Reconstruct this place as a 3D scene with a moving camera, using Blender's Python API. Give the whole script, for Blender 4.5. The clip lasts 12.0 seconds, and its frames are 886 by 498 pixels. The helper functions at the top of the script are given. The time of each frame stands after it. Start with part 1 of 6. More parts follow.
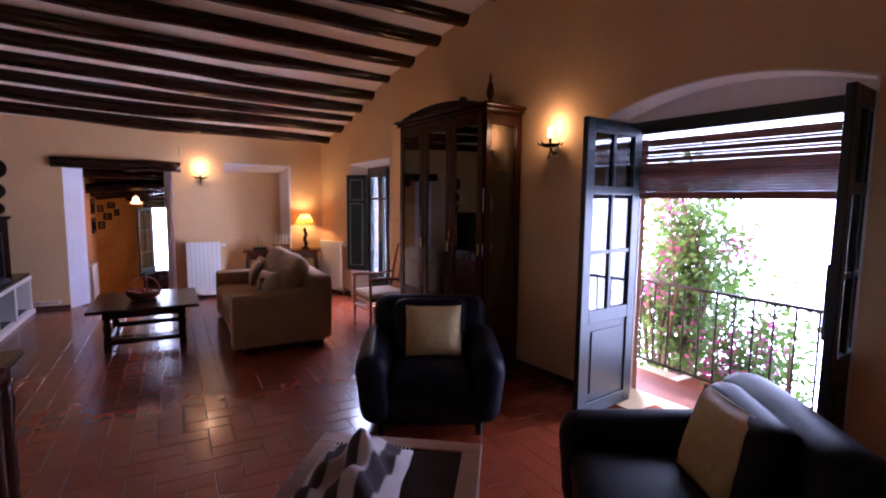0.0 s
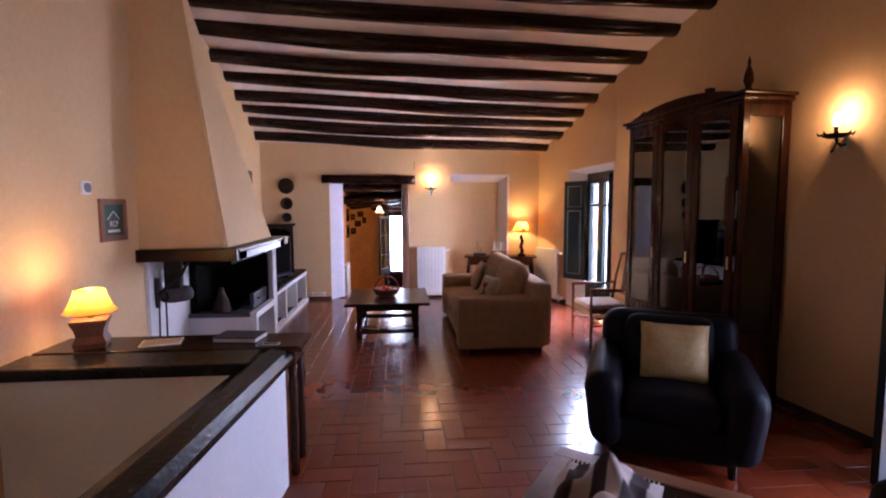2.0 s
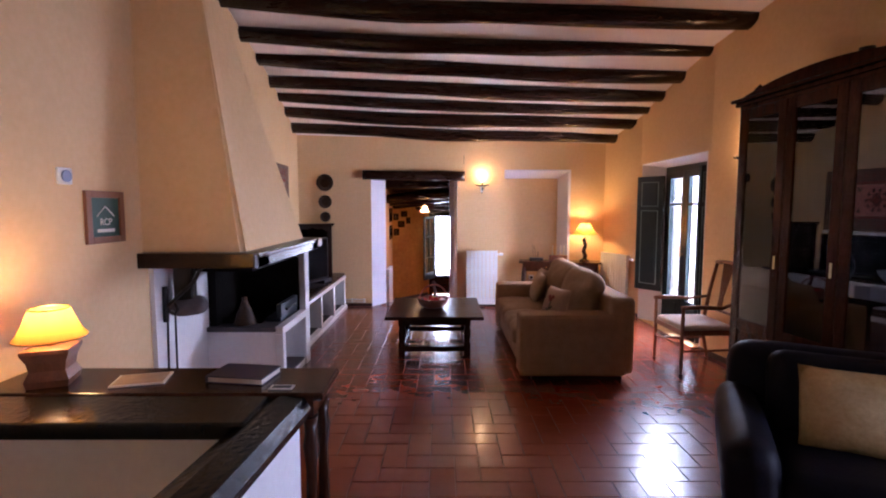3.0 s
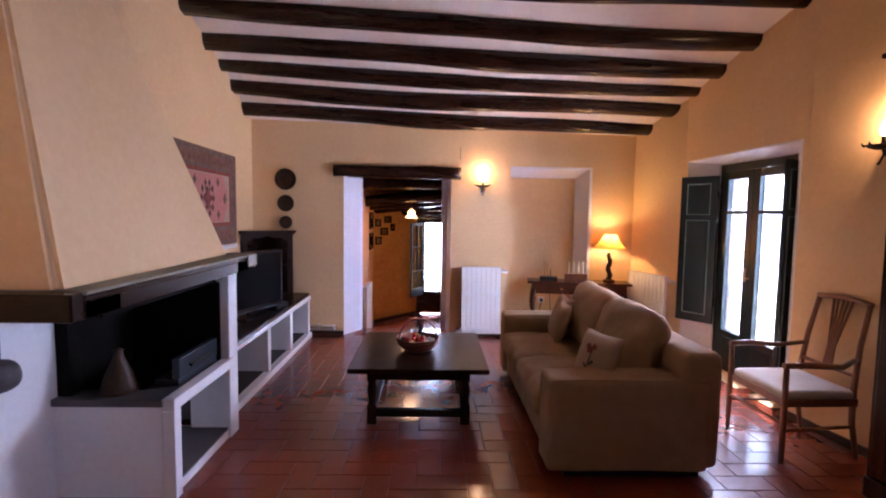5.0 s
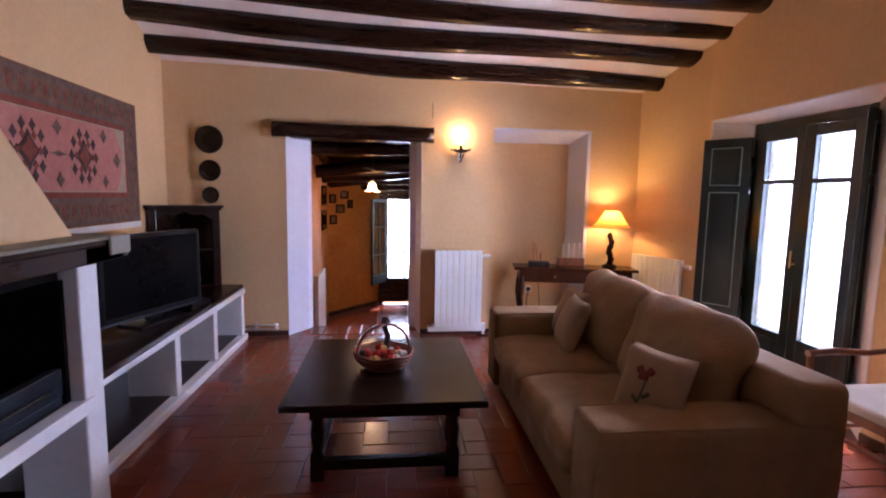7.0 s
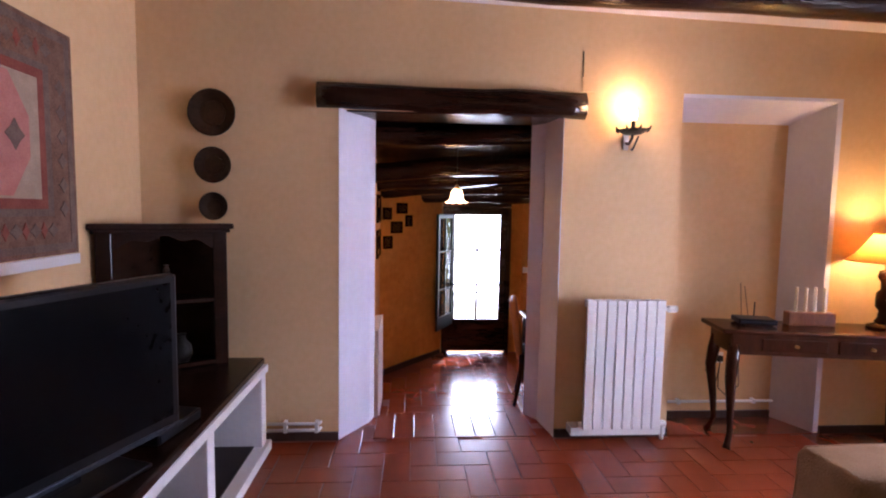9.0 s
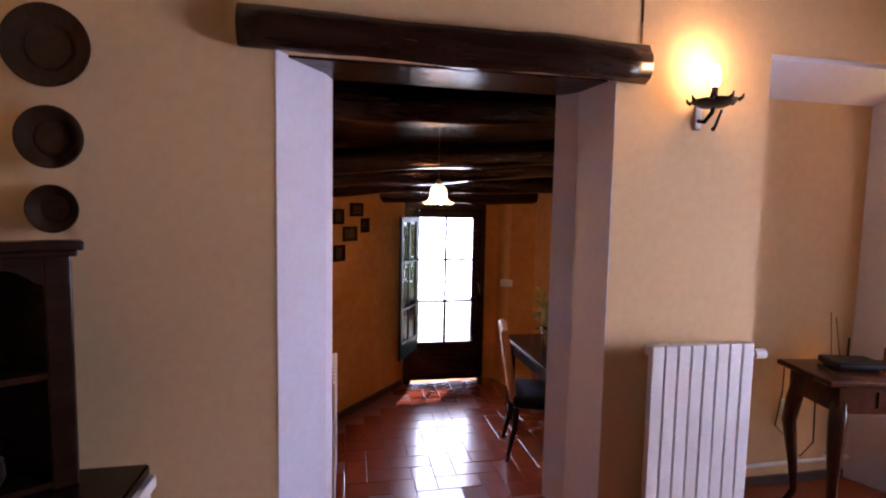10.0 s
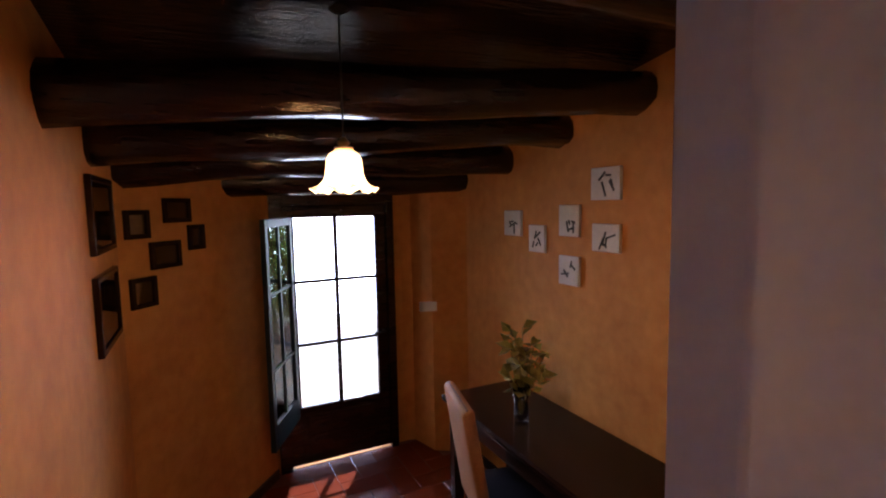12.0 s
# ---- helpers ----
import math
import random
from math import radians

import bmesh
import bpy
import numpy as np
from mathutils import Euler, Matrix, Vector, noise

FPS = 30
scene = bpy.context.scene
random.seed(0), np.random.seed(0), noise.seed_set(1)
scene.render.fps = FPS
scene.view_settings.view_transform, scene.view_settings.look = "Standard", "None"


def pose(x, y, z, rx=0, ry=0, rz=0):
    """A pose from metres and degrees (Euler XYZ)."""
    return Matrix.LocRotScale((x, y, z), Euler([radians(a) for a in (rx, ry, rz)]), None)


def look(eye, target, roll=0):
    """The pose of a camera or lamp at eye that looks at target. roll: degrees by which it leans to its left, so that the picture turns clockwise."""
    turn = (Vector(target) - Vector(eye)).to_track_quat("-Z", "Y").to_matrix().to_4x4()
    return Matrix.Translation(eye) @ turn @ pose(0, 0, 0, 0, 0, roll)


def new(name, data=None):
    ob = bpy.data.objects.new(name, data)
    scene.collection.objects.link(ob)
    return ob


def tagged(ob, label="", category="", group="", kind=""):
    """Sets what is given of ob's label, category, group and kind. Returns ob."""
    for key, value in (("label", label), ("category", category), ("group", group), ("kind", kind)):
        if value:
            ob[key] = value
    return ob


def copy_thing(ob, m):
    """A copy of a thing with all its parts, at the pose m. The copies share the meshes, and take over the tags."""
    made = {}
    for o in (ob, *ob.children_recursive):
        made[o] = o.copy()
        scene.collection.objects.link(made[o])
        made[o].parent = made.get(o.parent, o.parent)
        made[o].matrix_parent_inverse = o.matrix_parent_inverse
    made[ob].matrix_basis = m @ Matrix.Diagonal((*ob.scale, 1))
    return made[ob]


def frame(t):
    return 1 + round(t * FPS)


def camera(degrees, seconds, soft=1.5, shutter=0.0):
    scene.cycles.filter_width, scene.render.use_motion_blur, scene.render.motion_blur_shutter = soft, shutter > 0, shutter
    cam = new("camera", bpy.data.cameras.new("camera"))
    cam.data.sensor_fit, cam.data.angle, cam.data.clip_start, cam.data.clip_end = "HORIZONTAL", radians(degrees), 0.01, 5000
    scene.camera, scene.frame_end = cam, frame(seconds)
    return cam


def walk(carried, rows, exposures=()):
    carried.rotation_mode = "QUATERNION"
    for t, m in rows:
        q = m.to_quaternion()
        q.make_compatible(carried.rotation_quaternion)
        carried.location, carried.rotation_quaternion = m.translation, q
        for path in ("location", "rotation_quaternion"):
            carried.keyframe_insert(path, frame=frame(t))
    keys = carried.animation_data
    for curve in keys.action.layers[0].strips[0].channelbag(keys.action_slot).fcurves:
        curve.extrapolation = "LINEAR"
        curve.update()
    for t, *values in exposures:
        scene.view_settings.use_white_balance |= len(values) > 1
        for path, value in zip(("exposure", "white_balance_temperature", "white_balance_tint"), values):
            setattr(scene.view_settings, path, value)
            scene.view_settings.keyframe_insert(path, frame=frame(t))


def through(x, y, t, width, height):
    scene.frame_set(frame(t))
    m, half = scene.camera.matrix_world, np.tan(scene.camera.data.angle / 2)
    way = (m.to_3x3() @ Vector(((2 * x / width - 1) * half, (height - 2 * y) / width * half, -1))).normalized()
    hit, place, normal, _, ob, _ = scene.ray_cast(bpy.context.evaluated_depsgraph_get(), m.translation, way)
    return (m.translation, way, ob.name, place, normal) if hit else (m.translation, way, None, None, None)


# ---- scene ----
cam = camera(84.8, 12.0, soft=2.0)
PATH = [
    (0, (1.024, 0.314, 1.629), (1.992, 2.052, 1.427), 0.6),
    (0.5, (1.044, 0.31, 1.661), (1.72, 2.184, 1.476), 0.1),
    (1, (1.016, 0.253, 1.651), (1.456, 2.197, 1.493), -0.1),
    (1.5, (0.915, 0.303, 1.619), (1.204, 2.276, 1.467), -0.3),
    (2, (0.879, 0.429, 1.627), (1.056, 2.413, 1.452), -0.2),
    (2.5, (0.895, 0.783, 1.611), (0.965, 2.773, 1.425), -0.0),
    (3, (0.803, 1.289, 1.592), (0.806, 3.282, 1.422), 0.0),
    (5, (0.817, 2.824, 1.592), (0.857, 4.818, 1.443), 0.8),
    (5.5, (0.763, 3.077, 1.616), (0.943, 5.06, 1.434), 1.1),
    (6, (0.769, 3.252, 1.576), (1.036, 5.224, 1.373), 1.3),
    (6.5, (0.756, 3.506, 1.548), (1.053, 5.471, 1.322), 1.5),
    (7, (0.756, 3.96, 1.486), (0.958, 5.938, 1.264), 1.0),
    (7.5, (0.623, 4.501, 1.444), (0.685, 6.49, 1.24), 0.9),
    (9.5, (-0.004, 6.589, 1.441), (0.22, 8.57, 1.291), 1.1),
    (10, (-0.062, 7.127, 1.463), (0.319, 9.084, 1.307), 1.1),
    (10.5, (-0.049, 7.619, 1.491), (0.439, 9.55, 1.308), 0.1),
    (11, (-0.034, 8.026, 1.48), (0.549, 9.929, 1.282), -0.5),
    (11.5, (0.002, 8.393, 1.461), (0.67, 10.27, 1.285), -0.9),
    (12, (0.115, 8.746, 1.464), (0.996, 10.532, 1.281), -1.1),
]
walk(cam, [(t, look(eye, target, roll)) for t, eye, target, roll in PATH], ((0.0, 0.58, 5500, 37), (2.5, 1.08, 5700, 30), (5.0, 1.05, 5600, 31), (7.5, 0.78, 5700, 30), (9.0, 0.9, 5850, 32), (10.0, 0.55, 6000, 33), (11.0, -0.05, 5900, 31), (11.5, -0.03, 5800, 29), (12.0, 0.05, 5800, 27)))

# ---------------------------------------------------------------- daylight
world = bpy.data.worlds.new("sky")
scene.world = world
world.use_nodes = True
SUN_EL, SUN_AZ = radians(60), radians(31)      # azimuth from +y towards +x
nt = world.node_tree
sky = nt.nodes.new("ShaderNodeTexSky")
sky.sky_type, sky.sun_disc, sky.sun_elevation, sky.sun_rotation = "NISHITA", False, SUN_EL, SUN_AZ
nt.links.new(sky.outputs["Color"], nt.nodes["Background"].inputs["Color"])
nt.nodes["Background"].inputs["Strength"].default_value = 0.14
sun_data = bpy.data.lights.new("sun", "SUN")
sun_data.energy, sun_data.angle, sun_data.color = 5.0, radians(0.5), (1.0, 0.95, 0.86)
sun = new("sun", sun_data)
sun_way = Vector((math.sin(SUN_AZ) * math.cos(SUN_EL), math.cos(SUN_AZ) * math.cos(SUN_EL), math.sin(SUN_EL)))
sun.matrix_world = look(Vector((6, 14, 0)) + sun_way * 20, (6, 14, 0))
sky_data = bpy.data.lights.new("window_sky", "AREA")      # the sky's light in the window's opening
sky_data.shape, sky_data.size, sky_data.size_y = "RECTANGLE", 1.15, 1.75
sky_data.energy, sky_data.color, sky_data.spread = 76.0, (0.80, 0.88, 1.0), radians(95)
window_sky = new("window_sky", sky_data)
window_sky.matrix_world = look((4.25, 7.50, 1.45), (3.65, 7.05, 0.85))
BALCONY_GLOW = 9.5      # strength of the glowing sheet added beyond the balcony door
BULB = 2.2          # candle bulbs and lamps, watts each


# ---------------------------------------------------------------- materials
def nodes_of(name):
    m = bpy.data.materials.new(name)
    m.use_nodes = True
    return m, m.node_tree.nodes, m.node_tree.links, m.node_tree.nodes["Principled BSDF"]


def surf(name, c1, c2, scale=5.0, fine=60.0, rough=0.6, vary=0.15, bump=0.15, metal=0.0, spec=0.5, stretch=(1, 1, 1), random_tint=0.0, coat=0.0):
    """A worn surface: two tones over a coarse and a fine noise, roughness and relief from both."""
    m, n, l, b = nodes_of(name)
    tc = n.new("ShaderNodeTexCoord")
    mp = n.new("ShaderNodeMapping")
    mp.inputs["Scale"].default_value = stretch
    l.new(tc.outputs["Object"], mp.inputs["Vector"])
    big, small = n.new("ShaderNodeTexNoise"), n.new("ShaderNodeTexNoise")
    big.inputs["Scale"].default_value, big.inputs["Detail"].default_value = scale, 5
    small.inputs["Scale"].default_value, small.inputs["Detail"].default_value = fine, 4
    l.new(mp.outputs["Vector"], big.inputs["Vector"])
    l.new(mp.outputs["Vector"], small.inputs["Vector"])
    ramp = n.new("ShaderNodeValToRGB")
    ramp.color_ramp.elements[0].position, ramp.color_ramp.elements[1].position = 0.32, 0.68
    ramp.color_ramp.elements[0].color, ramp.color_ramp.elements[1].color = (*c1, 1), (*c2, 1)
    mixv = n.new("ShaderNodeMath")
    mixv.operation = "MULTIPLY_ADD"
    mixv.inputs[1].default_value = 0.45
    sub = n.new("ShaderNodeMath")
    sub.operation = "MULTIPLY"
    sub.inputs[1].default_value = 0.55
    l.new(big.outputs["Fac"], sub.inputs[0])
    l.new(small.outputs["Fac"], mixv.inputs[0])
    l.new(sub.outputs[0], mixv.inputs[2])
    l.new(mixv.outputs[0], ramp.inputs["Fac"])
    color = ramp.outputs["Color"]
    if random_tint:
        info = n.new("ShaderNodeObjectInfo")
        geo = n.new("ShaderNodeNewGeometry")
        add = n.new("ShaderNodeMath")
        add.operation = "ADD"
        l.new(info.outputs["Random"], add.inputs[0])
        l.new(geo.outputs["Random Per Island"], add.inputs[1])
        fr = n.new("ShaderNodeMath")
        fr.operation = "FRACT"
        l.new(add.outputs[0], fr.inputs[0])
        rng = n.new("ShaderNodeMapRange")
        rng.inputs["To Min"].default_value, rng.inputs["To Max"].default_value = 1 - random_tint, 1 + random_tint
        l.new(fr.outputs[0], rng.inputs["Value"])
        hsv = n.new("ShaderNodeHueSaturation")
        l.new(rng.outputs["Result"], hsv.inputs["Value"])
        l.new(color, hsv.inputs["Color"])
        color = hsv.outputs["Color"]
    l.new(color, b.inputs["Base Color"])
    rr = n.new("ShaderNodeMapRange")
    rr.inputs["To Min"].default_value, rr.inputs["To Max"].default_value = max(0.03, rough - vary), min(1, rough + vary)
    l.new(mixv.outputs[0], rr.inputs["Value"])
    l.new(rr.outputs["Result"], b.inputs["Roughness"])
    b.inputs["Metallic"].default_value, b.inputs["Specular IOR Level"].default_value = metal, spec
    b.inputs["Coat Weight"].default_value = coat
    b.inputs["Coat Roughness"].default_value = 0.12
    if bump:
        bp = n.new("ShaderNodeBump")
        bp.inputs["Strength"].default_value, bp.inputs["Distance"].default_value = bump, 0.02
        l.new(mixv.outputs[0], bp.inputs["Height"])
        l.new(bp.outputs["Normal"], b.inputs["Normal"])
    return m


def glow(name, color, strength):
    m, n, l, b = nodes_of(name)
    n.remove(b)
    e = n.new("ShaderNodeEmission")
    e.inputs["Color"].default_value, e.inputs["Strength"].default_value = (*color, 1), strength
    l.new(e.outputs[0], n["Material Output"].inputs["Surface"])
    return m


def pane_glass(name, tint=(0.95, 0.97, 0.96), gloss=0.08):
    m, n, l, b = nodes_of(name)
    n.remove(b)
    t, g, mix, fr = n.new("ShaderNodeBsdfTransparent"), n.new("ShaderNodeBsdfGlossy"), n.new("ShaderNodeMixShader"), n.new("ShaderNodeFresnel")
    t.inputs["Color"].default_value = (*tint, 1)
    g.inputs["Roughness"].default_value = 0.02
    fr.inputs["IOR"].default_value = 1.45
    mul = n.new("ShaderNodeMath")
    mul.operation = "MULTIPLY_ADD"
    mul.inputs[1].default_value, mul.inputs[2].default_value = 0.9, gloss * 0.3
    l.new(fr.outputs[0], mul.inputs[0])
    l.new(mul.outputs[0], mix.inputs["Fac"])
    l.new(t.outputs[0], mix.inputs[1])
    l.new(g.outputs[0], mix.inputs[2])
    l.new(mix.outputs[0], n["Material Output"].inputs["Surface"])
    return m


def lampshade(name, color, trans=0.6):
    """Thin cloth or frosted glass: part of the bulb's light comes through."""
    m, n, l, b = nodes_of(name)
    n.remove(b)
    d, t, mix = n.new("ShaderNodeBsdfDiffuse"), n.new("ShaderNodeBsdfTranslucent"), n.new("ShaderNodeMixShader")
    d.inputs["Color"].default_value = t.inputs["Color"].default_value = (*color, 1)
    mix.inputs["Fac"].default_value = trans
    tex, bp = n.new("ShaderNodeTexNoise"), n.new("ShaderNodeBump")
    tex.inputs["Scale"].default_value = 120
    bp.inputs["Strength"].default_value = 0.15
    l.new(tex.outputs["Fac"], bp.inputs["Height"])
    l.new(bp.outputs["Normal"], d.inputs["Normal"])
    l.new(d.outputs[0], mix.inputs[1])
    l.new(t.outputs[0], mix.inputs[2])
    l.new(mix.outputs[0], n["Material Output"].inputs["Surface"])
    return m


def foliage(name, c1, c2, through, tint, share=0.22):
    """Thin leaf: glossy face, and part of the light passes through it."""
    m = surf(name, c1, c2, 6, 40, 0.45, 0.1, 0.1, random_tint=tint)
    n, l = m.node_tree.nodes, m.node_tree.links
    t, mix = n.new("ShaderNodeBsdfTranslucent"), n.new("ShaderNodeMixShader")
    t.inputs["Color"].default_value = (*through, 1)
    mix.inputs["Fac"].default_value = share
    l.new(n["Principled BSDF"].outputs[0], mix.inputs[1])
    l.new(t.outputs[0], mix.inputs[2])
    l.new(mix.outputs[0], n["Material Output"].inputs["Surface"])
    return m


M = {}
M["plaster"] = surf("cream plaster", (0.70, 0.465, 0.235), (0.78, 0.545, 0.30), 1.3, 25, 0.75, 0.1, 0.12, spec=0.25)
M["white_plaster"] = surf("white plaster", (0.74, 0.74, 0.76), (0.82, 0.82, 0.83), 2, 30, 0.8, 0.1, 0.15, spec=0.25)
M["reveal"] = surf("pale lavender paint", (0.66, 0.66, 0.78), (0.74, 0.74, 0.86), 2, 30, 0.7, 0.1, 0.12, spec=0.25)
M["ochre"] = surf("ochre wash", (0.50, 0.20, 0.035), (0.70, 0.33, 0.07), 2.2, 14, 0.7, 0.1, 0.2, spec=0.25)
M["ceiling"] = surf("ceiling plaster", (0.84, 0.77, 0.75), (0.90, 0.84, 0.82), 2, 20, 0.85, 0.08, 0.2, spec=0.2)
M["beam"] = surf("tarred beam", (0.012, 0.005, 0.003), (0.030, 0.012, 0.007), 4, 22, 0.22, 0.10, 0.42, stretch=(0.35, 2.5, 2.5), spec=0.4)
M["tile"] = surf("terracotta tile", (0.18, 0.029, 0.009), (0.24, 0.044, 0.014), 1.6, 9, 0.25, 0.05, 0.0, spec=0.5, random_tint=0.05, coat=0.35)
M["grout"] = surf("grout", (0.14, 0.030, 0.012), (0.20, 0.050, 0.022), 6, 60, 0.7, 0.1, 0.2)
M["skirting"] = surf("dark skirting tile", (0.03, 0.014, 0.010), (0.06, 0.028, 0.018), 5, 40, 0.4, 0.1, 0.1)
M["dark_wood"] = surf("dark stained wood", (0.013, 0.006, 0.004), (0.028, 0.012, 0.007), 3, 30, 0.25, 0.05, 0.03, stretch=(1, 6, 6), spec=0.22)
M["wardrobe_wood"] = surf("polished mahogany", (0.022, 0.006, 0.003), (0.055, 0.016, 0.006), 3, 26, 0.22, 0.08, 0.08, stretch=(5, 5, 0.8), spec=0.3, coat=0.04)
M["red_wood"] = surf("reddish wood", (0.15, 0.055, 0.025), (0.26, 0.10, 0.045), 4, 30, 0.35, 0.1, 0.12, stretch=(5, 5, 1), coat=0.2)
M["table_wood"] = surf("worn table wood", (0.16, 0.065, 0.028), (0.30, 0.13, 0.06), 4, 30, 0.35, 0.12, 0.15, stretch=(1, 6, 6))
M["green_paint"] = surf("dark green paint", (0.003, 0.013, 0.014), (0.006, 0.020, 0.023), 4, 50, 0.34, 0.1, 0.12)
M["cap"] = surf("dark glazed cap", (0.003, 0.005, 0.007), (0.008, 0.011, 0.013), 5, 40, 0.20, 0.08, 0.3, spec=0.3)
M["iron"] = surf("wrought iron", (0.012, 0.011, 0.010), (0.03, 0.026, 0.022), 10, 80, 0.5, 0.12, 0.3, metal=0.6)
M["white_metal"] = surf("white enamel", (0.74, 0.74, 0.74), (0.82, 0.82, 0.82), 3, 60, 0.35, 0.08, 0.05)
M["brass"] = surf("brass", (0.45, 0.28, 0.09), (0.6, 0.4, 0.15), 8, 60, 0.3, 0.1, 0.1, metal=1)
M["steel"] = surf("grey steel", (0.030, 0.040, 0.055), (0.055, 0.068, 0.085), 6, 70, 0.4, 0.1, 0.1, metal=0.8)
M["leather"] = surf("black leather", (0.004, 0.004, 0.007), (0.010, 0.010, 0.017), 5, 90, 0.48, 0.08, 0.15, spec=0.10)
M["sofa"] = surf("taupe sofa cloth", (0.29, 0.180, 0.097), (0.40, 0.262, 0.155), 9, 150, 0.9, 0.06, 0.55, spec=0.15)
M["sofa_throw"] = surf("beige pillow cloth", (0.32, 0.21, 0.135), (0.42, 0.29, 0.19), 6, 150, 0.9, 0.06, 0.3, spec=0.15)
M["gold_cloth"] = surf("pale gold brocade", (0.42, 0.28, 0.10), (0.58, 0.42, 0.19), 14, 60, 0.55, 0.12, 0.3)
M["seat_cloth"] = surf("cream seat cloth", (0.50, 0.42, 0.36), (0.60, 0.52, 0.45), 5, 140, 0.85, 0.06, 0.25)
M["black"] = surf("black plastic", (0.008, 0.008, 0.009), (0.014, 0.014, 0.016), 5, 60, 0.3, 0.08, 0.03, spec=0.15)
M["screen"] = surf("dark screen", (0.003, 0.003, 0.004), (0.004, 0.005, 0.006), 3, 30, 0.20, 0.03, 0.0, spec=0.09)
M["soot"] = surf("soot", (0.004, 0.003, 0.003), (0.010, 0.009, 0.008), 5, 40, 0.95, 0.05, 0.3, spec=0.1)
M["ledge"] = surf("pale mantel ledge", (0.17, 0.155, 0.10), (0.25, 0.23, 0.155), 4, 40, 0.5, 0.1, 0.1)
M["slate"] = surf("slate", (0.055, 0.048, 0.055), (0.095, 0.085, 0.09), 4, 40, 0.6, 0.1, 0.2)
M["candle"] = surf("white wax", (0.75, 0.72, 0.66), (0.82, 0.80, 0.74), 8, 60, 0.5, 0.05, 0.02)
M["pane"] = pane_glass("window pane")
M["cabinet_pane"] = pane_glass("cabinet pane", (0.55, 0.55, 0.58), 0.3)
M["shade"] = lampshade("amber lampshade", (0.82, 0.42, 0.06), 0.5)
M["flower_glass"] = lampshade("cream glass shade", (0.92, 0.78, 0.55), 0.30)
M["bulb"] = glow("lit bulb", (1.0, 0.60, 0.25), 40)
M["white_paper"] = surf("white paper", (0.62, 0.60, 0.56), (0.76, 0.74, 0.70), 9, 60, 0.7, 0.05, 0.02)
M["ink"] = surf("dark ink", (0.03, 0.04, 0.04), (0.07, 0.08, 0.08), 9, 60, 0.7, 0.05, 0.02)
M["leaf"] = foliage("green leaf", (0.035, 0.10, 0.020), (0.10, 0.20, 0.045), (0.22, 0.42, 0.06), 0.45)
M["garden_leaf"] = foliage("sunlit garden leaf", (0.06, 0.13, 0.025), (0.12, 0.22, 0.05), (0.30, 0.52, 0.08), 0.4, 0.55)
M["petal"] = foliage("magenta petal", (0.55, 0.05, 0.30), (0.75, 0.16, 0.50), (0.80, 0.18, 0.55), 0.25)
M["bark"] = surf("bark", (0.09, 0.06, 0.04), (0.17, 0.12, 0.08), 8, 40, 0.9, 0.05, 0.5)
M["ground"] = surf("pale gravel", (0.42, 0.38, 0.30), (0.58, 0.54, 0.45), 2, 40, 0.9, 0.05, 0.4)
M["bamboo"] = surf("reddish blind slat", (0.16, 0.05, 0.03), (0.26, 0.09, 0.05), 6, 50, 0.5, 0.1, 0.1, random_tint=0.2)
M["clay"] = surf("brown glazed clay", (0.022, 0.011, 0.006), (0.055, 0.027, 0.013), 12, 50, 0.45, 0.1, 0.2, spec=0.25)
M["wicker"] = surf("red wicker", (0.14, 0.035, 0.02), (0.26, 0.08, 0.04), 20, 80, 0.5, 0.1, 0.3)
# emission for plain sheets added outdoors to light the rooms
M["backdrop"] = glow("glowing backdrop", (0.72, 0.81, 1.0), BALCONY_GLOW)
M["backdrop_window"] = glow("glowing sheet", (0.78, 0.85, 1.0), 37.0)
M["backdrop_trees"] = glow("dim glowing sheet", (0.80, 0.86, 1.0), 18.0)
M["backdrop_meadow"] = glow("low dim glowing sheet", (0.95, 0.93, 0.88), 20.0)
M["backdrop_field"] = glow("low glowing sheet", (1.0, 0.93, 0.86), 40.0)
M["backdrop_garden"] = glow("garden glow sheet", (0.80, 0.86, 1.0), 18.0)


# ---------------------------------------------------------------- shapes
def box(bm, x0, y0, z0, x1, y1, z1, bevel=0.0, seg=2):
    g = bmesh.ops.create_cube(bm, size=1.0, matrix=Matrix.Translation(((x0 + x1) / 2, (y0 + y1) / 2, (z0 + z1) / 2)) @ Matrix.Diagonal((abs(x1 - x0), abs(y1 - y0), abs(z1 - z0), 1)))
    if bevel:
        es = list({e for v in g["verts"] for e in v.link_edges})
        bmesh.ops.bevel(bm, geom=es, offset=bevel, segments=seg, profile=0.5, affect="EDGES")
    return bm


def boxes(*rows, bevel=0.0):
    bm = bmesh.new()
    for r in rows:
        box(bm, *r, bevel=bevel)
    return bm


def rod(bm, p0, p1, r0, r1=None, seg=12):
    p0, p1 = Vector(p0), Vector(p1)
    d = p1 - p0
    m = Matrix.Translation((p0 + p1) / 2) @ d.to_track_quat("Z", "Y").to_matrix().to_4x4()
    bmesh.ops.create_cone(bm, cap_ends=True, segments=seg, radius1=r0, radius2=r0 if r1 is None else r1, depth=d.length, matrix=m)
    return bm


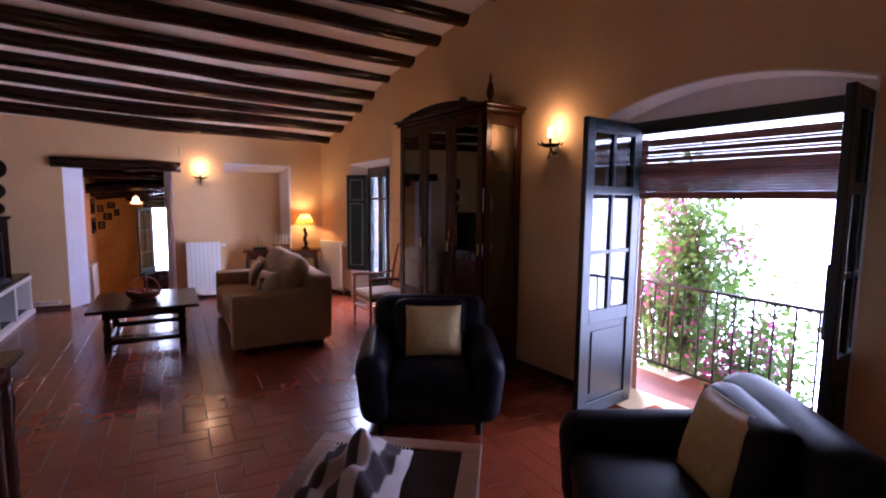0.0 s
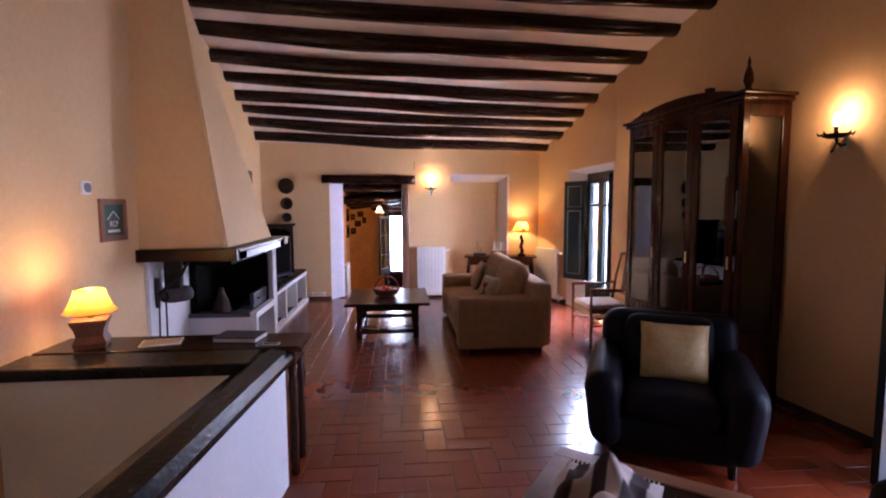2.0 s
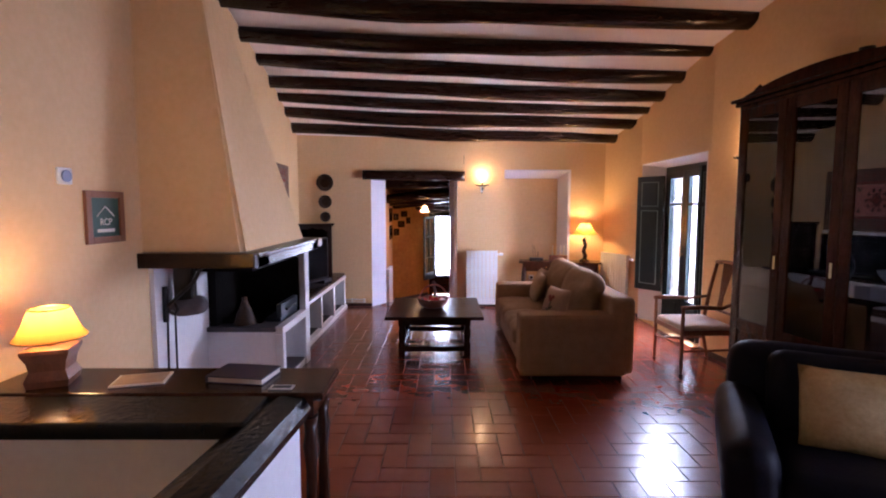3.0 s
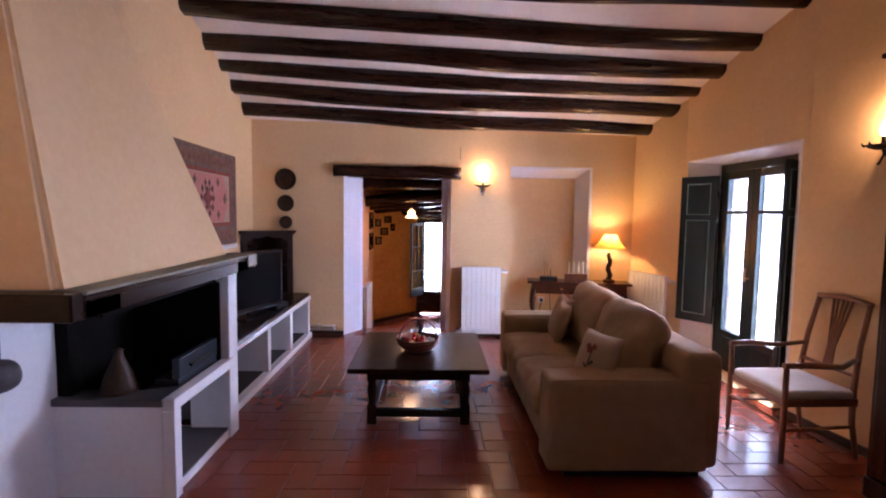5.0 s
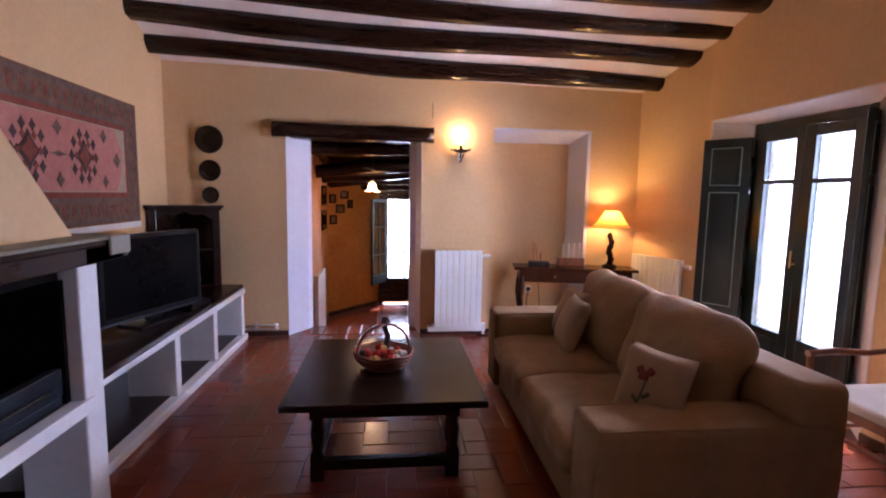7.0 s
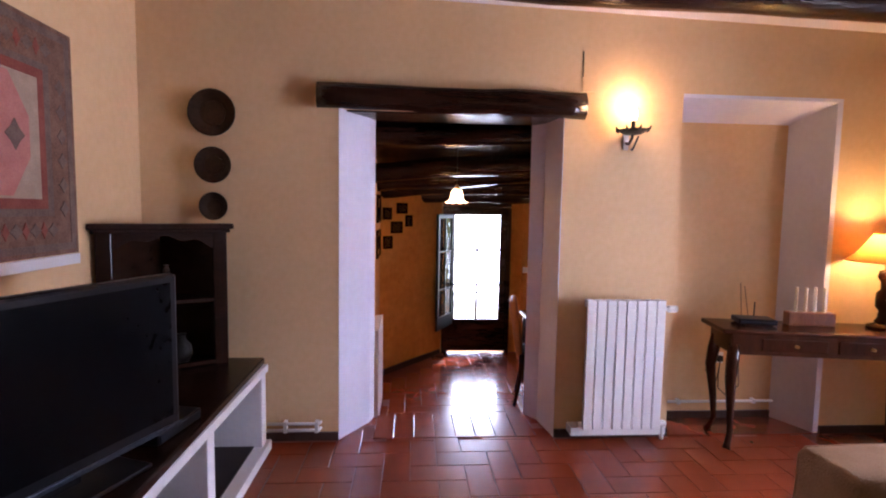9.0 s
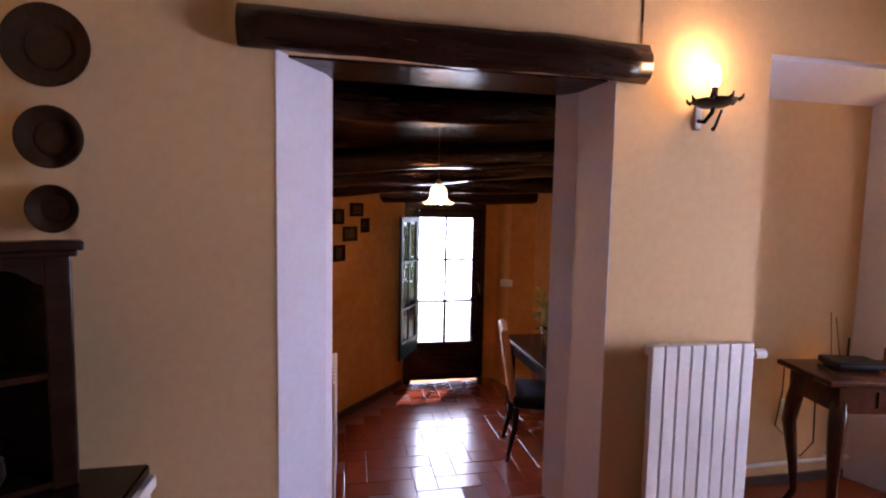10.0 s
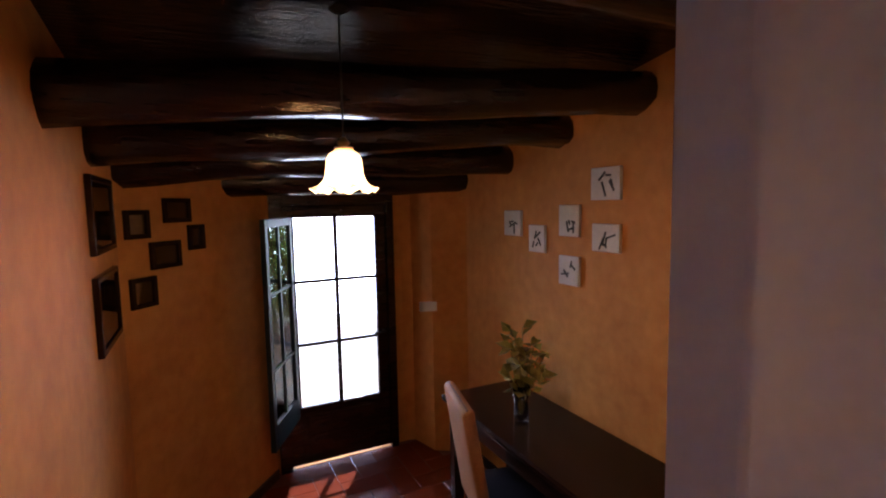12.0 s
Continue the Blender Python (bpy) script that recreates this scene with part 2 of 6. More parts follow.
def tube(bm, pts, radii, seg=10):
    """A bent tapering rod through the points."""
    pts = [Vector(p) for p in pts]
    rings = []
    for i, p in enumerate(pts):
        d = (pts[min(i + 1, len(pts) - 1)] - pts[max(i - 1, 0)]).normalized()
        a = d.orthogonal().normalized() if i == 0 else (rings[-1][1] - d * rings[-1][1].dot(d)).normalized()
        b = d.cross(a)
        r = radii[i] if isinstance(radii, (list, tuple)) else radii
        rings.append(([bm.verts.new(p + (a * math.cos(k * math.tau / seg) + b * math.sin(k * math.tau / seg)) * r) for k in range(seg)], a))
    for (q, _), (s, _) in zip(rings, rings[1:]):
        for k in range(seg):
            f = bm.faces.new((q[k], q[(k + 1) % seg], s[(k + 1) % seg], s[k]))
            f.smooth = True
    bm.faces.new(list(reversed(rings[0][0])))
    bm.faces.new(rings[-1][0])
    return bm


def lathe(bm, profile, seg=24, at=(0, 0, 0), wave=0.0, waves=8, dip=0.0):
    rings = []
    for i, (r, z) in enumerate(profile):
        ring = []
        for k in range(seg):
            a = k * math.tau / seg
            rr = r * (1 + wave * (i / len(profile)) ** 3 * math.cos(waves * a))
            ring.append(bm.verts.new((at[0] + rr * math.cos(a), at[1] + rr * math.sin(a), at[2] + z + dip * (i / len(profile)) ** 4 * math.cos(waves * a))))
        rings.append(ring)
    for q, s in zip(rings, rings[1:]):
        for k in range(seg):
            f = bm.faces.new((q[k], q[(k + 1) % seg], s[(k + 1) % seg], s[k]))
            f.smooth = True
    if profile[0][0] > 1e-4:
        bm.faces.new(list(reversed(rings[0])))
    if profile[-1][0] > 1e-4 and not wave:
        bm.faces.new(rings[-1])
    return bm


def soft_box(bm, size, at=(0, 0, 0), r=0.05, puff=0.0, cuts=7, m=None, wobble=0.0):
    """A rounded, stuffed block: size x, y, z about its middle."""
    tmp = bmesh.new()
    bmesh.ops.create_cube(tmp, size=2.0)
    bmesh.ops.subdivide_edges(tmp, edges=tmp.edges[:], cuts=cuts, use_grid_fill=True)
    h = Vector(size) / 2
    for v in tmp.verts:
        u = v.co.copy()
        e = 1 - 4 / (cuts + 1)
        if cuts >= 5:
            # two rows of faces go to each rounded edge, the rest to the flat between them
            u = Vector([math.copysign((1 - r / h[i]) * abs(u[i]) / e if abs(u[i]) <= e + 1e-6 else 1 - r / h[i] * (1 - abs(u[i])) / (1 - e), u[i]) if h[i] > r else u[i] for i in range(3)])
        p = Vector((u.x * h.x, u.y * h.y, u.z * h.z))
        c = Vector([max(-(h[i] - r), min(h[i] - r, p[i])) if h[i] > r else 0.0 for i in range(3)])
        d = p - c
        if d.length > 1e-6:
            p = c + d.normalized() * min(r, max(h))
        bulge = (1 - u.x ** 2) * (1 - u.y ** 2)
        p.z += math.copysign(1, u.z) * puff * bulge * (abs(u.z) > 0.5)
        if wobble:
            p += Vector((noise.noise(p * 6 + Vector(at)), noise.noise(p * 6 + Vector((9, 3, 1))), noise.noise(p * 5 + Vector((2, 7, 5))))) * wobble
        v.co = p
    mm = Matrix.Translation(at) if m is None else Matrix.Translation(at) @ m
    bmesh.ops.transform(tmp, matrix=mm, verts=tmp.verts[:])
    for f in tmp.faces:
        f.smooth = True
    me = bpy.data.meshes.new("tmp")
    tmp.to_mesh(me)
    tmp.free()
    bm.from_mesh(me)
    bpy.data.meshes.remove(me)
    return bm


def pillow(bm, w, h, d, at=(0, 0, 0), m=None, cuts=9):
    """A scatter pillow: thick in the middle, thin at seams, with pulled corners; w along x, h along z, d thick along y."""
    tmp = bmesh.new()
    bmesh.ops.create_grid(tmp, x_segments=cuts, y_segments=cuts, size=1.0)
    back = bmesh.ops.duplicate(tmp, geom=tmp.faces[:])
    backv = {e for e in back["geom"] if isinstance(e, bmesh.types.BMVert)}
    for v in tmp.verts:
        u, s = v.co.x, v.co.y
        t = max(0.0, (1 - u ** 2) * (1 - s ** 2)) ** 0.45
        pinch = 1 - 0.07 * (1 - abs(u * s))
        x, z = u * w / 2 * (pinch if abs(s) < abs(u) else 1), s * h / 2 * (pinch if abs(u) < abs(s) else 1)
        y = (-1 if v in backv else 1) * d / 2 * t + 0.006 * noise.noise(Vector((u * 3, s * 3, len(backv) % 5)))
        v.co = (x, y, z)
    bmesh.ops.reverse_faces(tmp, faces=[f for f in tmp.faces if all(v not in backv for v in f.verts)])
    bmesh.ops.remove_doubles(tmp, verts=tmp.verts[:], dist=0.004)
    for f in tmp.faces:
        f.smooth = True
    bmesh.ops.transform(tmp, matrix=Matrix.Translation(at) @ (m or Matrix.Identity(4)), verts=tmp.verts[:])
    me = bpy.data.meshes.new("tmp")
    tmp.to_mesh(me)
    tmp.free()
    bm.from_mesh(me)
    bpy.data.meshes.remove(me)
    return bm


def slab(outline, y0, y1):
    """A board cut to an outline in x and z, between two depths."""
    bm = bmesh.new()
    near, far = [bm.verts.new((x, y0, z)) for x, z in outline], [bm.verts.new((x, y1, z)) for x, z in outline]
    bm.faces.new(near), bm.faces.new(list(reversed(far)))
    for k in range(len(outline)):
        q = (k + 1) % len(outline)
        bm.faces.new((near[k], near[q], far[q], far[k]))
    return bm


def part(name, bm, material, parent=None, label="", kind=""):
    me = bpy.data.meshes.new(name)
    bmesh.ops.recalc_face_normals(bm, faces=bm.faces[:])
    bm.to_mesh(me)
    bm.free()
    me.materials.append(M[material])
    ob = new(name, me)
    if parent is not None:
        ob.parent = parent
    return tagged(ob, label, kind=kind)


def thing(name, label, category, at=(0, 0, 0), turn=0.0, group="", kind=""):
    ob = new(name)
    ob.empty_display_size = 0.1
    ob.matrix_world = pose(*at, 0, 0, turn)
    return tagged(ob, label, category, group, kind)


def bulb_light(name, at, watts, color=(1.0, 0.60, 0.26), radius=0.025):
    d = bpy.data.lights.new(name, "POINT")
    d.energy, d.color, d.shadow_soft_size = watts, color, radius
    ob = new(name, d)
    ob.location = at
    return ob


# ---------------------------------------------------------------- plan
FAR, FAR_T = 9.04, 0.33         # living room's end wall and its thickness
LOW = -0.36                     # floor of the small dining room, two steps down
BACK = -2.6


KINKS = ((-3.0, 4.77), (3.3, 4.05), (5.9, 3.74), (6.5, 3.66), (8.25, 3.63), (9.04, 3.38), (9.8, 3.36))


def right_x(y):
    """Face of the long wall, which is out of square and bends near the window."""
    for (ya, xa), (yb, xb) in zip(KINKS, KINKS[1:]):
        if y <= yb:
            return xa + (xb - xa) * (y - ya) / (yb - ya)
    return KINKS[-1][1]


def wall_turn(y):
    """Turn of a thing whose back is on the long wall at y."""
    return -90 + math.degrees(math.atan((right_x(y - 0.02) - right_x(y + 0.02)) / 0.04))


def left_x(y):
    return -1.48 + 0.05 * (FAR - y)


def along_right(bm):
    """Moves a shape made with x as depth behind the right wall's face to its place on that slanting wall."""
    for v in bm.verts:
        v.co.x += right_x(v.co.y)
    return bm


def along_left(bm):
    for v in bm.verts:
        v.co.x += left_x(v.co.y)
    return bm


def beam_z(y, s):
    """Underside of the beams: y where the beam meets the right wall, s metres leftwards from it."""
    for (ya, za), (yb, zb) in zip(BEAM_Z, BEAM_Z[1:]):
        if y >= yb:
            break
    z = za + (zb - za) * (y - ya) / (yb - ya)
    return (z if y > 2.6 else 3.93) + min(0.25, 0.16 + 0.025 * max(0.0, 8.86 - y)) * s / 4.8


BEAM_Z = ((8.86, 2.58), (8.12, 2.86), (7.2, 3.08), (6.05, 3.29), (4.97, 3.49), (2.6, 3.93))


def beam_dy(y):
    """How much farther the left end of a beam lies than its right end."""
    return min(0.25, -0.08 + 0.075 * max(0.0, 8.86 - y))


def wall_with_holes(axis_len, top, holes, depth, z0=0.0, extra=()):
    """Wall boxes in local u (along), d (depth), z round rectangular holes (u0, u1, z0, z1); top is a height or a function of u."""
    rows = []
    cuts = sorted({axis_len[0], axis_len[1], *[h[0] for h in holes], *[h[1] for h in holes], *extra})
    for a, b in zip(cuts, cuts[1:]):
        inside = [h for h in holes if h[0] <= a + 1e-6 and h[1] >= b - 1e-6]
        levels = [z0]
        for h in inside:
            levels += [h[2], h[3]]
        levels.append(top)
        for lo, hi in zip(levels[::2], levels[1::2]):
            if hi - lo > 1e-4:
                rows.append((a, b, lo, hi))
    return rows


# ---------------------------------------------------------------- structure: living room
def structure(name, bm, material, label):
    return tagged(part(name, bm, material), label, "structure", kind="structure")


# end wall with the doorway and the niche
DOOR_L, DOOR_R, DOOR_H = -0.33, 1.04, 2.04
NICHE_L, NICHE_R, NICHE_H, NICHE_D = 1.79, 2.84, 2.19, 0.26
bm = bmesh.new()
for a, b, lo, hi in wall_with_holes((-2.2, 4.6), 5.0, [(DOOR_L, DOOR_R, LOW - 0.4, DOOR_H), (NICHE_L, NICHE_R, -0.0, NICHE_H)], 0, LOW - 0.4):
    box(bm, a, FAR, lo, b, FAR + FAR_T, hi)
structure("wall_north", bm, "plaster", "cream plastered end wall with doorway and niche")
bm = bmesh.new()
# white splayed reveals of the doorway and lining of the niche
for v in ([(DOOR_L, FAR - 0.004), (DOOR_L + 0.004, FAR - 0.004), (DOOR_L + 0.17, FAR + 0.24), (DOOR_L + 0.195, FAR + FAR_T), (DOOR_L, FAR + FAR_T)],
          [(DOOR_R, FAR - 0.004), (DOOR_R - 0.004, FAR - 0.004), (DOOR_R - 0.045, FAR + 0.25), (DOOR_R - 0.115, FAR + FAR_T + 0.02), (DOOR_R, FAR + FAR_T + 0.02)]):
    lo = [bm.verts.new((x, y, 0.0)) for x, y in v]
    hi = [bm.verts.new((x, y, DOOR_H + 0.02)) for x, y in v]
    bm.faces.new(lo), bm.faces.new(hi)
    for k in range(5):
        bm.faces.new((lo[k], lo[(k + 1) % 5], hi[(k + 1) % 5], hi[k]))
structure("door_reveal", bm, "reveal", "white painted splayed door reveals")
bm = bmesh.new()
q = [(NICHE_R, FAR - 0.003), (NICHE_R - 0.035, FAR - 0.003), (NICHE_R - 0.15, FAR + NICHE_D - 0.004), (NICHE_R, FAR + NICHE_D - 0.004)]
lo = [bm.verts.new((x, y, 0.004)) for x, y in q]
hi = [bm.verts.new((x, y, NICHE_H - 0.024)) for x, y in q]
q = [(FAR - 0.003, NICHE_H), (FAR - 0.003, NICHE_H - 0.022), (FAR + NICHE_D - 0.004, NICHE_H - 0.125), (FAR + NICHE_D - 0.004, NICHE_H)]
lf = [bm.verts.new((NICHE_L, y, z)) for y, z in q]
rt = [bm.verts.new((NICHE_R, y, z)) for y, z in q]
for a, b in ((lo, hi), (lf, rt)):
    bm.faces.new(a), bm.faces.new(list(reversed(b)))
    for k in range(4):
        bm.faces.new((a[k], a[(k + 1) % 4], b[(k + 1) % 4], b[k]))
structure("niche_reveal", bm, "reveal", "pale lavender splayed side and head of the niche")
structure("niche_wall", boxes((NICHE_L, FAR + NICHE_D - 0.005, 0, NICHE_R, FAR + FAR_T - 0.01, NICHE_H)), "plaster", "cream plastered back of the niche")
structure("niche_floor", boxes((NICHE_L, FAR - 0.012, -0.001, NICHE_R - 0.04, FAR + NICHE_D - 0.006, 0.003)), "tile", "terracotta floor of the niche")
structure("baseboard_4", boxes((NICHE_L, FAR + NICHE_D - 0.02, 0.004, NICHE_R - 0.155, FAR + NICHE_D - 0.005, 0.055)), "skirting", "dark brown skirting in the niche")

# right wall, slightly out of square, with a window and the balcony door
WIN_A, WIN_B, WIN_H = 6.56, 8.20, 2.20
BAL_A, BAL_B, BAL_H = 1.48, 3.12, 2.30
WT = 0.42
bm = bmesh.new()
for a, b, lo, hi in wall_with_holes((BACK - 0.3, FAR), 5.6, [(WIN_A, WIN_B, 0.0, WIN_H), (BAL_A, BAL_B, 0.0, BAL_H + 0.16)], 0, -0.2, (3.3, 5.9, 6.5, 8.25)):
    box(bm, 0, a, lo, WT, b, hi)
# fill above the balcony door: a shallow arch
n = 14
for i in range(n):
    u0, u1 = i / n, (i + 1) / n
    def arch(u):
        return BAL_H + 0.15 * (1 - (2 * u - 1) ** 2)
    vs = [(0, u0, arch(u0)), (0, u1, arch(u1)), (0, u1, BAL_H + 0.16), (0, u0, BAL_H + 0.16)]
    f = [bm.verts.new((x, BAL_A + (BAL_B - BAL_A) * u, z)) for x, u, z in vs]
    g = [bm.verts.new((WT, v.co.y, v.co.z)) for v in f]
    bm.faces.new(f), bm.faces.new(list(reversed(g)))
    for k in range(4):
        bm.faces.new((f[k], g[k], g[(k + 1) % 4], f[(k + 1) % 4]))
structure("wall_east", along_right(bm), "plaster", "cream plastered long wall with window and balcony door")
bm = bmesh.new()
for i in range(n):
    u0, u1 = i / n, (i + 1) / n
    za, zb = (BAL_H + 0.15 * (1 - (2 * u - 1) ** 2) for u in (u0, u1))
    ya, yb = (BAL_A + (BAL_B - BAL_A) * u for u in (u0, u1))
    q = [bm.verts.new(p) for p in ((-0.003, ya, za - 0.012), (-0.003, yb, zb - 0.012), (WT, yb, zb - 0.012), (WT, ya, za - 0.012), (-0.003, ya, za), (-0.003, yb, zb), (WT, yb, zb), (WT, ya, za))]
    for idx in ((0, 1, 2, 3), (7, 6, 5, 4), (0, 4, 5, 1), (1, 5, 6, 2), (2, 6, 7, 3), (3, 7, 4, 0)):
        bm.faces.new([q[k] for k in idx])
for y0, y1 in ((BAL_A, BAL_A + 0.012), (BAL_B - 0.012, BAL_B)):
    box(bm, -0.003, y0, 0, WT, y1, BAL_H)
box(bm, 0, BAL_A, -0.1, WT + 0.9, BAL_B, -0.012)
box(bm, 0.24, BAL_A, 2.245, 0.40, BAL_B, BAL_H + 0.155)
structure("balcony_reveal", along_right(bm), "white_plaster", "white painted arched reveal of the balcony door")
bm = bmesh.new()
WF_A, WF_B = 6.86, 7.93      # the window frame, narrower than the splayed opening
for ya, yb, inner in ((WIN_A, WIN_A, WF_A), (WIN_B, WIN_B, WF_B)):
    q = [(-0.003, ya), (-0.003, ya + (0.01 if inner > ya else -0.01)), (0.20, inner), (WT, inner), (WT, ya)]
    lo = [bm.verts.new((x, y, 0.0)) for x, y in q]
    hi = [bm.verts.new((x, y, WIN_H)) for x, y in q]
    bm.faces.new(lo), bm.faces.new(hi)
    for k in range(5):
        bm.faces.new((lo[k], lo[(k + 1) % 5], hi[(k + 1) % 5], hi[k]))
q = [(-0.003, WIN_H - 0.012), (0.20, WIN_H - 0.07), (WT, WIN_H - 0.07), (WT, WIN_H), (-0.003, WIN_H)]
lo = [bm.verts.new((x, WIN_A, z)) for x, z in q]
hi = [bm.verts.new((x, WIN_B, z)) for x, z in q]
bm.faces.new(lo), bm.faces.new(hi)
for k in range(5):
    bm.faces.new((lo[k], lo[(k + 1) % 5], hi[(k + 1) % 5], hi[k]))
structure("window_reveal", along_right(bm), "white_plaster", "white painted window reveal")

# left wall and back wall
structure("wall_west", along_left(boxes((-0.3, BACK - 0.3, -2.8, 0, FAR, 5.6))), "plaster", "cream plastered fireplace wall")
structure("wall_south", boxes((-2.2, BACK - 0.3, -2.8, 5.4, BACK, 5.6)), "plaster", "cream plastered wall behind the start")

# ceiling between the beams: a sloping sheet with thickness
bm = bmesh.new()
NX, NY = 6, 24
grid = {}
for j in range(NY + 1):
    yr = BACK - 0.2 + (FAR + 0.5 - BACK) * j / NY
    for i in range(NX + 1):
        s = -0.3 + 5.9 * i / NX
        y = yr + beam_dy(yr) * s / 4.8
        x = right_x(yr) - s
        z = beam_z(yr, s) + 0.085
        grid[i, j] = bm.verts.new((x, y, z)), bm.verts.new((x, y, z + 0.12))
for j in range(NY):
    for i in range(NX):
        for k in (0, 1):
            bm.faces.new((grid[i, j][k], grid[i + 1, j][k], grid[i + 1, j + 1][k], grid[i, j + 1][k]))
structure("ceiling", bm, "ceiling", "pale plaster ceiling between dark beams")


def log(bm, a, b, r, seed, seg=14, n=18, sag=0.0):
    """A crooked hewn log from a to b."""
    a, b = Vector(a), Vector(b)
    d = b - a
    rings = []
    for i in range(n + 1):
        t = i / n
        p = a + d * t + Vector((0, 0.034 * noise.noise(Vector((t * 2.2, seed, 1))), 0.040 * noise.noise(Vector((t * 2.2, seed, 5))) - sag * math.sin(math.pi * t)))
        rings.append([bm.verts.new(p + Vector((0, math.cos(k * math.tau / seg), math.sin(k * math.tau / seg))) * r * (1 + 0.20 * noise.noise(Vector((t * 5, 2 * math.cos(k * math.tau / seg) + seed, 2 * math.sin(k * math.tau / seg)))))) for k in range(seg)])
    for q, s in zip(rings, rings[1:]):
        for k in range(seg):
            f = bm.faces.new((q[k], q[(k + 1) % seg], s[(k + 1) % seg], s[k]))
            f.smooth = True
    bm.faces.new(list(reversed(rings[0])))
    bm.faces.new(rings[-1])
    return bm


BEAMS = [8.86, 8.48, 8.12, 7.70, 7.20, 6.62, 6.05, 5.47, 4.97, 4.45, 3.95, 3.45, 2.95, 2.4, 1.8, 1.2, 0.6, 0.0, -0.6, -1.2, -1.8, -2.3]
for i, y in enumerate(BEAMS):
    r = 0.098 + 0.012 * math.sin(i * 2.3)
    s = 4.9 + 0.07 * (FAR - y)
    z0, z1 = beam_z(y, 0) + r, beam_z(y, s) + r
    structure("ceiling_beam", log(bmesh.new(), (right_x(y) + 0.06, y, z0), (right_x(y) - s - 0.3, y + beam_dy(y), z1), r, i * 3.7, sag=0.05), "beam", "dark tarred round log beam")

# floor slabs under the tiles, with the stairwell left open
VOID = (-1.2, -1.2, -0.06, 3.02)      # x0, y0, x1, y1 of the stairwell
bm = boxes((-2.2, VOID[3] + 0.0, -0.25, 5.0, FAR + 0.20, -0.003), (VOID[2], BACK, -0.25, 5.4, VOID[3], -0.003), (-2.2, BACK, -0.25, VOID[2], VOID[1], -0.003))
structure("floor", bm, "grout", "mortar bed of the terracotta floor")
structure("stairwell_floor", boxes((-2.2, BACK, -2.8, VOID[2] + 0.3, VOID[3] + 0.3, -2.65)), "slate", "dark bottom of the stairwell")

# parapet of the stairwell, an L with a dark cap
PZ = 0.745
def lean_x(y):
    return -0.005 + 0.085 * (y - 1.0)      # outer face of the parapet at y
for y0, y1 in ((-1.2, 1.0), (1.0, 3.22)):
    bm = bmesh.new()
    q = [bm.verts.new(p) for y in (y0, y1) for p in ((lean_x(y) - 0.12, y, -2.6), (lean_x(y) + 0.03, y, -2.6), (lean_x(y) + 0.03, y, PZ - 0.005), (lean_x(y) - 0.12, y, PZ - 0.005))]
    for k in range(4):
        bm.faces.new((q[k], q[(k + 1) % 4], q[4 + (k + 1) % 4], q[4 + k]))
    bm.faces.new(q[:4]), bm.faces.new(q[4:])
    structure("parapet", bm, "white_plaster", "low white plastered wall round the stairwell")
bm = boxes((-1.25, 3.02, -2.6, lean_x(3.2) - 0.13, 3.2, PZ))
structure("parapet", bm, "white_plaster", "low white plastered wall round the stairwell")
pts = [(lean_x(y), y) for y in (-1.2, 1.0, 3.26)]
for (xa, ya), (xb, yb) in zip(pts, pts[1:]):
    bm = bmesh.new()
    q = [bm.verts.new(p) for x, y in ((xa, ya), (xb, yb)) for p in ((x - 0.14, y, PZ - 0.01), (x + 0.055, y, PZ - 0.03), (x + 0.065, y, PZ + 0.01), (x + 0.04, y, PZ + 0.055), (x - 0.06, y, PZ + 0.065), (x - 0.145, y, PZ + 0.03))]
    for k in range(6):
        bm.faces.new((q[k], q[(k + 1) % 6], q[6 + (k + 1) % 6], q[6 + k]))
    bm.faces.new(q[:6]), bm.faces.new(q[6:])
    structure("parapet_cap", bm, "cap", "dark glossy cap on the stairwell parapet")
box(bm := bmesh.new(), -1.22, 2.99, PZ, lean_x(3.2) - 0.1, 3.26, PZ + 0.065, bevel=0.012)
structure("parapet_cap", bm, "cap", "dark glossy cap on the stairwell parapet")

# dark skirting
bm = bmesh.new()
box(bm, left_x(FAR), FAR - 0.015, 0, DOOR_L, FAR, 0.05)
box(bm, DOOR_R, FAR - 0.015, 0, NICHE_L, FAR, 0.05)
box(bm, NICHE_R, FAR - 0.015, 0, right_x(FAR), FAR, 0.05)
structure("baseboard_1", bm, "skirting", "dark brown skirting along the end wall")
bm = bmesh.new()
for a, b in ((BACK, BAL_A), (BAL_B, 3.3), (3.3, 5.9), (5.9, 6.5), (6.5, WIN_A), (WIN_B, 8.25), (8.25, FAR)):
    box(bm, -0.015, a, 0, 0, b, 0.06)
structure("baseboard_2", along_right(bm), "skirting", "dark brown skirting along the long wall")

# ---------------------------------------------------------------- structure: dining room, two steps down
FL, FR, FEND = -0.22, 1.79, 12.14
CEIL2 = lambda y, s: 2.13 - 0.165 * (y - 9.6) - 0.03 * s
y1 = FAR + FAR_T
bm = boxes((FR, y1, LOW - 0.3, FR + 0.3, FEND + 0.4, 3.0))
structure("wall_dining_east", bm, "ochre", "ochre washed dining room wall")
bm = bmesh.new()
box(bm, FL - 0.3, y1, LOW - 0.3, FL, 11.23, 3.0)
q = [(FL, 11.23), (FL - 0.3, 11.23), (0.16, 12.44), (0.48, 12.44), (0.48, 12.07)]
lo = [bm.verts.new((x, y, LOW - 0.3)) for x, y in q]
hi = [bm.verts.new((x, y, 3.0)) for x, y in q]
bm.faces.new(lo), bm.faces.new(hi)
for k in range(5):
    bm.faces.new((lo[k], lo[(k + 1) % 5], hi[(k + 1) % 5], hi[k]))
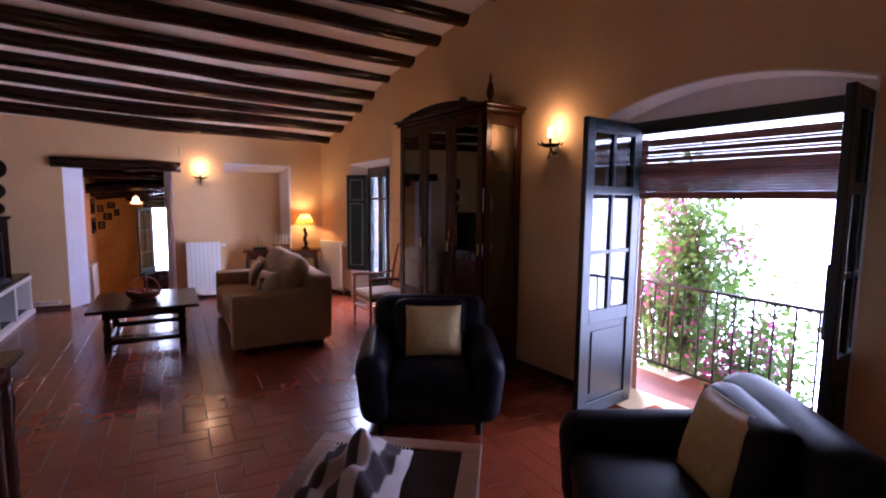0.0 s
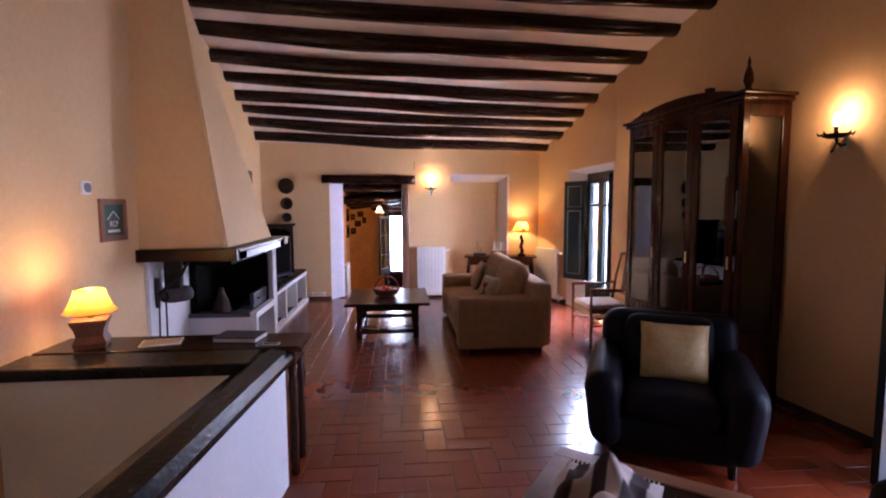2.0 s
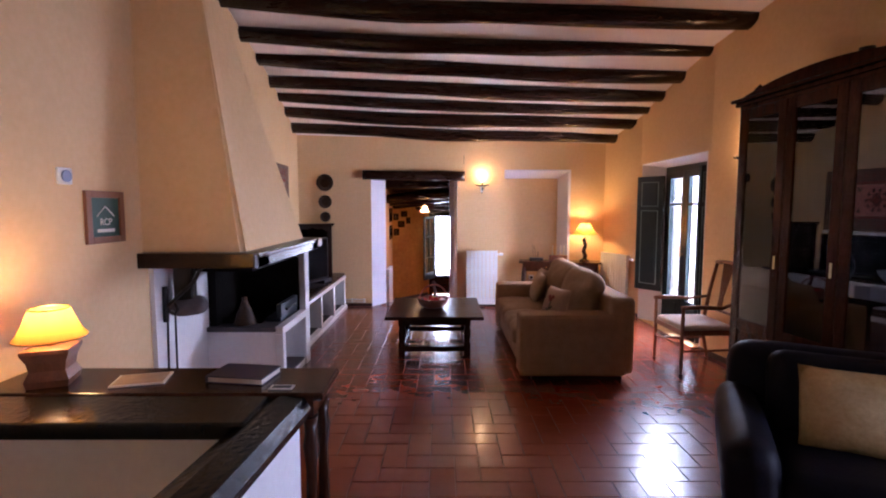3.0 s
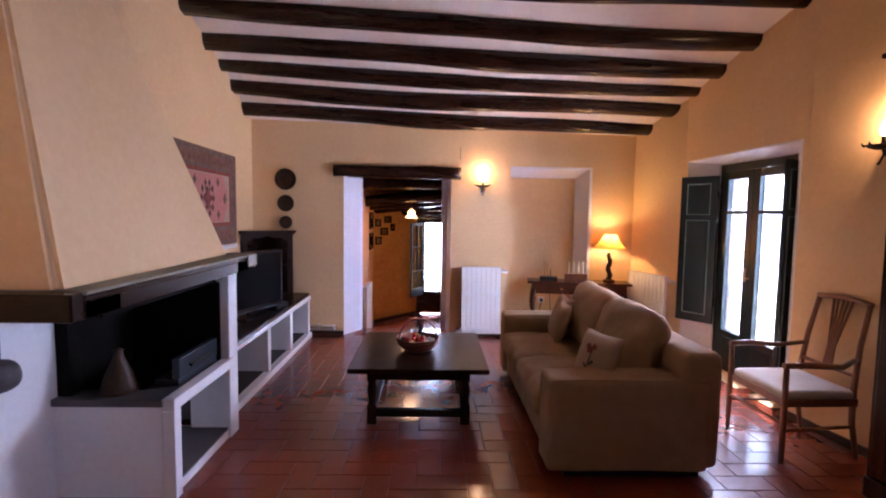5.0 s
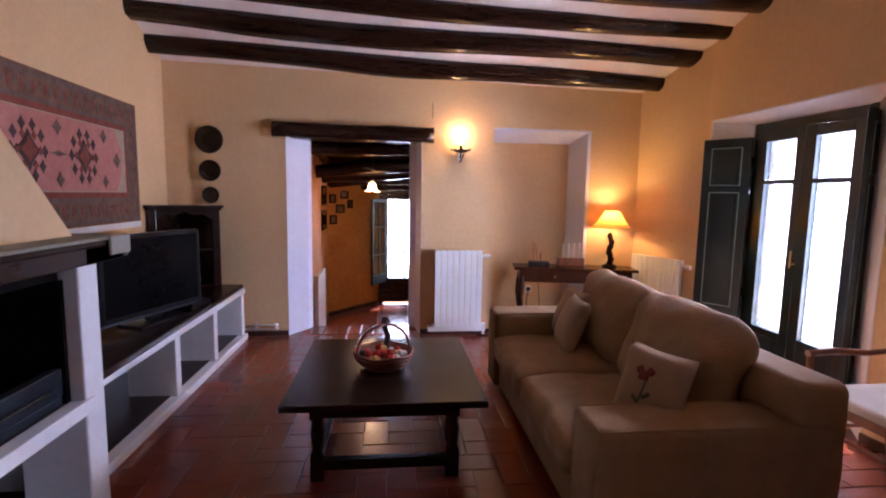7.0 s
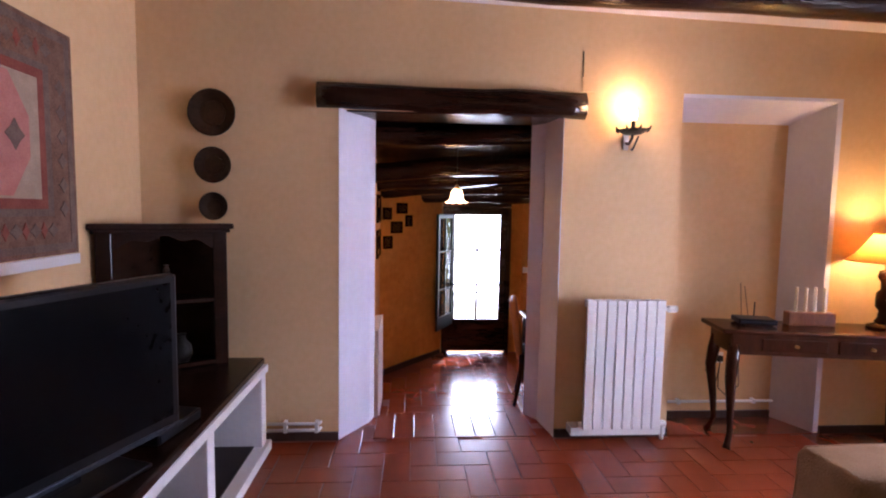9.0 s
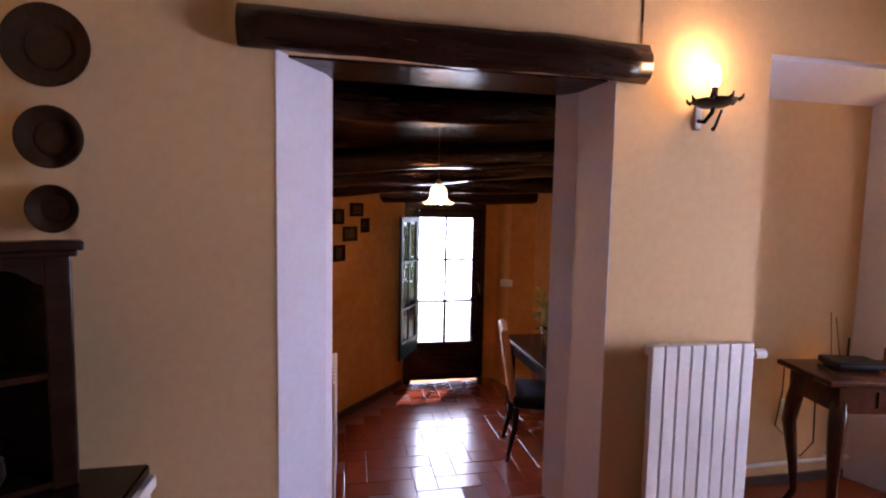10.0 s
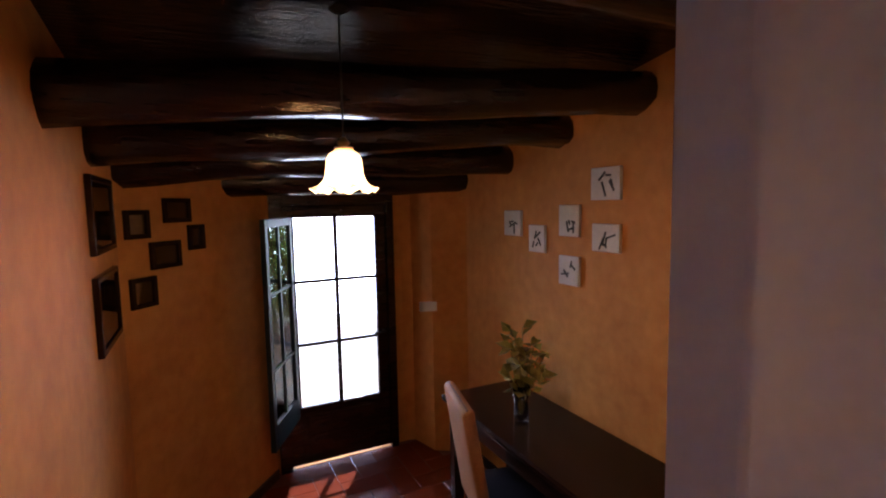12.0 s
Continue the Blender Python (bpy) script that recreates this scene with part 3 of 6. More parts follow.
structure("wall_dining_west", bm, "ochre", "ochre washed dining room wall with a slanting end")
GD_L, GD_R, GD_H = 0.52, 1.36, 1.60
bm = bmesh.new()
for a, b, lo_, hi_ in wall_with_holes((-0.6, FR + 0.4), 3.0, [(GD_L, GD_R, LOW, GD_H)], 0, LOW - 0.3):
    box(bm, a, FEND if a > 1.0 else FEND - 0.02, lo_, b, FEND + 0.4, hi_)
structure("wall_dining_north", bm, "ochre", "ochre washed wall with the garden door")
bm = bmesh.new()
q = [(1.36, 12.16), (1.51, 12.12), (1.57, 11.89), (FR, 11.76), (FR, 12.19)]
lo = [bm.verts.new((x, y, LOW)) for x, y in q]
hi = [bm.verts.new((x, y, 2.6)) for x, y in q]
bm.faces.new(lo), bm.faces.new(hi)
for k in range(5):
    bm.faces.new((lo[k], lo[(k + 1) % 5], hi[(k + 1) % 5], hi[k]))
structure("wall_dining_corner", bm, "ochre", "rounded ochre wall corner beside the garden door")
bm = bmesh.new()
g = [[bm.verts.new((x, y, CEIL2(y, FR - x) + dz)) for x in (FL - 0.4, FR + 0.3)] for dz in (0, 0.1) for y in (y1 - 0.02, FEND + 0.25)]
bm.faces.new((*g[0], *reversed(g[1]))), bm.faces.new((*g[2], *reversed(g[3])))
structure("ceiling_dining", bm, "beam", "dark boarded dining room ceiling")
for i, (y, z) in enumerate(((9.68, 1.95), (10.24, 1.83), (10.74, 1.745), (11.26, 1.635), (11.80, 1.555))):
    structure("dining_beam", log(bmesh.new(), (FR + 0.1, y, z + 0.09), (FL - 0.1, y + 0.03, z + 0.04 - (0.0, 0.13, 0.08, 0.03, 0.0)[i]), 0.085, 40 + i * 2.1), "beam", "dark tarred round log beam")
bm = boxes((-0.6, 9.96, LOW - 0.3, FR + 0.1, FEND + 0.02, LOW - 0.003), (FL, 9.24, LOW - 0.3, FR, 9.62, -0.18 - 0.0), (FL, 9.24, LOW - 0.3, FR, 9.96, LOW - 0.003))
structure("floor_dining", bm, "grout", "mortar bed of the dining room floor")
structure("doorway_step", boxes((DOOR_L + 0.01, FAR + 0.2, LOW, DOOR_R - 0.01, FAR + FAR_T, -0.001)), "tile", "terracotta edge of the step down")
sill = bpy.data.objects["doorway_step"]
for k in range(8):
    x = DOOR_L + 0.215 + k * 0.131
    part("tile", boxes((x, FAR + 0.0, -0.006, x + 0.129, FAR + FAR_T + 0.012, 0.004), bevel=0.004), "tile", sill)
bm = boxes((FL, y1, LOW, FL + 0.015, 11.23, LOW + 0.06), (FR - 0.015, y1, LOW, FR, 11.76, LOW + 0.06))
q = [(FL, 11.23), (FL + 0.02, 11.22), (0.485, 12.055), (0.48, 12.07)]
lo = [bm.verts.new((x, y, LOW)) for x, y in q]
hi = [bm.verts.new((x, y, LOW + 0.06)) for x, y in q]
bm.faces.new(lo), bm.faces.new(hi)
for k in range(4):
    bm.faces.new((lo[k], lo[(k + 1) % 4], hi[(k + 1) % 4], hi[k]))
structure("baseboard_3", bm, "skirting", "dark brown skirting in the dining room")

# ---------------------------------------------------------------- outside
structure("ground", boxes((-300, -300, -3.3, 300, 300, -3.0)), "ground", "pale ground far below the house")
structure("terrace", boxes((-3, FEND + 0.4, LOW - 0.2, 6.0, 17.0, LOW - 0.03)), "ground", "sunlit pale terrace beyond the garden door")
# added emissive sheet: white outdoors and daylight for the balcony door
structure("backdrop", boxes((9.6, -3.0, -3.0, 9.7, 14.0, 7.0)), "backdrop", "plain glowing sheet added beyond the balcony")
# four added emissive sheets, strengths split to steer light in through the window
structure("backdrop_window", boxes((6.2, 4.6, 0.3, 6.3, 7.5, 5.0)), "backdrop_window", "plain glowing sheet added beyond the window")
structure("backdrop_trees", boxes((6.2, 7.5, 0.3, 6.3, 15.0, 5.0)), "backdrop_trees", "dimmer glowing sheet added beyond the window")
structure("backdrop_field", boxes((6.2, 4.6, -3.0, 6.3, 7.5, 0.3)), "backdrop_field", "low glowing sheet added beyond the window")
structure("backdrop_meadow", boxes((6.2, 7.5, -3.0, 6.3, 15.0, 0.3)), "backdrop_meadow", "low dimmer glowing sheet added beyond the window")
# added emissive sheet: whitens the garden door's panes and lights the dining room
structure("backdrop_garden", boxes((-3.0, 17.0, -1.0, 10.0, 17.1, 4.5)), "backdrop_garden", "plain glowing sheet added beyond the garden")
# unseen strip, added above the garden door to trim the sun
structure("roof_eave", boxes((-3, FEND + 0.4, 2.2, 4.0, FEND + 0.50, 2.3)), "beam", "dark strip added out of view over the garden door")

# lintel
bm = log(bmesh.new(), (DOOR_L - 0.12, FAR - 0.02, 2.105), (DOOR_R + 0.12, FAR - 0.02, 2.085), 0.075, 91, n=14)
for v in bm.verts:
    v.co.y = FAR - 0.035 + (v.co.y - FAR + 0.02) * 0.6
structure("door_lintel", bm, "beam", "rough dark timber lintel over the doorway")
structure("lintel_inner", boxes((DOOR_L, FAR + 0.05, 2.03, DOOR_R, FAR + FAR_T, 2.12)), "beam", "dark timber lintel inside the doorway")


# ================================================================ things: fireplace side
def fireplace():
    f = thing("fireplace", "white plastered corner fireplace with tall tapering hood", "fireplace")
    HY0, HY1, HZ = 4.62, 6.2, 1.30
    bm = bmesh.new()
    # tapering hood: near side upright, front leaning back to the wall
    prof = [(1.28, -0.56, 6.18), (3.3, -0.83, 4.87), (3.62, -0.87, 4.72)]
    rings = []
    for z, xf, yb in prof:
        rings.append([bm.verts.new((left_x(HY0) - 0.05, HY0, z)), bm.verts.new((xf, HY0, z)), bm.verts.new((xf - 0.03, yb, z)), bm.verts.new((left_x(yb) - 0.05, yb, z))])
    for q, s in zip(rings, rings[1:]):
        for k in range(4):
            bm.faces.new((q[k], q[(k + 1) % 4], s[(k + 1) % 4], s[k]))
    bm.faces.new(rings[0]), bm.faces.new(rings[-1])
    bmesh.ops.bevel(bm, geom=[e for e in bm.edges if abs(e.verts[0].co.z - e.verts[1].co.z) > 0.3], offset=0.03, segments=3, affect="EDGES")
    part("hood", bm, "plaster", f, "cream plastered hood")
    part("mantel", boxes((left_x(HY0) - 0.02, HY0 - 0.075, 1.18, -0.462, HY0 - 0.01, 1.283), (left_x(HY0) - 0.02, HY0 - 0.01, 1.18, -0.46, HY0 + 0.2, 1.25), (-0.72, HY0 - 0.01, 1.18, -0.46, 6.27, 1.25), (left_x(6.2) - 0.02, 6.0, 1.18, -0.46, 6.27, 1.25), bevel=0.006), "dark_wood", f, "dark wooden mantel beam")
    part("mantel_ledge", boxes((left_x(HY0) - 0.02, HY0 - 0.008, 1.272, -0.452, 6.27, 1.287), bevel=0.004), "ledge", f, "greenish grey mantel ledge")
    part("mantel_board", boxes((left_x(HY0) - 0.02, HY0 - 0.008, 1.251, -0.455, 6.272, 1.271), bevel=0.003), "dark_wood", f)
    # pale colour here paints the sheen reflected by the dark mantel's end
    part("mantel_end", boxes((-0.62, 6.275, 1.19, -0.45, 6.292, 1.287), (-0.449, 6.14, 1.205, -0.438, 6.292, 1.285), bevel=0.004), "ledge", f, "mantel end with its reflection painted pale")
    part("hearth_front", boxes((left_x(5.4) - 0.05, 5.42, 0.06, -0.60, 5.50, 0.52)), "white_plaster", f)
    part("hearth_block", boxes((left_x(5.4) - 0.05, 5.50, 0.06, -1.02, 6.2, 0.52)), "white_plaster", f)
    part("hearth_plinth", boxes((left_x(5.4) - 0.05, 5.42, 0.0, -0.60, 6.2, 0.06)), "white_plaster", f)
    part("hearth_slab", boxes((left_x(5.4) - 0.05, 5.40, 0.52, -0.62, 6.2, 0.56), bevel=0.006), "slate", f, "grey slate hearth slab")
    part("hearth_edge", boxes((-0.64, 5.40, 0.50, -0.57, 6.2, 0.565), bevel=0.005), "white_plaster", f)
    part("post", boxes((-0.64, 5.40, 0, -0.57, 5.47, 0.50), bevel=0.006), "white_plaster", f)
    part("post", boxes((-0.86, 6.14, 0.0, -0.58, 6.28, 1.18), bevel=0.008), "white_plaster", f)
    part("lower_shelf", boxes((-1.02, 5.5, 0.06, -0.60, 6.16, 0.075)), "slate", f)
    # firebox, open towards the room and the near side
    part("firebox_back", boxes((left_x(6) - 0.02, 5.46, 0.56, -1.22, 6.15, 1.10)), "soot", f, "soot-black firebox wall")
    part("firebox_side", boxes((-1.3, 6.12, 0.56, -0.64, 6.16, 1.10)), "soot", f, "soot-black firebox wall")
    part("firebox_roof", boxes((-1.3, 5.0, 1.10, -0.66, 6.15, 1.18)), "soot", f, "soot-black firebox roof")
    part("firebox_jamb", boxes((-1.219, 5.45, 0.56, -1.16, 5.55, 1.10)), "soot", f)
    part("firebox_floor", boxes((-1.22, 5.56, 0.56, -0.82, 6.12, 0.566)), "soot", f, "sooty hearth floor")
    part("wood_niche_wall", boxes((left_x(5) - 0.01, 4.68, 0.0, left_x(5) + 0.05, 5.45, 1.18)), "white_plaster", f)
    part("fire_dog", boxes((-0.80, 5.62, 0.56, -0.66, 6.12, 0.60), (-0.70, 5.62, 0.60, -0.655, 6.12, 0.72), (-0.80, 6.0, 0.60, -0.66, 6.04, 0.66), bevel=0.006), "steel", f, "grey steel ash drawer with handle")
    part("drawer_handle", rod(rod(bmesh.new(), (-0.635, 5.72, 0.655), (-0.635, 6.02, 0.655), 0.008), (-0.66, 5.74, 0.655), (-0.635, 5.74, 0.655), 0.006), "iron", f)
    return f


fireplace()
bm = lathe(bmesh.new(), [(0.0, 0.0), (0.085, 0.0), (0.09, 0.03), (0.07, 0.10), (0.035, 0.18), (0.022, 0.22), (0.03, 0.235), (0.0, 0.25)], at=(0, 0, 0))
bell = thing("bell_ornament", "brown bell-shaped ornament standing in the fireplace", "ornament", (-0.95, 5.54, 0.56))
part("body", bm, "clay", bell)
part("foot_ring", lathe(bmesh.new(), [(0.075, 0.0), (0.098, 0.0), (0.098, 0.02), (0.08, 0.02)]), "clay", bell)

# swing bracket with a bellows and hanging fire irons
hook = thing("fire_bracket", "wrought iron swing bracket beside the fireplace", "fire tool", (left_x(4.75) + 0.04, 4.78, 0.92))
part("bracket_arm", tube(rod(bmesh.new(), (0.012, 0, -0.16), (0.012, 0, 0.10), 0.02), [(0.02, 0, -0.05), (0.10, 0.02, 0.03), (0.20, 0.04, 0.12), (0.25, 0.05, 0.22), (0.28, 0.05, 0.24)], 0.014), "iron", hook)
part("hook", tube(bmesh.new(), [(0.08, 0, -0.02), (0.10, 0, -0.07), (0.08, 0, -0.10), (0.05, 0, -0.08)], 0.010), "iron", hook)
part("poker", rod(bmesh.new(), (0.0, 0.01, -0.8), (0.02, 0.01, -0.1), 0.007), "iron", hook)
part("tongs", rod(bmesh.new(), (0.07, 0.01, -0.8), (0.075, 0.01, -0.1), 0.007), "iron", hook)
bel = thing("bellows", "dark fireplace bellows hanging from the iron bracket", "bellows", (left_x(4.75) + 0.17, 4.88, 0.86), 10)
part("body", soft_box(bmesh.new(), (0.26, 0.16, 0.13), r=0.06, wobble=0.02), "slate", bel)
part("grip", boxes((-0.09, -0.05, 0.03, 0.05, 0.05, 0.30), bevel=0.02), "iron", bel)


def tv_bench():
    y0, y1, zf = 6.28, 8.93, 0.56
    b = thing("tv_bench", "built-in white bench with dark wooden top and open shelves", "bench")
    bm = bmesh.new()
    for a, c in ((y0, y1),):
        v = [(left_x(a), a), (-0.70, a), (-0.745, c), (left_x(c), c)]
        lo = [bm.verts.new((x, y, zf - 0.04)) for x, y in v]
        hi = [bm.verts.new((x, y, zf)) for x, y in v]
        bm.faces.new(lo), bm.faces.new(hi)
        for k in range(4):
            bm.faces.new((lo[k], lo[(k + 1) % 4], hi[(k + 1) % 4], hi[k]))
    bmesh.ops.bevel(bm, geom=bm.edges[:], offset=0.006, segments=2, affect="EDGES")
    part("top", bm, "dark_wood", b, "dark stained wooden top")
    part("front_rail", boxes((-0.79, y0, zf - 0.085, -0.725, y1, zf - 0.04), bevel=0.004), "white_plaster", b)
    part("base_rail", boxes((-0.79, y0, 0.0, -0.71, y1, 0.06), bevel=0.004), "white_plaster", b)
    part("lower_shelf", boxes((left_x(7.5), y0, 0.035, -0.78, y1, 0.07)), "dark_wood", b)
    for y in (7.36, 8.08, 8.82):
        part("post", boxes((-1.05, y, 0.06, -0.73, y + 0.075, zf - 0.04), bevel=0.005), "white_plaster", b)
    part("back_panel", boxes((left_x(7.5) - 0.1, y0, 0.0, left_x(7.5) + 0.06, y1, zf - 0.04)), "white_plaster", b)
    return b


tv_bench()

tv = thing("television", "black flat television on a dark wooden bench", "television", (-0.93, 7.53, 0.56), -20)
part("housing", boxes((-0.035, -0.43, 0.05, 0.02, 0.43, 0.63), bevel=0.012), "black", tv)
part("screen", boxes((0.018, -0.395, 0.10, 0.0235, 0.395, 0.60)), "screen", tv, "dark glossy screen")
part("lower_trim", boxes((0.018, -0.43, 0.05, 0.028, 0.43, 0.068), bevel=0.004), "steel", tv)
part("neck", boxes((-0.03, -0.06, 0.015, 0.0, 0.06, 0.08)), "black", tv)
part("foot", boxes((-0.11, -0.22, 0.0, 0.11, 0.22, 0.016), bevel=0.006), "black", tv)
player = thing("media_player", "small black media box on the bench beneath the television", "media player", (-0.86, 7.98, 0.56), -10)
part("case", boxes((-0.1, -0.13, 0, 0.08, 0.13, 0.045), bevel=0.005), "black", player)
part("front_panel", boxes((0.079, -0.12, 0.008, 0.084, 0.12, 0.037)), "steel", player)
spk = thing("speaker", "dark small loudspeaker behind the television", "loudspeaker", (-1.28, 6.75, 0.56), -5)
part("cabinet", boxes((-0.09, -0.09, 0, 0.09, 0.09, 0.62), bevel=0.01), "black", spk)
part("grille", boxes((0.088, -0.075, 0.05, 0.096, 0.075, 0.58), bevel=0.003), "black", spk)


def corner_cupboard():
    c = thing("corner_cupboard", "dark wooden corner cupboard with open shelves standing on the bench", "cupboard", (-1.18, 8.69, 0.56), 31)
    w, h = 0.60, 0.76       # front along local x, front facing local -y
    part("side_stile", boxes((-w / 2, -0.02, 0, -w / 2 + 0.07, 0.02, h), bevel=0.006), "dark_wood", c)
    part("side_stile", boxes((w / 2 - 0.07, -0.02, 0, w / 2, 0.02, h), bevel=0.006), "dark_wood", c)
    edge = [(-w / 2 + 0.07 + (w - 0.14) * i / 24, h - 0.095 + 0.05 * math.cos((i - 12) / 12 * math.pi * 0.5) - 0.012 * math.cos(i * math.pi * 0.25)) for i in range(25)]
    bm = slab([(w / 2 - 0.07, h), (-w / 2 + 0.07, h)] + edge, -0.02, 0.02)
    part("scalloped_rail", bm, "dark_wood", c)
    part("cornice", boxes((-w / 2 - 0.03, -0.06, h, w / 2 + 0.03, 0.04, h + 0.03), (-w / 2 - 0.015, -0.04, h - 0.02, w / 2 + 0.015, 0.03, h), bevel=0.006), "dark_wood", c)
    for z in (0.01, 0.36):
        bm = bmesh.new()
        q = [(-w / 2 + 0.02, -0.015), (w / 2 - 0.02, -0.015), (w / 2 - 0.08, 0.12), (0.0, 0.26), (-w / 2 + 0.08, 0.12)]
        lo = [bm.verts.new((x, y, z)) for x, y in q]
        hi = [bm.verts.new((x, y, z + 0.02)) for x, y in q]
        bm.faces.new(lo), bm.faces.new(hi)
        for k in range(5):
            bm.faces.new((lo[k], lo[(k + 1) % 5], hi[(k + 1) % 5], hi[k]))
        part("shelf", bm, "dark_wood", c)
    bm = bmesh.new()
    for (xa, ya), (xb, yb) in (((-w / 2 + 0.01, 0.01), (0.0, 0.28)), ((0.0, 0.28), (w / 2 - 0.01, 0.01))):
        q = [bm.verts.new(p) for p in ((xa, ya, 0), (xb, yb, 0), (xb, yb, h), (xa, ya, h))]
        q2 = [bm.verts.new(v.co + Vector((0, 0.012, 0))) for v in q]
        bm.faces.new(q), bm.faces.new(list(reversed(q2)))
        for k in range(4):
            bm.faces.new((q[k], q2[k], q2[(k + 1) % 4], q[(k + 1) % 4]))
    part("back_panel", bm, "dark_wood", c)


corner_cupboard()
for (x, y, z), prof, mat, label, nm in (
        ((-1.20, 8.74, 0.94), [(0, 0), (0.03, 0), (0.028, 0.02), (0.012, 0.05), (0.022, 0.10), (0.016, 0.16), (0.008, 0.18), (0.0, 0.19)], "clay", "small dark clay bottle on the upper cupboard shelf", "clay_bottle"),
        ((-1.14, 8.76, 0.59), [(0, 0), (0.035, 0), (0.055, 0.04), (0.05, 0.09), (0.025, 0.12), (0.02, 0.15), (0.0, 0.15)], "iron", "small dark pewter jug on the lower cupboard shelf", "pewter_jug")):
    o = thing(nm, label, "ornament", (x, y, z))
    part("body", lathe(bmesh.new(), prof, 16), mat, o)
    part("rim", lathe(bmesh.new(), [(prof[-2][0], 0), (prof[-2][0] + 0.006, 0), (prof[-2][0] + 0.006, 0.006), (prof[-2][0], 0.006)], 16, at=(0, 0, prof[-2][1])), mat, o)


# woven wall hanging
for nm, c1, c2 in (("rug_brown", (0.12, 0.06, 0.045), (0.26, 0.15, 0.10)), ("rug_red", (0.20, 0.05, 0.04), (0.30, 0.10, 0.07)), ("rug_pink", (0.46, 0.18, 0.15), (0.58, 0.27, 0.22)),
                   ("rug_grey", (0.12, 0.078, 0.065), (0.22, 0.15, 0.115)), ("rug_light", (0.36, 0.28, 0.20), (0.48, 0.38, 0.28)), ("rug_dark", (0.06, 0.04, 0.045), (0.13, 0.085, 0.08))):
    M[nm] = surf(nm.replace("_", " "), c1, c2, 18, 130, 0.95, 0.04, 0.5, spec=0.1)
RY0, RY1, RZ0, RZ1 = 6.30, 8.42, 1.22, 2.19
rug = thing("wall_hanging", "woven wool wall hanging with pink field and dark medallions", "tapestry")


def flat(rows, lift):
    """Thin woven pieces on the wall hanging: (y0, z0, y1, z1)."""
    return along_left(boxes(*[(lift - 0.004, a, z0, lift, c, z1) for a, z0, c, z1 in rows]))


def diamonds(rows, lift):
    bm = bmesh.new()
    for y, z, ry, rz in rows:
        v = [bm.verts.new((lift, y + ry * math.cos(k * math.tau / 8) * (1 if k % 2 == 0 else 0.62), z + rz * math.sin(k * math.tau / 8) * (1 if k % 2 == 0 else 0.62))) for k in range(8)]
        w = [bm.verts.new((lift - 0.004, p.co.y, p.co.z)) for p in v]
        bm.faces.new(v)
        for k in range(8):
            bm.faces.new((v[k], w[k], w[(k + 1) % 8], v[(k + 1) % 8]))
    return along_left(bm)


part("backing", flat([(RY0, RZ0, RY1, RZ1)], 0.014), "rug_brown", rug)
part("outer_border", flat([(RY0 + 0.02, RZ0 + 0.02, RY1 - 0.02, RZ0 + 0.05), (RY0 + 0.02, RZ1 - 0.05, RY1 - 0.02, RZ1 - 0.02), (RY1 - 0.05, RZ0 + 0.05, RY1 - 0.02, RZ1 - 0.05)], 0.017), "rug_grey", rug)
part("inner_band", flat([(RY0, RZ0 + 0.17, RY1 - 0.16, RZ1 - 0.17)], 0.018), "rug_grey", rug)
part("red_band", flat([(RY0, RZ0 + 0.20, RY1 - 0.20, RZ1 - 0.20)], 0.021), "rug_red", rug)
part("corner_field", flat([(RY0, RZ0 + 0.24, RY1 - 0.24, RZ1 - 0.24)], 0.024), "rug_light", rug)
bm = bmesh.new()
fy0, fy1, fz0, fz1 = RY0 + 0.34, RY1 - 0.30, RZ0 + 0.25, RZ1 - 0.25
zc = (fz0 + fz1) / 2
hexa = [(fy0, zc - 0.08), (fy0 + 0.10, fz0), (fy1 - 0.10, fz0), (fy1, zc - 0.08), (fy1, zc + 0.08), (fy1 - 0.10, fz1), (fy0 + 0.10, fz1), (fy0, zc + 0.08)]
v = [bm.verts.new((0.028, y, z)) for y, z in hexa]
w = [bm.verts.new((0.022, y, z)) for y, z in hexa]
bm.faces.new(v)
for k in range(8):
    bm.faces.new((v[k], w[k], w[(k + 1) % 8], v[(k + 1) % 8]))
part("pink_field", along_left(bm), "rug_pink", rug, "faded pink woven field")
for my in (RY0 + 0.74, RY0 + 1.30):
    part("medallion", diamonds([(my, zc, 0.10, 0.12)] + [(my + 0.145 * math.cos(a), zc + 0.155 * math.sin(a), 0.03, 0.04) for a in [k * math.tau / 10 for k in range(10)]], 0.032), "rug_dark", rug, kind="stuff")
    part("medallion_heart", diamonds([(my, zc, 0.07, 0.08)] + [(my + 0.1 * math.cos(a), zc + 0.1 * math.sin(a), 0.022, 0.028) for a in [k * math.tau / 6 for k in range(6)]], 0.036), "rug_red", rug, kind="stuff")
part("field_motif", diamonds([(fy0 + 0.10, zc, 0.06, 0.07), (fy1 - 0.08, zc, 0.05, 0.06), (RY0 + 1.02, zc, 0.09, 0.018)] + [(y, z, 0.04, 0.05) for y in (RY0 + 0.47, RY0 + 1.02, RY0 + 1.56) for z in (fz0 + 0.07, fz1 - 0.07)], 0.032), "rug_grey", rug, kind="stuff")
part("border_motif", diamonds([(RY0 + 0.06 + 0.105 * k, z, 0.035, 0.03) for k in range(19) for z in (RZ0 + 0.11, RZ1 - 0.11)] + [(RY1 - 0.09, RZ0 + 0.2 + 0.105 * k, 0.03, 0.035) for k in range(6)], 0.018), "rug_grey", rug, kind="stuff")
part("border_motif", diamonds([(RY0 + 0.11 + 0.105 * k, z, 0.02, 0.035) for k in range(18) for z in (RZ0 + 0.11, RZ1 - 0.11)], 0.018), "rug_red", rug, kind="stuff")
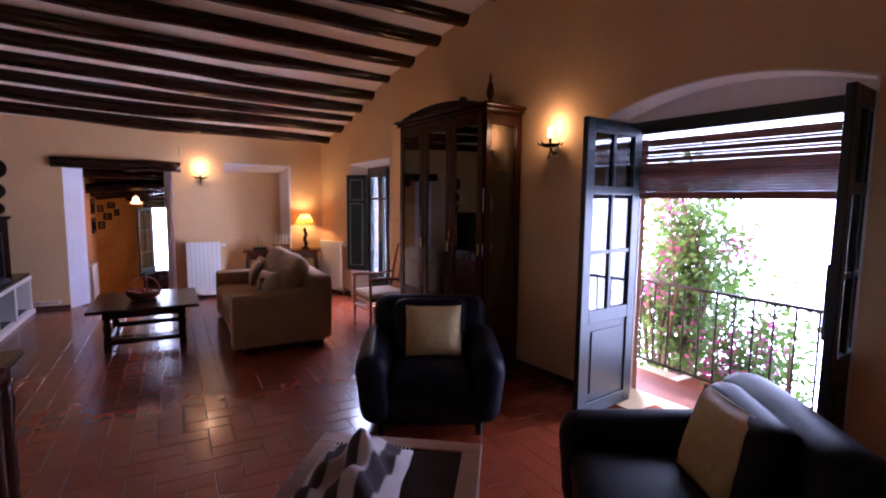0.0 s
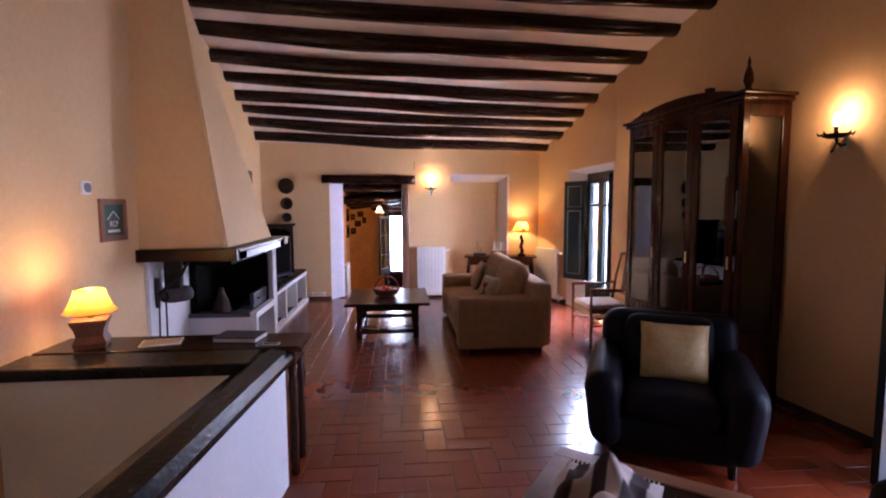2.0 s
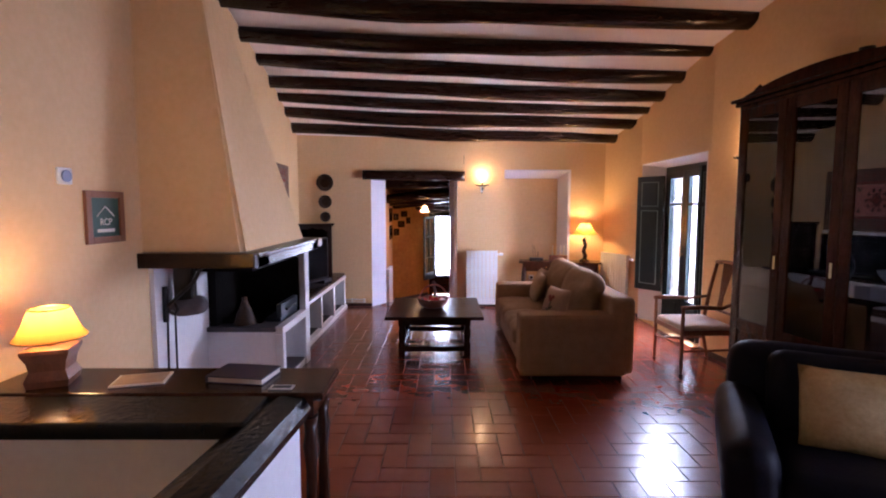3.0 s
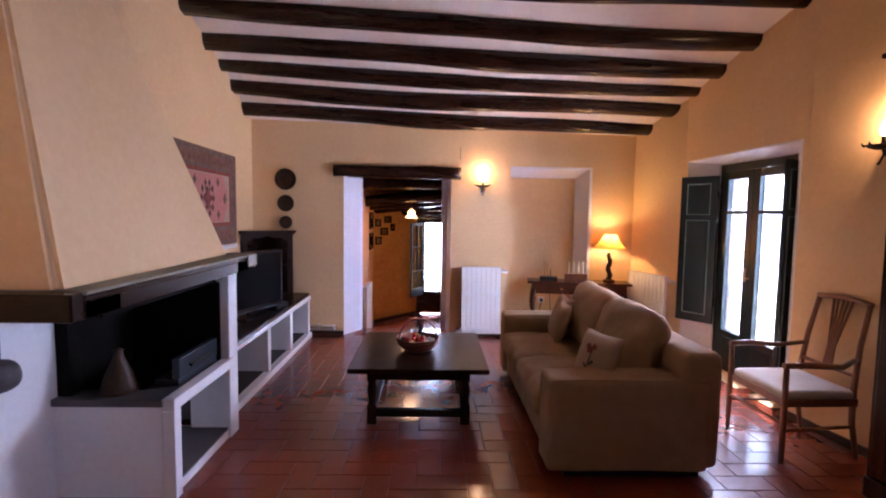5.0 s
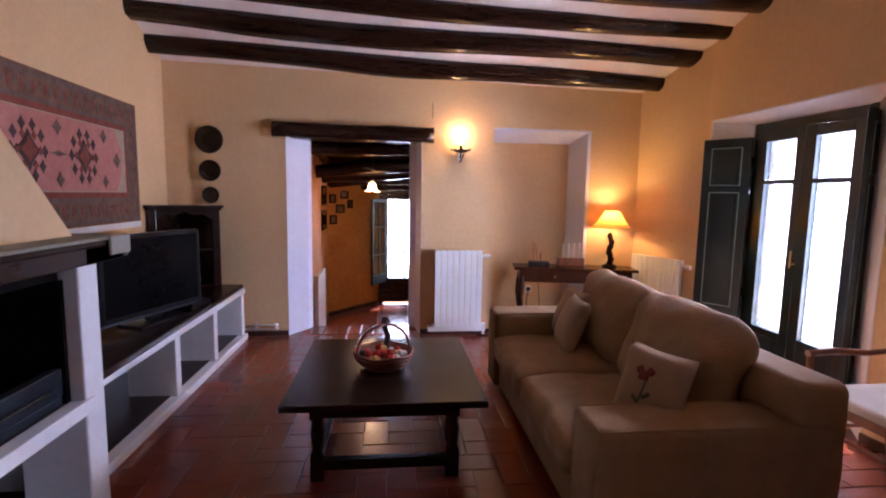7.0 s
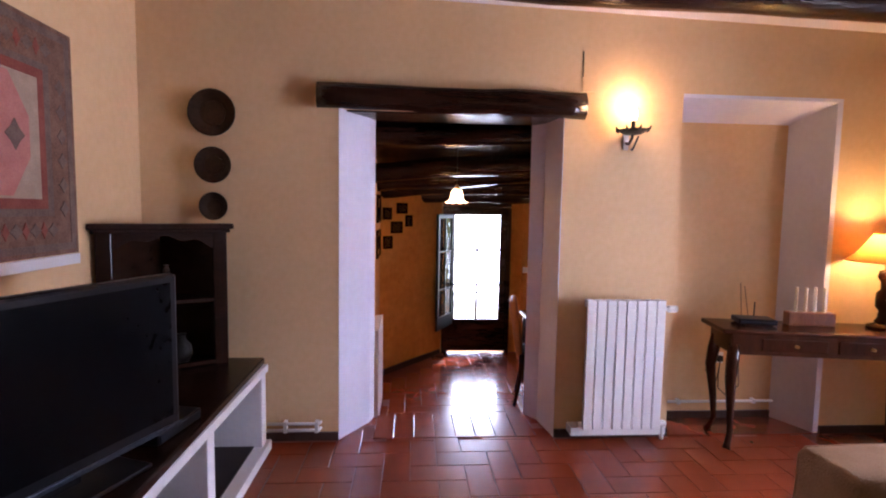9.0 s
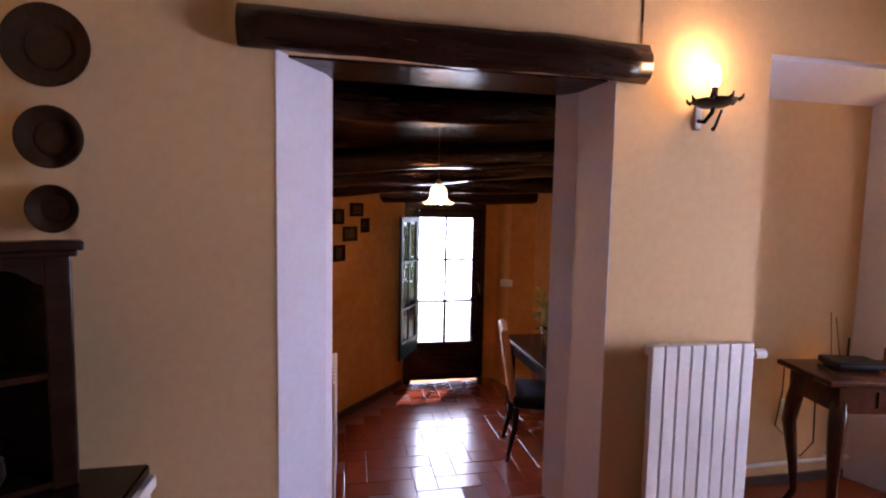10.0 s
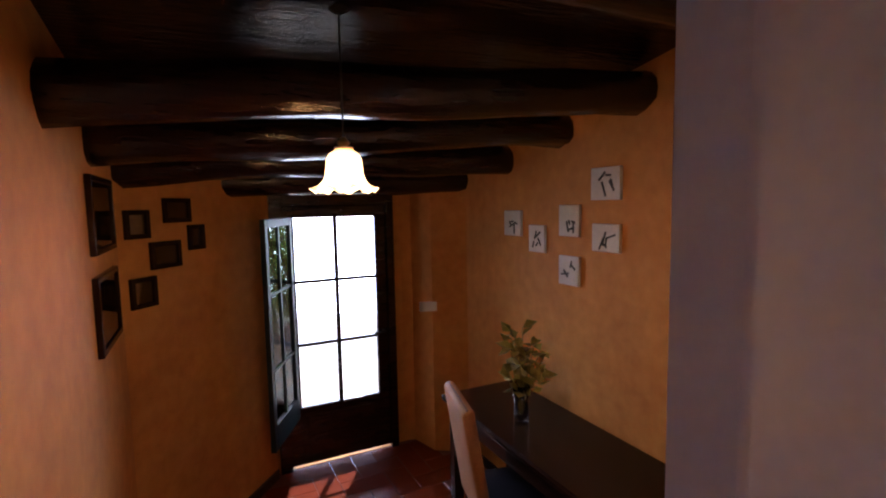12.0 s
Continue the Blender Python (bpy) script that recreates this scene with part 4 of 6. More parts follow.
part("hanging_rail", along_left(boxes((0, RY0, RZ0 - 0.05, 0.02, RY1, RZ0 - 0.005))), "white_metal", rug)

# framed sign and thermostat
sg = thing("framed_sign", "brown framed green sign with white roof drawing", "sign", (left_x(4.2) + 0.004, 4.215, 1.535))
part("frame", boxes((0, -0.165, -0.155, 0.022, -0.12, 0.155), (0, 0.12, -0.155, 0.022, 0.165, 0.155), (0, -0.12, 0.115, 0.022, 0.12, 0.155), (0, -0.12, -0.155, 0.022, 0.12, -0.115), bevel=0.004), "red_wood", sg)
M["sign_green"] = surf("sign green", (0.008, 0.05, 0.04), (0.014, 0.075, 0.06), 6, 60, 0.4, 0.1, 0.03)
part("panel", boxes((0, -0.12, -0.115, 0.012, 0.12, 0.115)), "sign_green", sg)
bm = bmesh.new()
for s in (-1, 1):
    rod(bm, (0.013, 0, 0.065), (0.013, s * 0.075, 0.005), 0.004, seg=6)
box(bm, 0.011, -0.075, -0.09, 0.0145, 0.075, -0.07)
part("drawing", bm, "white_paper", sg)
txt = bpy.data.curves.new("lettering", "FONT")
txt.body, txt.size, txt.extrude, txt.align_x, txt.align_y = "RCP", 0.058, 0.001, "CENTER", "CENTER"
txt.materials.append(M["white_paper"])
lt = new("lettering", txt)
lt.parent = sg
lt.matrix_local = pose(0.0145, 0, -0.030, 90, 0, 90)
th = thing("thermostat", "small white round thermostat on the wall", "thermostat", (left_x(3.9), 3.90, 1.76))
part("housing", boxes((0, -0.05, -0.045, 0.02, 0.05, 0.045), bevel=0.008), "white_metal", th)
M["dial_blue"] = surf("blue dial", (0.18, 0.24, 0.42), (0.24, 0.30, 0.50), 6, 60, 0.4, 0.1, 0.03)
part("dial", rod(bmesh.new(), (0.018, 0, 0), (0.03, 0, 0), 0.032, seg=24), "dial_blue", th)


# ================================================================ end wall
for r, z, nm in ((0.135, 1.985, "big"), (0.105, 1.685, "mid"), (0.082, 1.445, "small")):
    p = thing("wall_plate", {"big": "large brown glazed clay plate on the wall", "mid": "brown glazed clay plate on the wall", "small": "small brown glazed clay plate on the wall"}[nm], "plate", (-1.05, FAR - 0.004, z), group="clay plates on the wall")
    bm = lathe(bmesh.new(), [(0.0, 0.012), (r * 0.55, 0.010), (r * 0.62, 0.016), (r * 0.95, 0.040), (r, 0.042), (r, 0.036), (r * 0.6, 0.0), (0.0, 0.0)], 32)
    bmesh.ops.rotate(bm, verts=bm.verts[:], matrix=Matrix.Rotation(radians(90), 3, "X"))
    part("dish", bm, "clay", p)
    bm = lathe(bmesh.new(), [(r * 0.48, 0.012), (r * 0.52, 0.012), (r * 0.52, 0.017), (r * 0.48, 0.017)], 32)
    bmesh.ops.rotate(bm, verts=bm.verts[:], matrix=Matrix.Rotation(radians(90), 3, "X"))
    part("painted_ring", bm, "clay", p)


def radiator(at, turn, w, h, n, label):
    """Ribbed panel radiator, its back on the wall: front faces local -y."""
    r = thing("radiator", label, "radiator", at, turn, "white radiators")
    pitch = w / n
    rib = None
    for i in range(n):
        if rib is None:
            bm = boxes((0.004, -0.085, 0.10, pitch - 0.003, -0.062, h), (pitch / 2 - 0.006, -0.07, 0.12, pitch / 2 + 0.006, -0.02, h - 0.02), (0.006, -0.062, h - 0.05, pitch - 0.006, -0.02, h - 0.004), bevel=0.004)
            rib = part("rib", bm, "white_metal", r)
            rib.location.x = -w / 2
        else:
            o = new("rib", rib.data)
            o.parent = r
            o.location.x = -w / 2 + i * pitch
    part("lower_pipe", rod(bmesh.new(), (-w / 2 - 0.02, -0.045, 0.12), (w / 2 + 0.05, -0.045, 0.12), 0.018), "white_metal", r)
    part("valve", rod(rod(bmesh.new(), (w / 2, -0.045, h - 0.06), (w / 2 + 0.03, -0.045, h - 0.06), 0.012), (w / 2 + 0.03, -0.045, h - 0.06), (w / 2 + 0.085, -0.045, h - 0.06), 0.022), "white_metal", r, "white thermostat valve")
    part("drain_valve", rod(rod(bmesh.new(), (w / 2 + 0.03, -0.045, 0.02), (w / 2 + 0.03, -0.045, 0.14), 0.012), (w / 2 - 0.04, -0.07, 0.12), (w / 2 - 0.04, -0.07, 0.20), 0.008), "white_metal", r)
    part("floor_strip", boxes((-w / 2 - 0.06, -0.05, 0.05, w / 2 + 0.05, 0.04, 0.10)), "white_metal", r)
    for x in (-w / 2 + 0.05, w / 2 - 0.08):
        part("wall_bracket", boxes((x, -0.03, h * 0.6, x + 0.03, 0, h * 0.65)), "white_metal", r)
    return r


radiator((1.43, FAR - 0.05, 0.0), 0, 0.50, 0.915, 8, "white ribbed radiator beside the doorway")
radiator((right_x(8.63) - 0.04, 8.63, 0.0), wall_turn(8.63), 0.62, 0.90, 10, "white ribbed radiator in the corner by the window")
pipe = thing("heating_pipe", "white heating pipes low along the end wall", "pipe")
for z in (0.075, 0.115):
    part("pipe_run", tube(bmesh.new(), [(-0.76, FAR - 0.03, z), (-0.50, FAR - 0.03, z), (-0.44, FAR - 0.03, z), (-0.44, FAR + 0.0, z)], 0.010), "white_metal", pipe)
part("clip", boxes((-0.66, FAR - 0.04, 0.06, -0.64, FAR, 0.13)), "white_metal", pipe)
part("clip", boxes((-0.47, FAR - 0.04, 0.06, -0.45, FAR, 0.13)), "white_metal", pipe)


def sconce(at, turn, watts, label):
    """Iron candle sconce; the wall is behind local +y."""
    s = thing("wall_sconce", label, "wall lamp", at, turn, "iron candle sconces")
    part("wall_plate", boxes((-0.018, -0.012, -0.09, 0.018, 0, 0.02), bevel=0.006), "white_metal", s)
    part("arm", tube(bmesh.new(), [(0, -0.01, -0.05), (0, -0.05, -0.06), (0, -0.09, -0.03), (0, -0.10, 0.0)], 0.009), "iron", s)
    bm = lathe(bmesh.new(), [(0.0, -0.012), (0.05, -0.008), (0.085, 0.012), (0.09, 0.018), (0.05, 0.004), (0.0, 0.0)], 16, at=(0, -0.10, 0), wave=0.0)
    part("drip_pan", bm, "iron", s)
    bm = bmesh.new()
    for k in range(8):
        a = k * math.tau / 8
        tube(bm, [(0.085 * math.cos(a), -0.10 + 0.085 * math.sin(a), 0.012), (0.10 * math.cos(a), -0.10 + 0.10 * math.sin(a), 0.02), (0.105 * math.cos(a), -0.10 + 0.105 * math.sin(a), 0.035)], [0.010, 0.007, 0.003], 6)
    part("pan_leaves", bm, "iron", s)
    part("candle_tube", rod(bmesh.new(), (0.0, -0.10, 0.0), (0.0, -0.10, 0.075), 0.013), "iron", s)
    part("drop_spike", tube(bmesh.new(), [(0.03, -0.11, -0.02), (0.0, -0.115, -0.09), (-0.012, -0.115, -0.105)], [0.006, 0.006, 0.009], 6), "iron", s)
    part("bulb", lathe(bmesh.new(), [(0.0, 0.075), (0.013, 0.078), (0.020, 0.105), (0.014, 0.14), (0.004, 0.165), (0.0, 0.168)], 14, at=(0, -0.10, 0)), "bulb", s, "lit candle-shaped bulb")
    m = pose(*at, 0, 0, turn)
    bulb_light("sconce_light", m @ Vector((0, -0.10, 0.20)), watts, radius=0.03)
    return s


sconce((1.43, FAR, 1.925), 0, BULB * 1.3, "lit iron candle sconce on the end wall")
sconce((right_x(3.62), 3.62, 2.10), wall_turn(3.62), BULB * 0.9, "lit iron candle sconce beside the display cabinet")
sconce((right_x(5.88), 5.88, 2.04), wall_turn(5.8), BULB * 1.3, "lit iron candle sconce above the wooden armchair")


# side table in the niche
def cabriole(bm, x, y, sx, sy, h):
    tube(bm, [(x, y, h), (x + sx * 0.012, y + sy * 0.012, h * 0.85), (x + sx * 0.022, y + sy * 0.022, h * 0.68), (x + sx * 0.004, y + sy * 0.004, h * 0.38), (x - sx * 0.006, y - sy * 0.006, h * 0.15), (x + sx * 0.012, y + sy * 0.012, 0.03), (x + sx * 0.022, y + sy * 0.022, 0.0)], [0.034, 0.036, 0.032, 0.022, 0.016, 0.018, 0.024], 10)
    return bm


d = thing("side_table", "dark polished side table with curved legs in the niche", "table", (2.65, 8.885, 0.0), -10)
part("tabletop", boxes((-0.63, -0.17, 0.725, 0.63, 0.17, 0.755), bevel=0.010), "wardrobe_wood", d)
part("apron", boxes((-0.57, -0.15, 0.60, 0.57, -0.13, 0.725), (-0.57, 0.13, 0.60, 0.57, 0.15, 0.725), (-0.57, -0.13, 0.60, -0.55, 0.13, 0.725), (0.55, -0.13, 0.60, 0.57, 0.13, 0.725), bevel=0.004), "wardrobe_wood", d)
part("drawer", boxes((-0.40, -0.158, 0.63, -0.03, -0.148, 0.705), bevel=0.004), "wardrobe_wood", d)
part("drawer", boxes((0.03, -0.158, 0.63, 0.40, -0.148, 0.705), bevel=0.004), "wardrobe_wood", d)
for x, sx in ((-0.54, -1), (0.54, 1)):
    for y, sy in ((-0.12, -1), (0.12, 1)):
        part("leg", cabriole(bmesh.new(), x, y, sx, sy, 0.66), "wardrobe_wood", d)
for x in (-0.21, 0.21):
    part("knob", rod(bmesh.new(), (x, -0.175, 0.667), (x, -0.158, 0.667), 0.010), "brass", d)


def table_lamp(at, turn, watts, base, shade_r, shade_h, label, base_mat):
    l = thing("table_lamp", label, "table lamp", at, turn, "lit table lamps")
    h = base(l, base_mat)
    rim, top = shade_r
    bm = bmesh.new()
    rings = []
    for i in range(7):
        t = i / 6
        r = rim + (top - rim) * (t ** 0.75)
        rings.append([bm.verts.new((r * math.cos(k * math.tau / 36) * (1 + 0.01 * math.cos(9 * k * math.tau / 36)), r * math.sin(k * math.tau / 36) * (1 + 0.01 * math.cos(9 * k * math.tau / 36)), h + shade_h * t)) for k in range(36)])
    for q, s in zip(rings, rings[1:]):
        for k in range(36):
            f = bm.faces.new((q[k], q[(k + 1) % 36], s[(k + 1) % 36], s[k]))
            f.smooth = True
    part("shade", bm, "shade", l, "glowing amber pleated cloth shade")
    bm = bmesh.new()
    for r, z in ((rim, h), (top, h + shade_h)):
        tube(bm, [(r * math.cos(k * math.tau / 32), r * math.sin(k * math.tau / 32), z) for k in range(33)], 0.004, 6)
    part("shade_ring", bm, "brass", l)
    part("stem", rod(bmesh.new(), (0, 0, h - 0.06), (0, 0, h + 0.04), 0.007), "brass", l)
    part("bulb", lathe(bmesh.new(), [(0, h + 0.03), (0.014, h + 0.035), (0.026, h + 0.07), (0.02, h + 0.095), (0, h + 0.105)], 14), "bulb", l)
    bulb_light("lamp_light", pose(*at, 0, 0, turn) @ Vector((0, 0, h + 0.12)), watts, (1.0, 0.64, 0.20), 0.03)
    return l


def carved_base(l, mat):
    bm = bmesh.new()
    tube(bm, [(0.012 * math.sin(k * 1.1), 0.012 * math.cos(k * 1.1), 0.03 + k * 0.03) for k in range(12)], [0.034, 0.030, 0.036, 0.028, 0.035, 0.028, 0.034, 0.027, 0.032, 0.026, 0.030, 0.02], 10)
    part("stand", bm, mat, l, "carved dark wooden stand")
    part("foot", lathe(bmesh.new(), [(0, 0), (0.075, 0), (0.075, 0.02), (0.03, 0.04), (0, 0.04)]), mat, l)
    return 0.42


def square_base(l, mat):
    bm = bmesh.new()
    rings = []
    for z, s in ((0.0, 0.075), (0.03, 0.082), (0.07, 0.066), (0.11, 0.072), (0.15, 0.088), (0.165, 0.088), (0.17, 0.05)):
        rings.append([bm.verts.new((s * a, s * b, z)) for a, b in ((-1, -1), (1, -1), (1, 1), (-1, 1))])
    for q, s in zip(rings, rings[1:]):
        for k in range(4):
            bm.faces.new((q[k], q[(k + 1) % 4], s[(k + 1) % 4], s[k]))
    bm.faces.new(list(reversed(rings[0]))), bm.faces.new(rings[-1])
    part("stand", bm, mat, l, "squat red-brown wooden stand")
    part("neck", rod(bmesh.new(), (0, 0, 0.165), (0, 0, 0.2), 0.016), "brass", l)
    return 0.205


ON_TABLE = pose(2.65, 8.885, 0.755, 0, 0, -10)
table_lamp(ON_TABLE @ Vector((0.38, 0.03, 0.0)), 0, BULB * 5.0, carved_base, (0.20, 0.07), 0.17, "lit table lamp with carved dark stand", "dark_wood")
table_lamp((-0.93, 3.40, 0.815), 20, BULB * 1.7, square_base, (0.135, 0.075), 0.13, "lit table lamp with squat red wooden stand", "red_wood")
cs = thing("candle_holder", "red wooden block with four white candles", "candle holder", ON_TABLE @ Vector((-0.02, 0.06, 0.0)), -8)
part("block", boxes((-0.14, -0.035, 0, 0.14, 0.035, 0.085), bevel=0.006), "red_wood", cs)
for k in range(4):
    part("candle", rod(bmesh.new(), (-0.085 + k * 0.057, 0, 0.08), (-0.085 + k * 0.057, 0, 0.24), 0.010, 0.0085), "candle", cs)
ro = thing("router", "small black router with a short antenna on the side table", "router", ON_TABLE @ Vector((-0.36, 0.04, 0.0)), -14)
part("case", boxes((-0.11, -0.07, 0.006, 0.11, 0.07, 0.04), bevel=0.008), "black", ro)
part("front_strip", boxes((-0.10, -0.0725, 0.016, 0.10, -0.0695, 0.028)), "steel", ro)
for x in (-0.08, 0.08):
    part("foot", boxes((x - 0.012, -0.05, 0.0, x + 0.012, 0.05, 0.007)), "black", ro)
part("antenna", rod(bmesh.new(), (0.02, 0.05, 0.035), (0.022, 0.052, 0.13), 0.0045, seg=8), "black", ro)
for x, dx, h in ((-0.05, -0.015, 0.25), (-0.01, -0.03, 0.23)):
    part("stick", rod(bmesh.new(), (x, 0.06, 0.035), (x + dx, 0.062, h), 0.003, seg=6), "table_wood", ro)
sk = thing("wall_socket", "white wall socket with cords beneath the side table", "socket", (2.28, FAR + NICHE_D - 0.005, 0.44))
part("plate", boxes((-0.04, -0.012, -0.04, 0.04, 0, 0.04), bevel=0.004), "white_metal", sk)
part("plug", boxes((-0.02, -0.045, -0.02, 0.02, -0.012, 0.02), bevel=0.006), "black", sk)
part("cord", tube(bmesh.new(), [(0.0, -0.04, 0.0), (-0.03, -0.07, -0.10), (-0.02, -0.06, -0.20), (0.05, -0.06, -0.26), (0.12, -0.07, -0.18), (0.10, -0.08, 0.05), (0.05, -0.10, 0.29)], 0.004, 6), "black", sk)
part("cord", tube(bmesh.new(), [(-0.10, -0.07, 0.28), (-0.08, -0.05, 0.10), (-0.11, -0.05, -0.08), (-0.03, -0.05, -0.16), (0.0, -0.04, -0.02)], 0.0035, 6), "black", sk)
np_ = thing("niche_pipe", "thin white heating pipe low along the niche wall", "pipe", (0, 0, 0))
part("pipe_run", rod(bmesh.new(), (NICHE_L + 0.01, FAR + NICHE_D - 0.03, 0.13), (NICHE_R - 0.15, FAR + NICHE_D - 0.03, 0.13), 0.010), "white_metal", np_)
for x in (NICHE_L + 0.2, NICHE_R - 0.3):
    part("clip", boxes((x, FAR + NICHE_D - 0.045, 0.115, x + 0.02, FAR + NICHE_D - 0.004, 0.145)), "white_metal", np_)
wc = thing("wall_cable", "thin dark cable running down the end wall", "cable", (1.145, FAR, 2.27))
part("cable", tube(bmesh.new(), [(0.0, -0.003, 0.0), (0.001, -0.003, 0.06), (-0.001, -0.003, 0.15)], 0.003, 6), "iron", wc)
part("box_cover", boxes((0.0, -0.006, -0.085, 0.09, 0, 0.0), bevel=0.002), "plaster", wc, "flush cream junction cover")


# ================================================================ seating round the low table
def sofa():
    s = thing("sofa", "taupe cloth two-seat sofa with scatter pillows", "sofa", (1.51, 5.60, 0.0))
    L = 2.08      # length along y; the front is at x = 0
    part("base", soft_box(bmesh.new(), (0.92, L - 0.3, 0.24), (0.5, L / 2, 0.17), r=0.03), "sofa", s)
    part("plinth", boxes((0.12, 0.06, 0.0, 0.95, L - 0.06, 0.06)), "black", s)
    for y in (0.13, L - 0.13):
        part("armrest", soft_box(bmesh.new(), (0.98, 0.26, 0.57), (0.49, y, 0.335), r=0.035, cuts=9, wobble=0.006), "sofa", s)
        for side in (-1, 1):
            yy = y + side * 0.117
            part("piping", tube(bmesh.new(), [(0.012, yy, 0.08), (0.006, yy, 0.40), (0.012, yy, 0.585), (0.035, yy, 0.610), (0.20, yy, 0.614), (0.60, yy, 0.613), (0.93, yy, 0.610)], 0.006, 6), "sofa", s)
    part("back_frame", soft_box(bmesh.new(), (0.24, L - 0.02, 0.72), (0.93, L / 2, 0.42), r=0.05, cuts=9, wobble=0.006), "sofa", s)
    for k in (0, 1):
        y = 0.26 + (L - 0.52) * (0.25 + 0.5 * k)
        part("seat_cushion", soft_box(bmesh.new(), (0.80, (L - 0.52) / 2 - 0.004, 0.19), (0.38, y, 0.365), r=0.055, puff=0.035, cuts=17, wobble=0.020), "sofa", s)
        m = pose(0, 0, 0, 0, -74, 0)
        part("back_cushion", soft_box(bmesh.new(), (0.54, (L - 0.52) / 2 + 0.03, 0.20), (0.715, y, 0.69), r=0.095, puff=0.06, cuts=19, m=m, wobble=0.034), "sofa", s)
    return s


sofa()


def scatter(at, turn, tilt, w, mat, label, motif=None):
    p = thing("scatter_pillow", label, "pillow", at, turn, "scatter pillows")
    m = pose(0, 0, 0, tilt, 0, 0)
    part("cover", pillow(bmesh.new(), w, w, 0.15, (0, 0, w / 2 * math.cos(radians(tilt))), m), mat, p)
    bm = bmesh.new()
    c = [(u * w * 0.44, 0.0, v * w * 0.44) for u, v in ((-1, -1), (1, -1), (1, 1), (-1, 1), (-1, -1))]
    tube(bm, [Matrix.Translation((0, 0, w / 2 * math.cos(radians(tilt)))) @ m @ Vector(q) for q in c], 0.005, 6)
    part("piping", bm, mat, p)
    if motif:
        lay = Matrix.Translation((0, 0, w / 2 * math.cos(radians(tilt)))) @ m
        for dx, dz, wx, wz, turn_, mat_ in ((0.0, 0.05, 0.05, 0.045, 0, motif), (0.028, 0.075, 0.035, 0.03, 30, motif), (-0.028, 0.07, 0.035, 0.03, -30, motif), (0.012, -0.02, 0.010, 0.11, 8, "leaf_print"), (0.035, -0.03, 0.045, 0.018, -40, "leaf_print"), (-0.015, -0.06, 0.045, 0.018, 35, "leaf_print")):
            edge = 0.075 * max(0.0, (1 - (2 * dx / w) ** 2) * (1 - (2 * dz / w) ** 2)) ** 0.45
            bm = soft_box(bmesh.new(), (wx, 0.008, wz), (0, 0, 0), r=0.0035, cuts=3, m=lay @ Matrix.Translation((dx, -edge - 0.001, dz)) @ pose(0, 0, 0, 0, turn_, 0))
            part("flower_motif" if mat_ == motif else "leaf_motif", bm, mat_, p)
    return p


M["leaf_print"] = surf("dull green print", (0.07, 0.075, 0.045), (0.11, 0.11, 0.07), 20, 120, 0.9, 0.05, 0.2)
M["motif_red"] = surf("dark red print", (0.16, 0.03, 0.03), (0.24, 0.05, 0.04), 20, 120, 0.9, 0.05, 0.2)
scatter((1.90, 5.93, 0.475), -70, -18, 0.36, "sofa_throw", "pale scatter pillow with red flower print on the sofa", "motif_red")
scatter((1.95, 7.05, 0.475), -95, -20, 0.36, "sofa_throw", "plain beige scatter pillow on the sofa")
scatter((2.02, 7.25, 0.475), -85, -20, 0.38, "sofa_throw", "plain beige scatter pillow at the sofa arm")


def low_table():
    t = thing("coffee_table", "dark wooden coffee table with turned legs and stretchers", "table", (0.72, 6.83, 0.0))
    part("tabletop", boxes((-0.52, -0.555, 0.415, 0.52, 0.555, 0.452), bevel=0.008), "dark_wood", t)
    part("apron", boxes((-0.38, -0.46, 0.34, 0.38, -0.435, 0.415), (-0.38, 0.435, 0.34, 0.38, 0.46, 0.415), (-0.38, -0.435, 0.34, -0.355, 0.435, 0.415), (0.355, -0.435, 0.34, 0.38, 0.435, 0.415), bevel=0.003), "dark_wood", t)
    for x in (-0.35, 0.35):
        for y in (-0.43, 0.43):
            bm = lathe(bmesh.new(), [(0.034, 0.15), (0.026, 0.165), (0.036, 0.20), (0.040, 0.26), (0.030, 0.31), (0.036, 0.33), (0.036, 0.36)], 14, at=(x, y, 0))
            box(bm, x - 0.035, y - 0.035, 0.0, x + 0.035, y + 0.035, 0.15, bevel=0.004)
            box(bm, x - 0.036, y - 0.036, 0.335, x + 0.036, y + 0.036, 0.415, bevel=0.004)
            part("leg", bm, "dark_wood", t)
    for r in ((-0.35, -0.455, 0.055, 0.35, -0.405, 0.11), (-0.35, 0.405, 0.055, 0.35, 0.455, 0.11), (-0.375, -0.43, 0.055, -0.325, 0.43, 0.11), (0.325, -0.43, 0.055, 0.375, 0.43, 0.11)):
        part("stretcher", boxes(r, bevel=0.004), "dark_wood", t)
    return t


low_table()
M["sweet_red"] = surf("red sweet wrapper", (0.45, 0.03, 0.03), (0.60, 0.07, 0.05), 20, 90, 0.25, 0.1, 0.1)
bk = thing("fruit_basket", "red wicker basket with wrapped sweets on the table", "basket", (0.70, 6.80, 0.452), 25)
bm = lathe(bmesh.new(), [(0.0, 0.0), (0.10, 0.0), (0.15, 0.05), (0.175, 0.10), (0.165, 0.10), (0.14, 0.055), (0.09, 0.012), (0.0, 0.012)], 30)
part("bowl", bm, "wicker", bk)
for z, r in ((0.10, 0.175), (0.075, 0.168), (0.05, 0.155), (0.025, 0.128)):
    bm = bmesh.new()
    tube(bm, [((r + 0.006 * math.cos(k * 5.5)) * math.cos(k * math.tau / 40), (r + 0.006 * math.cos(k * 5.5)) * math.sin(k * math.tau / 40), z + 0.004 * math.sin(k * 5.5)) for k in range(41)], 0.008, 6)
    part("woven_ring", bm, "wicker", bk)
bm = bmesh.new()
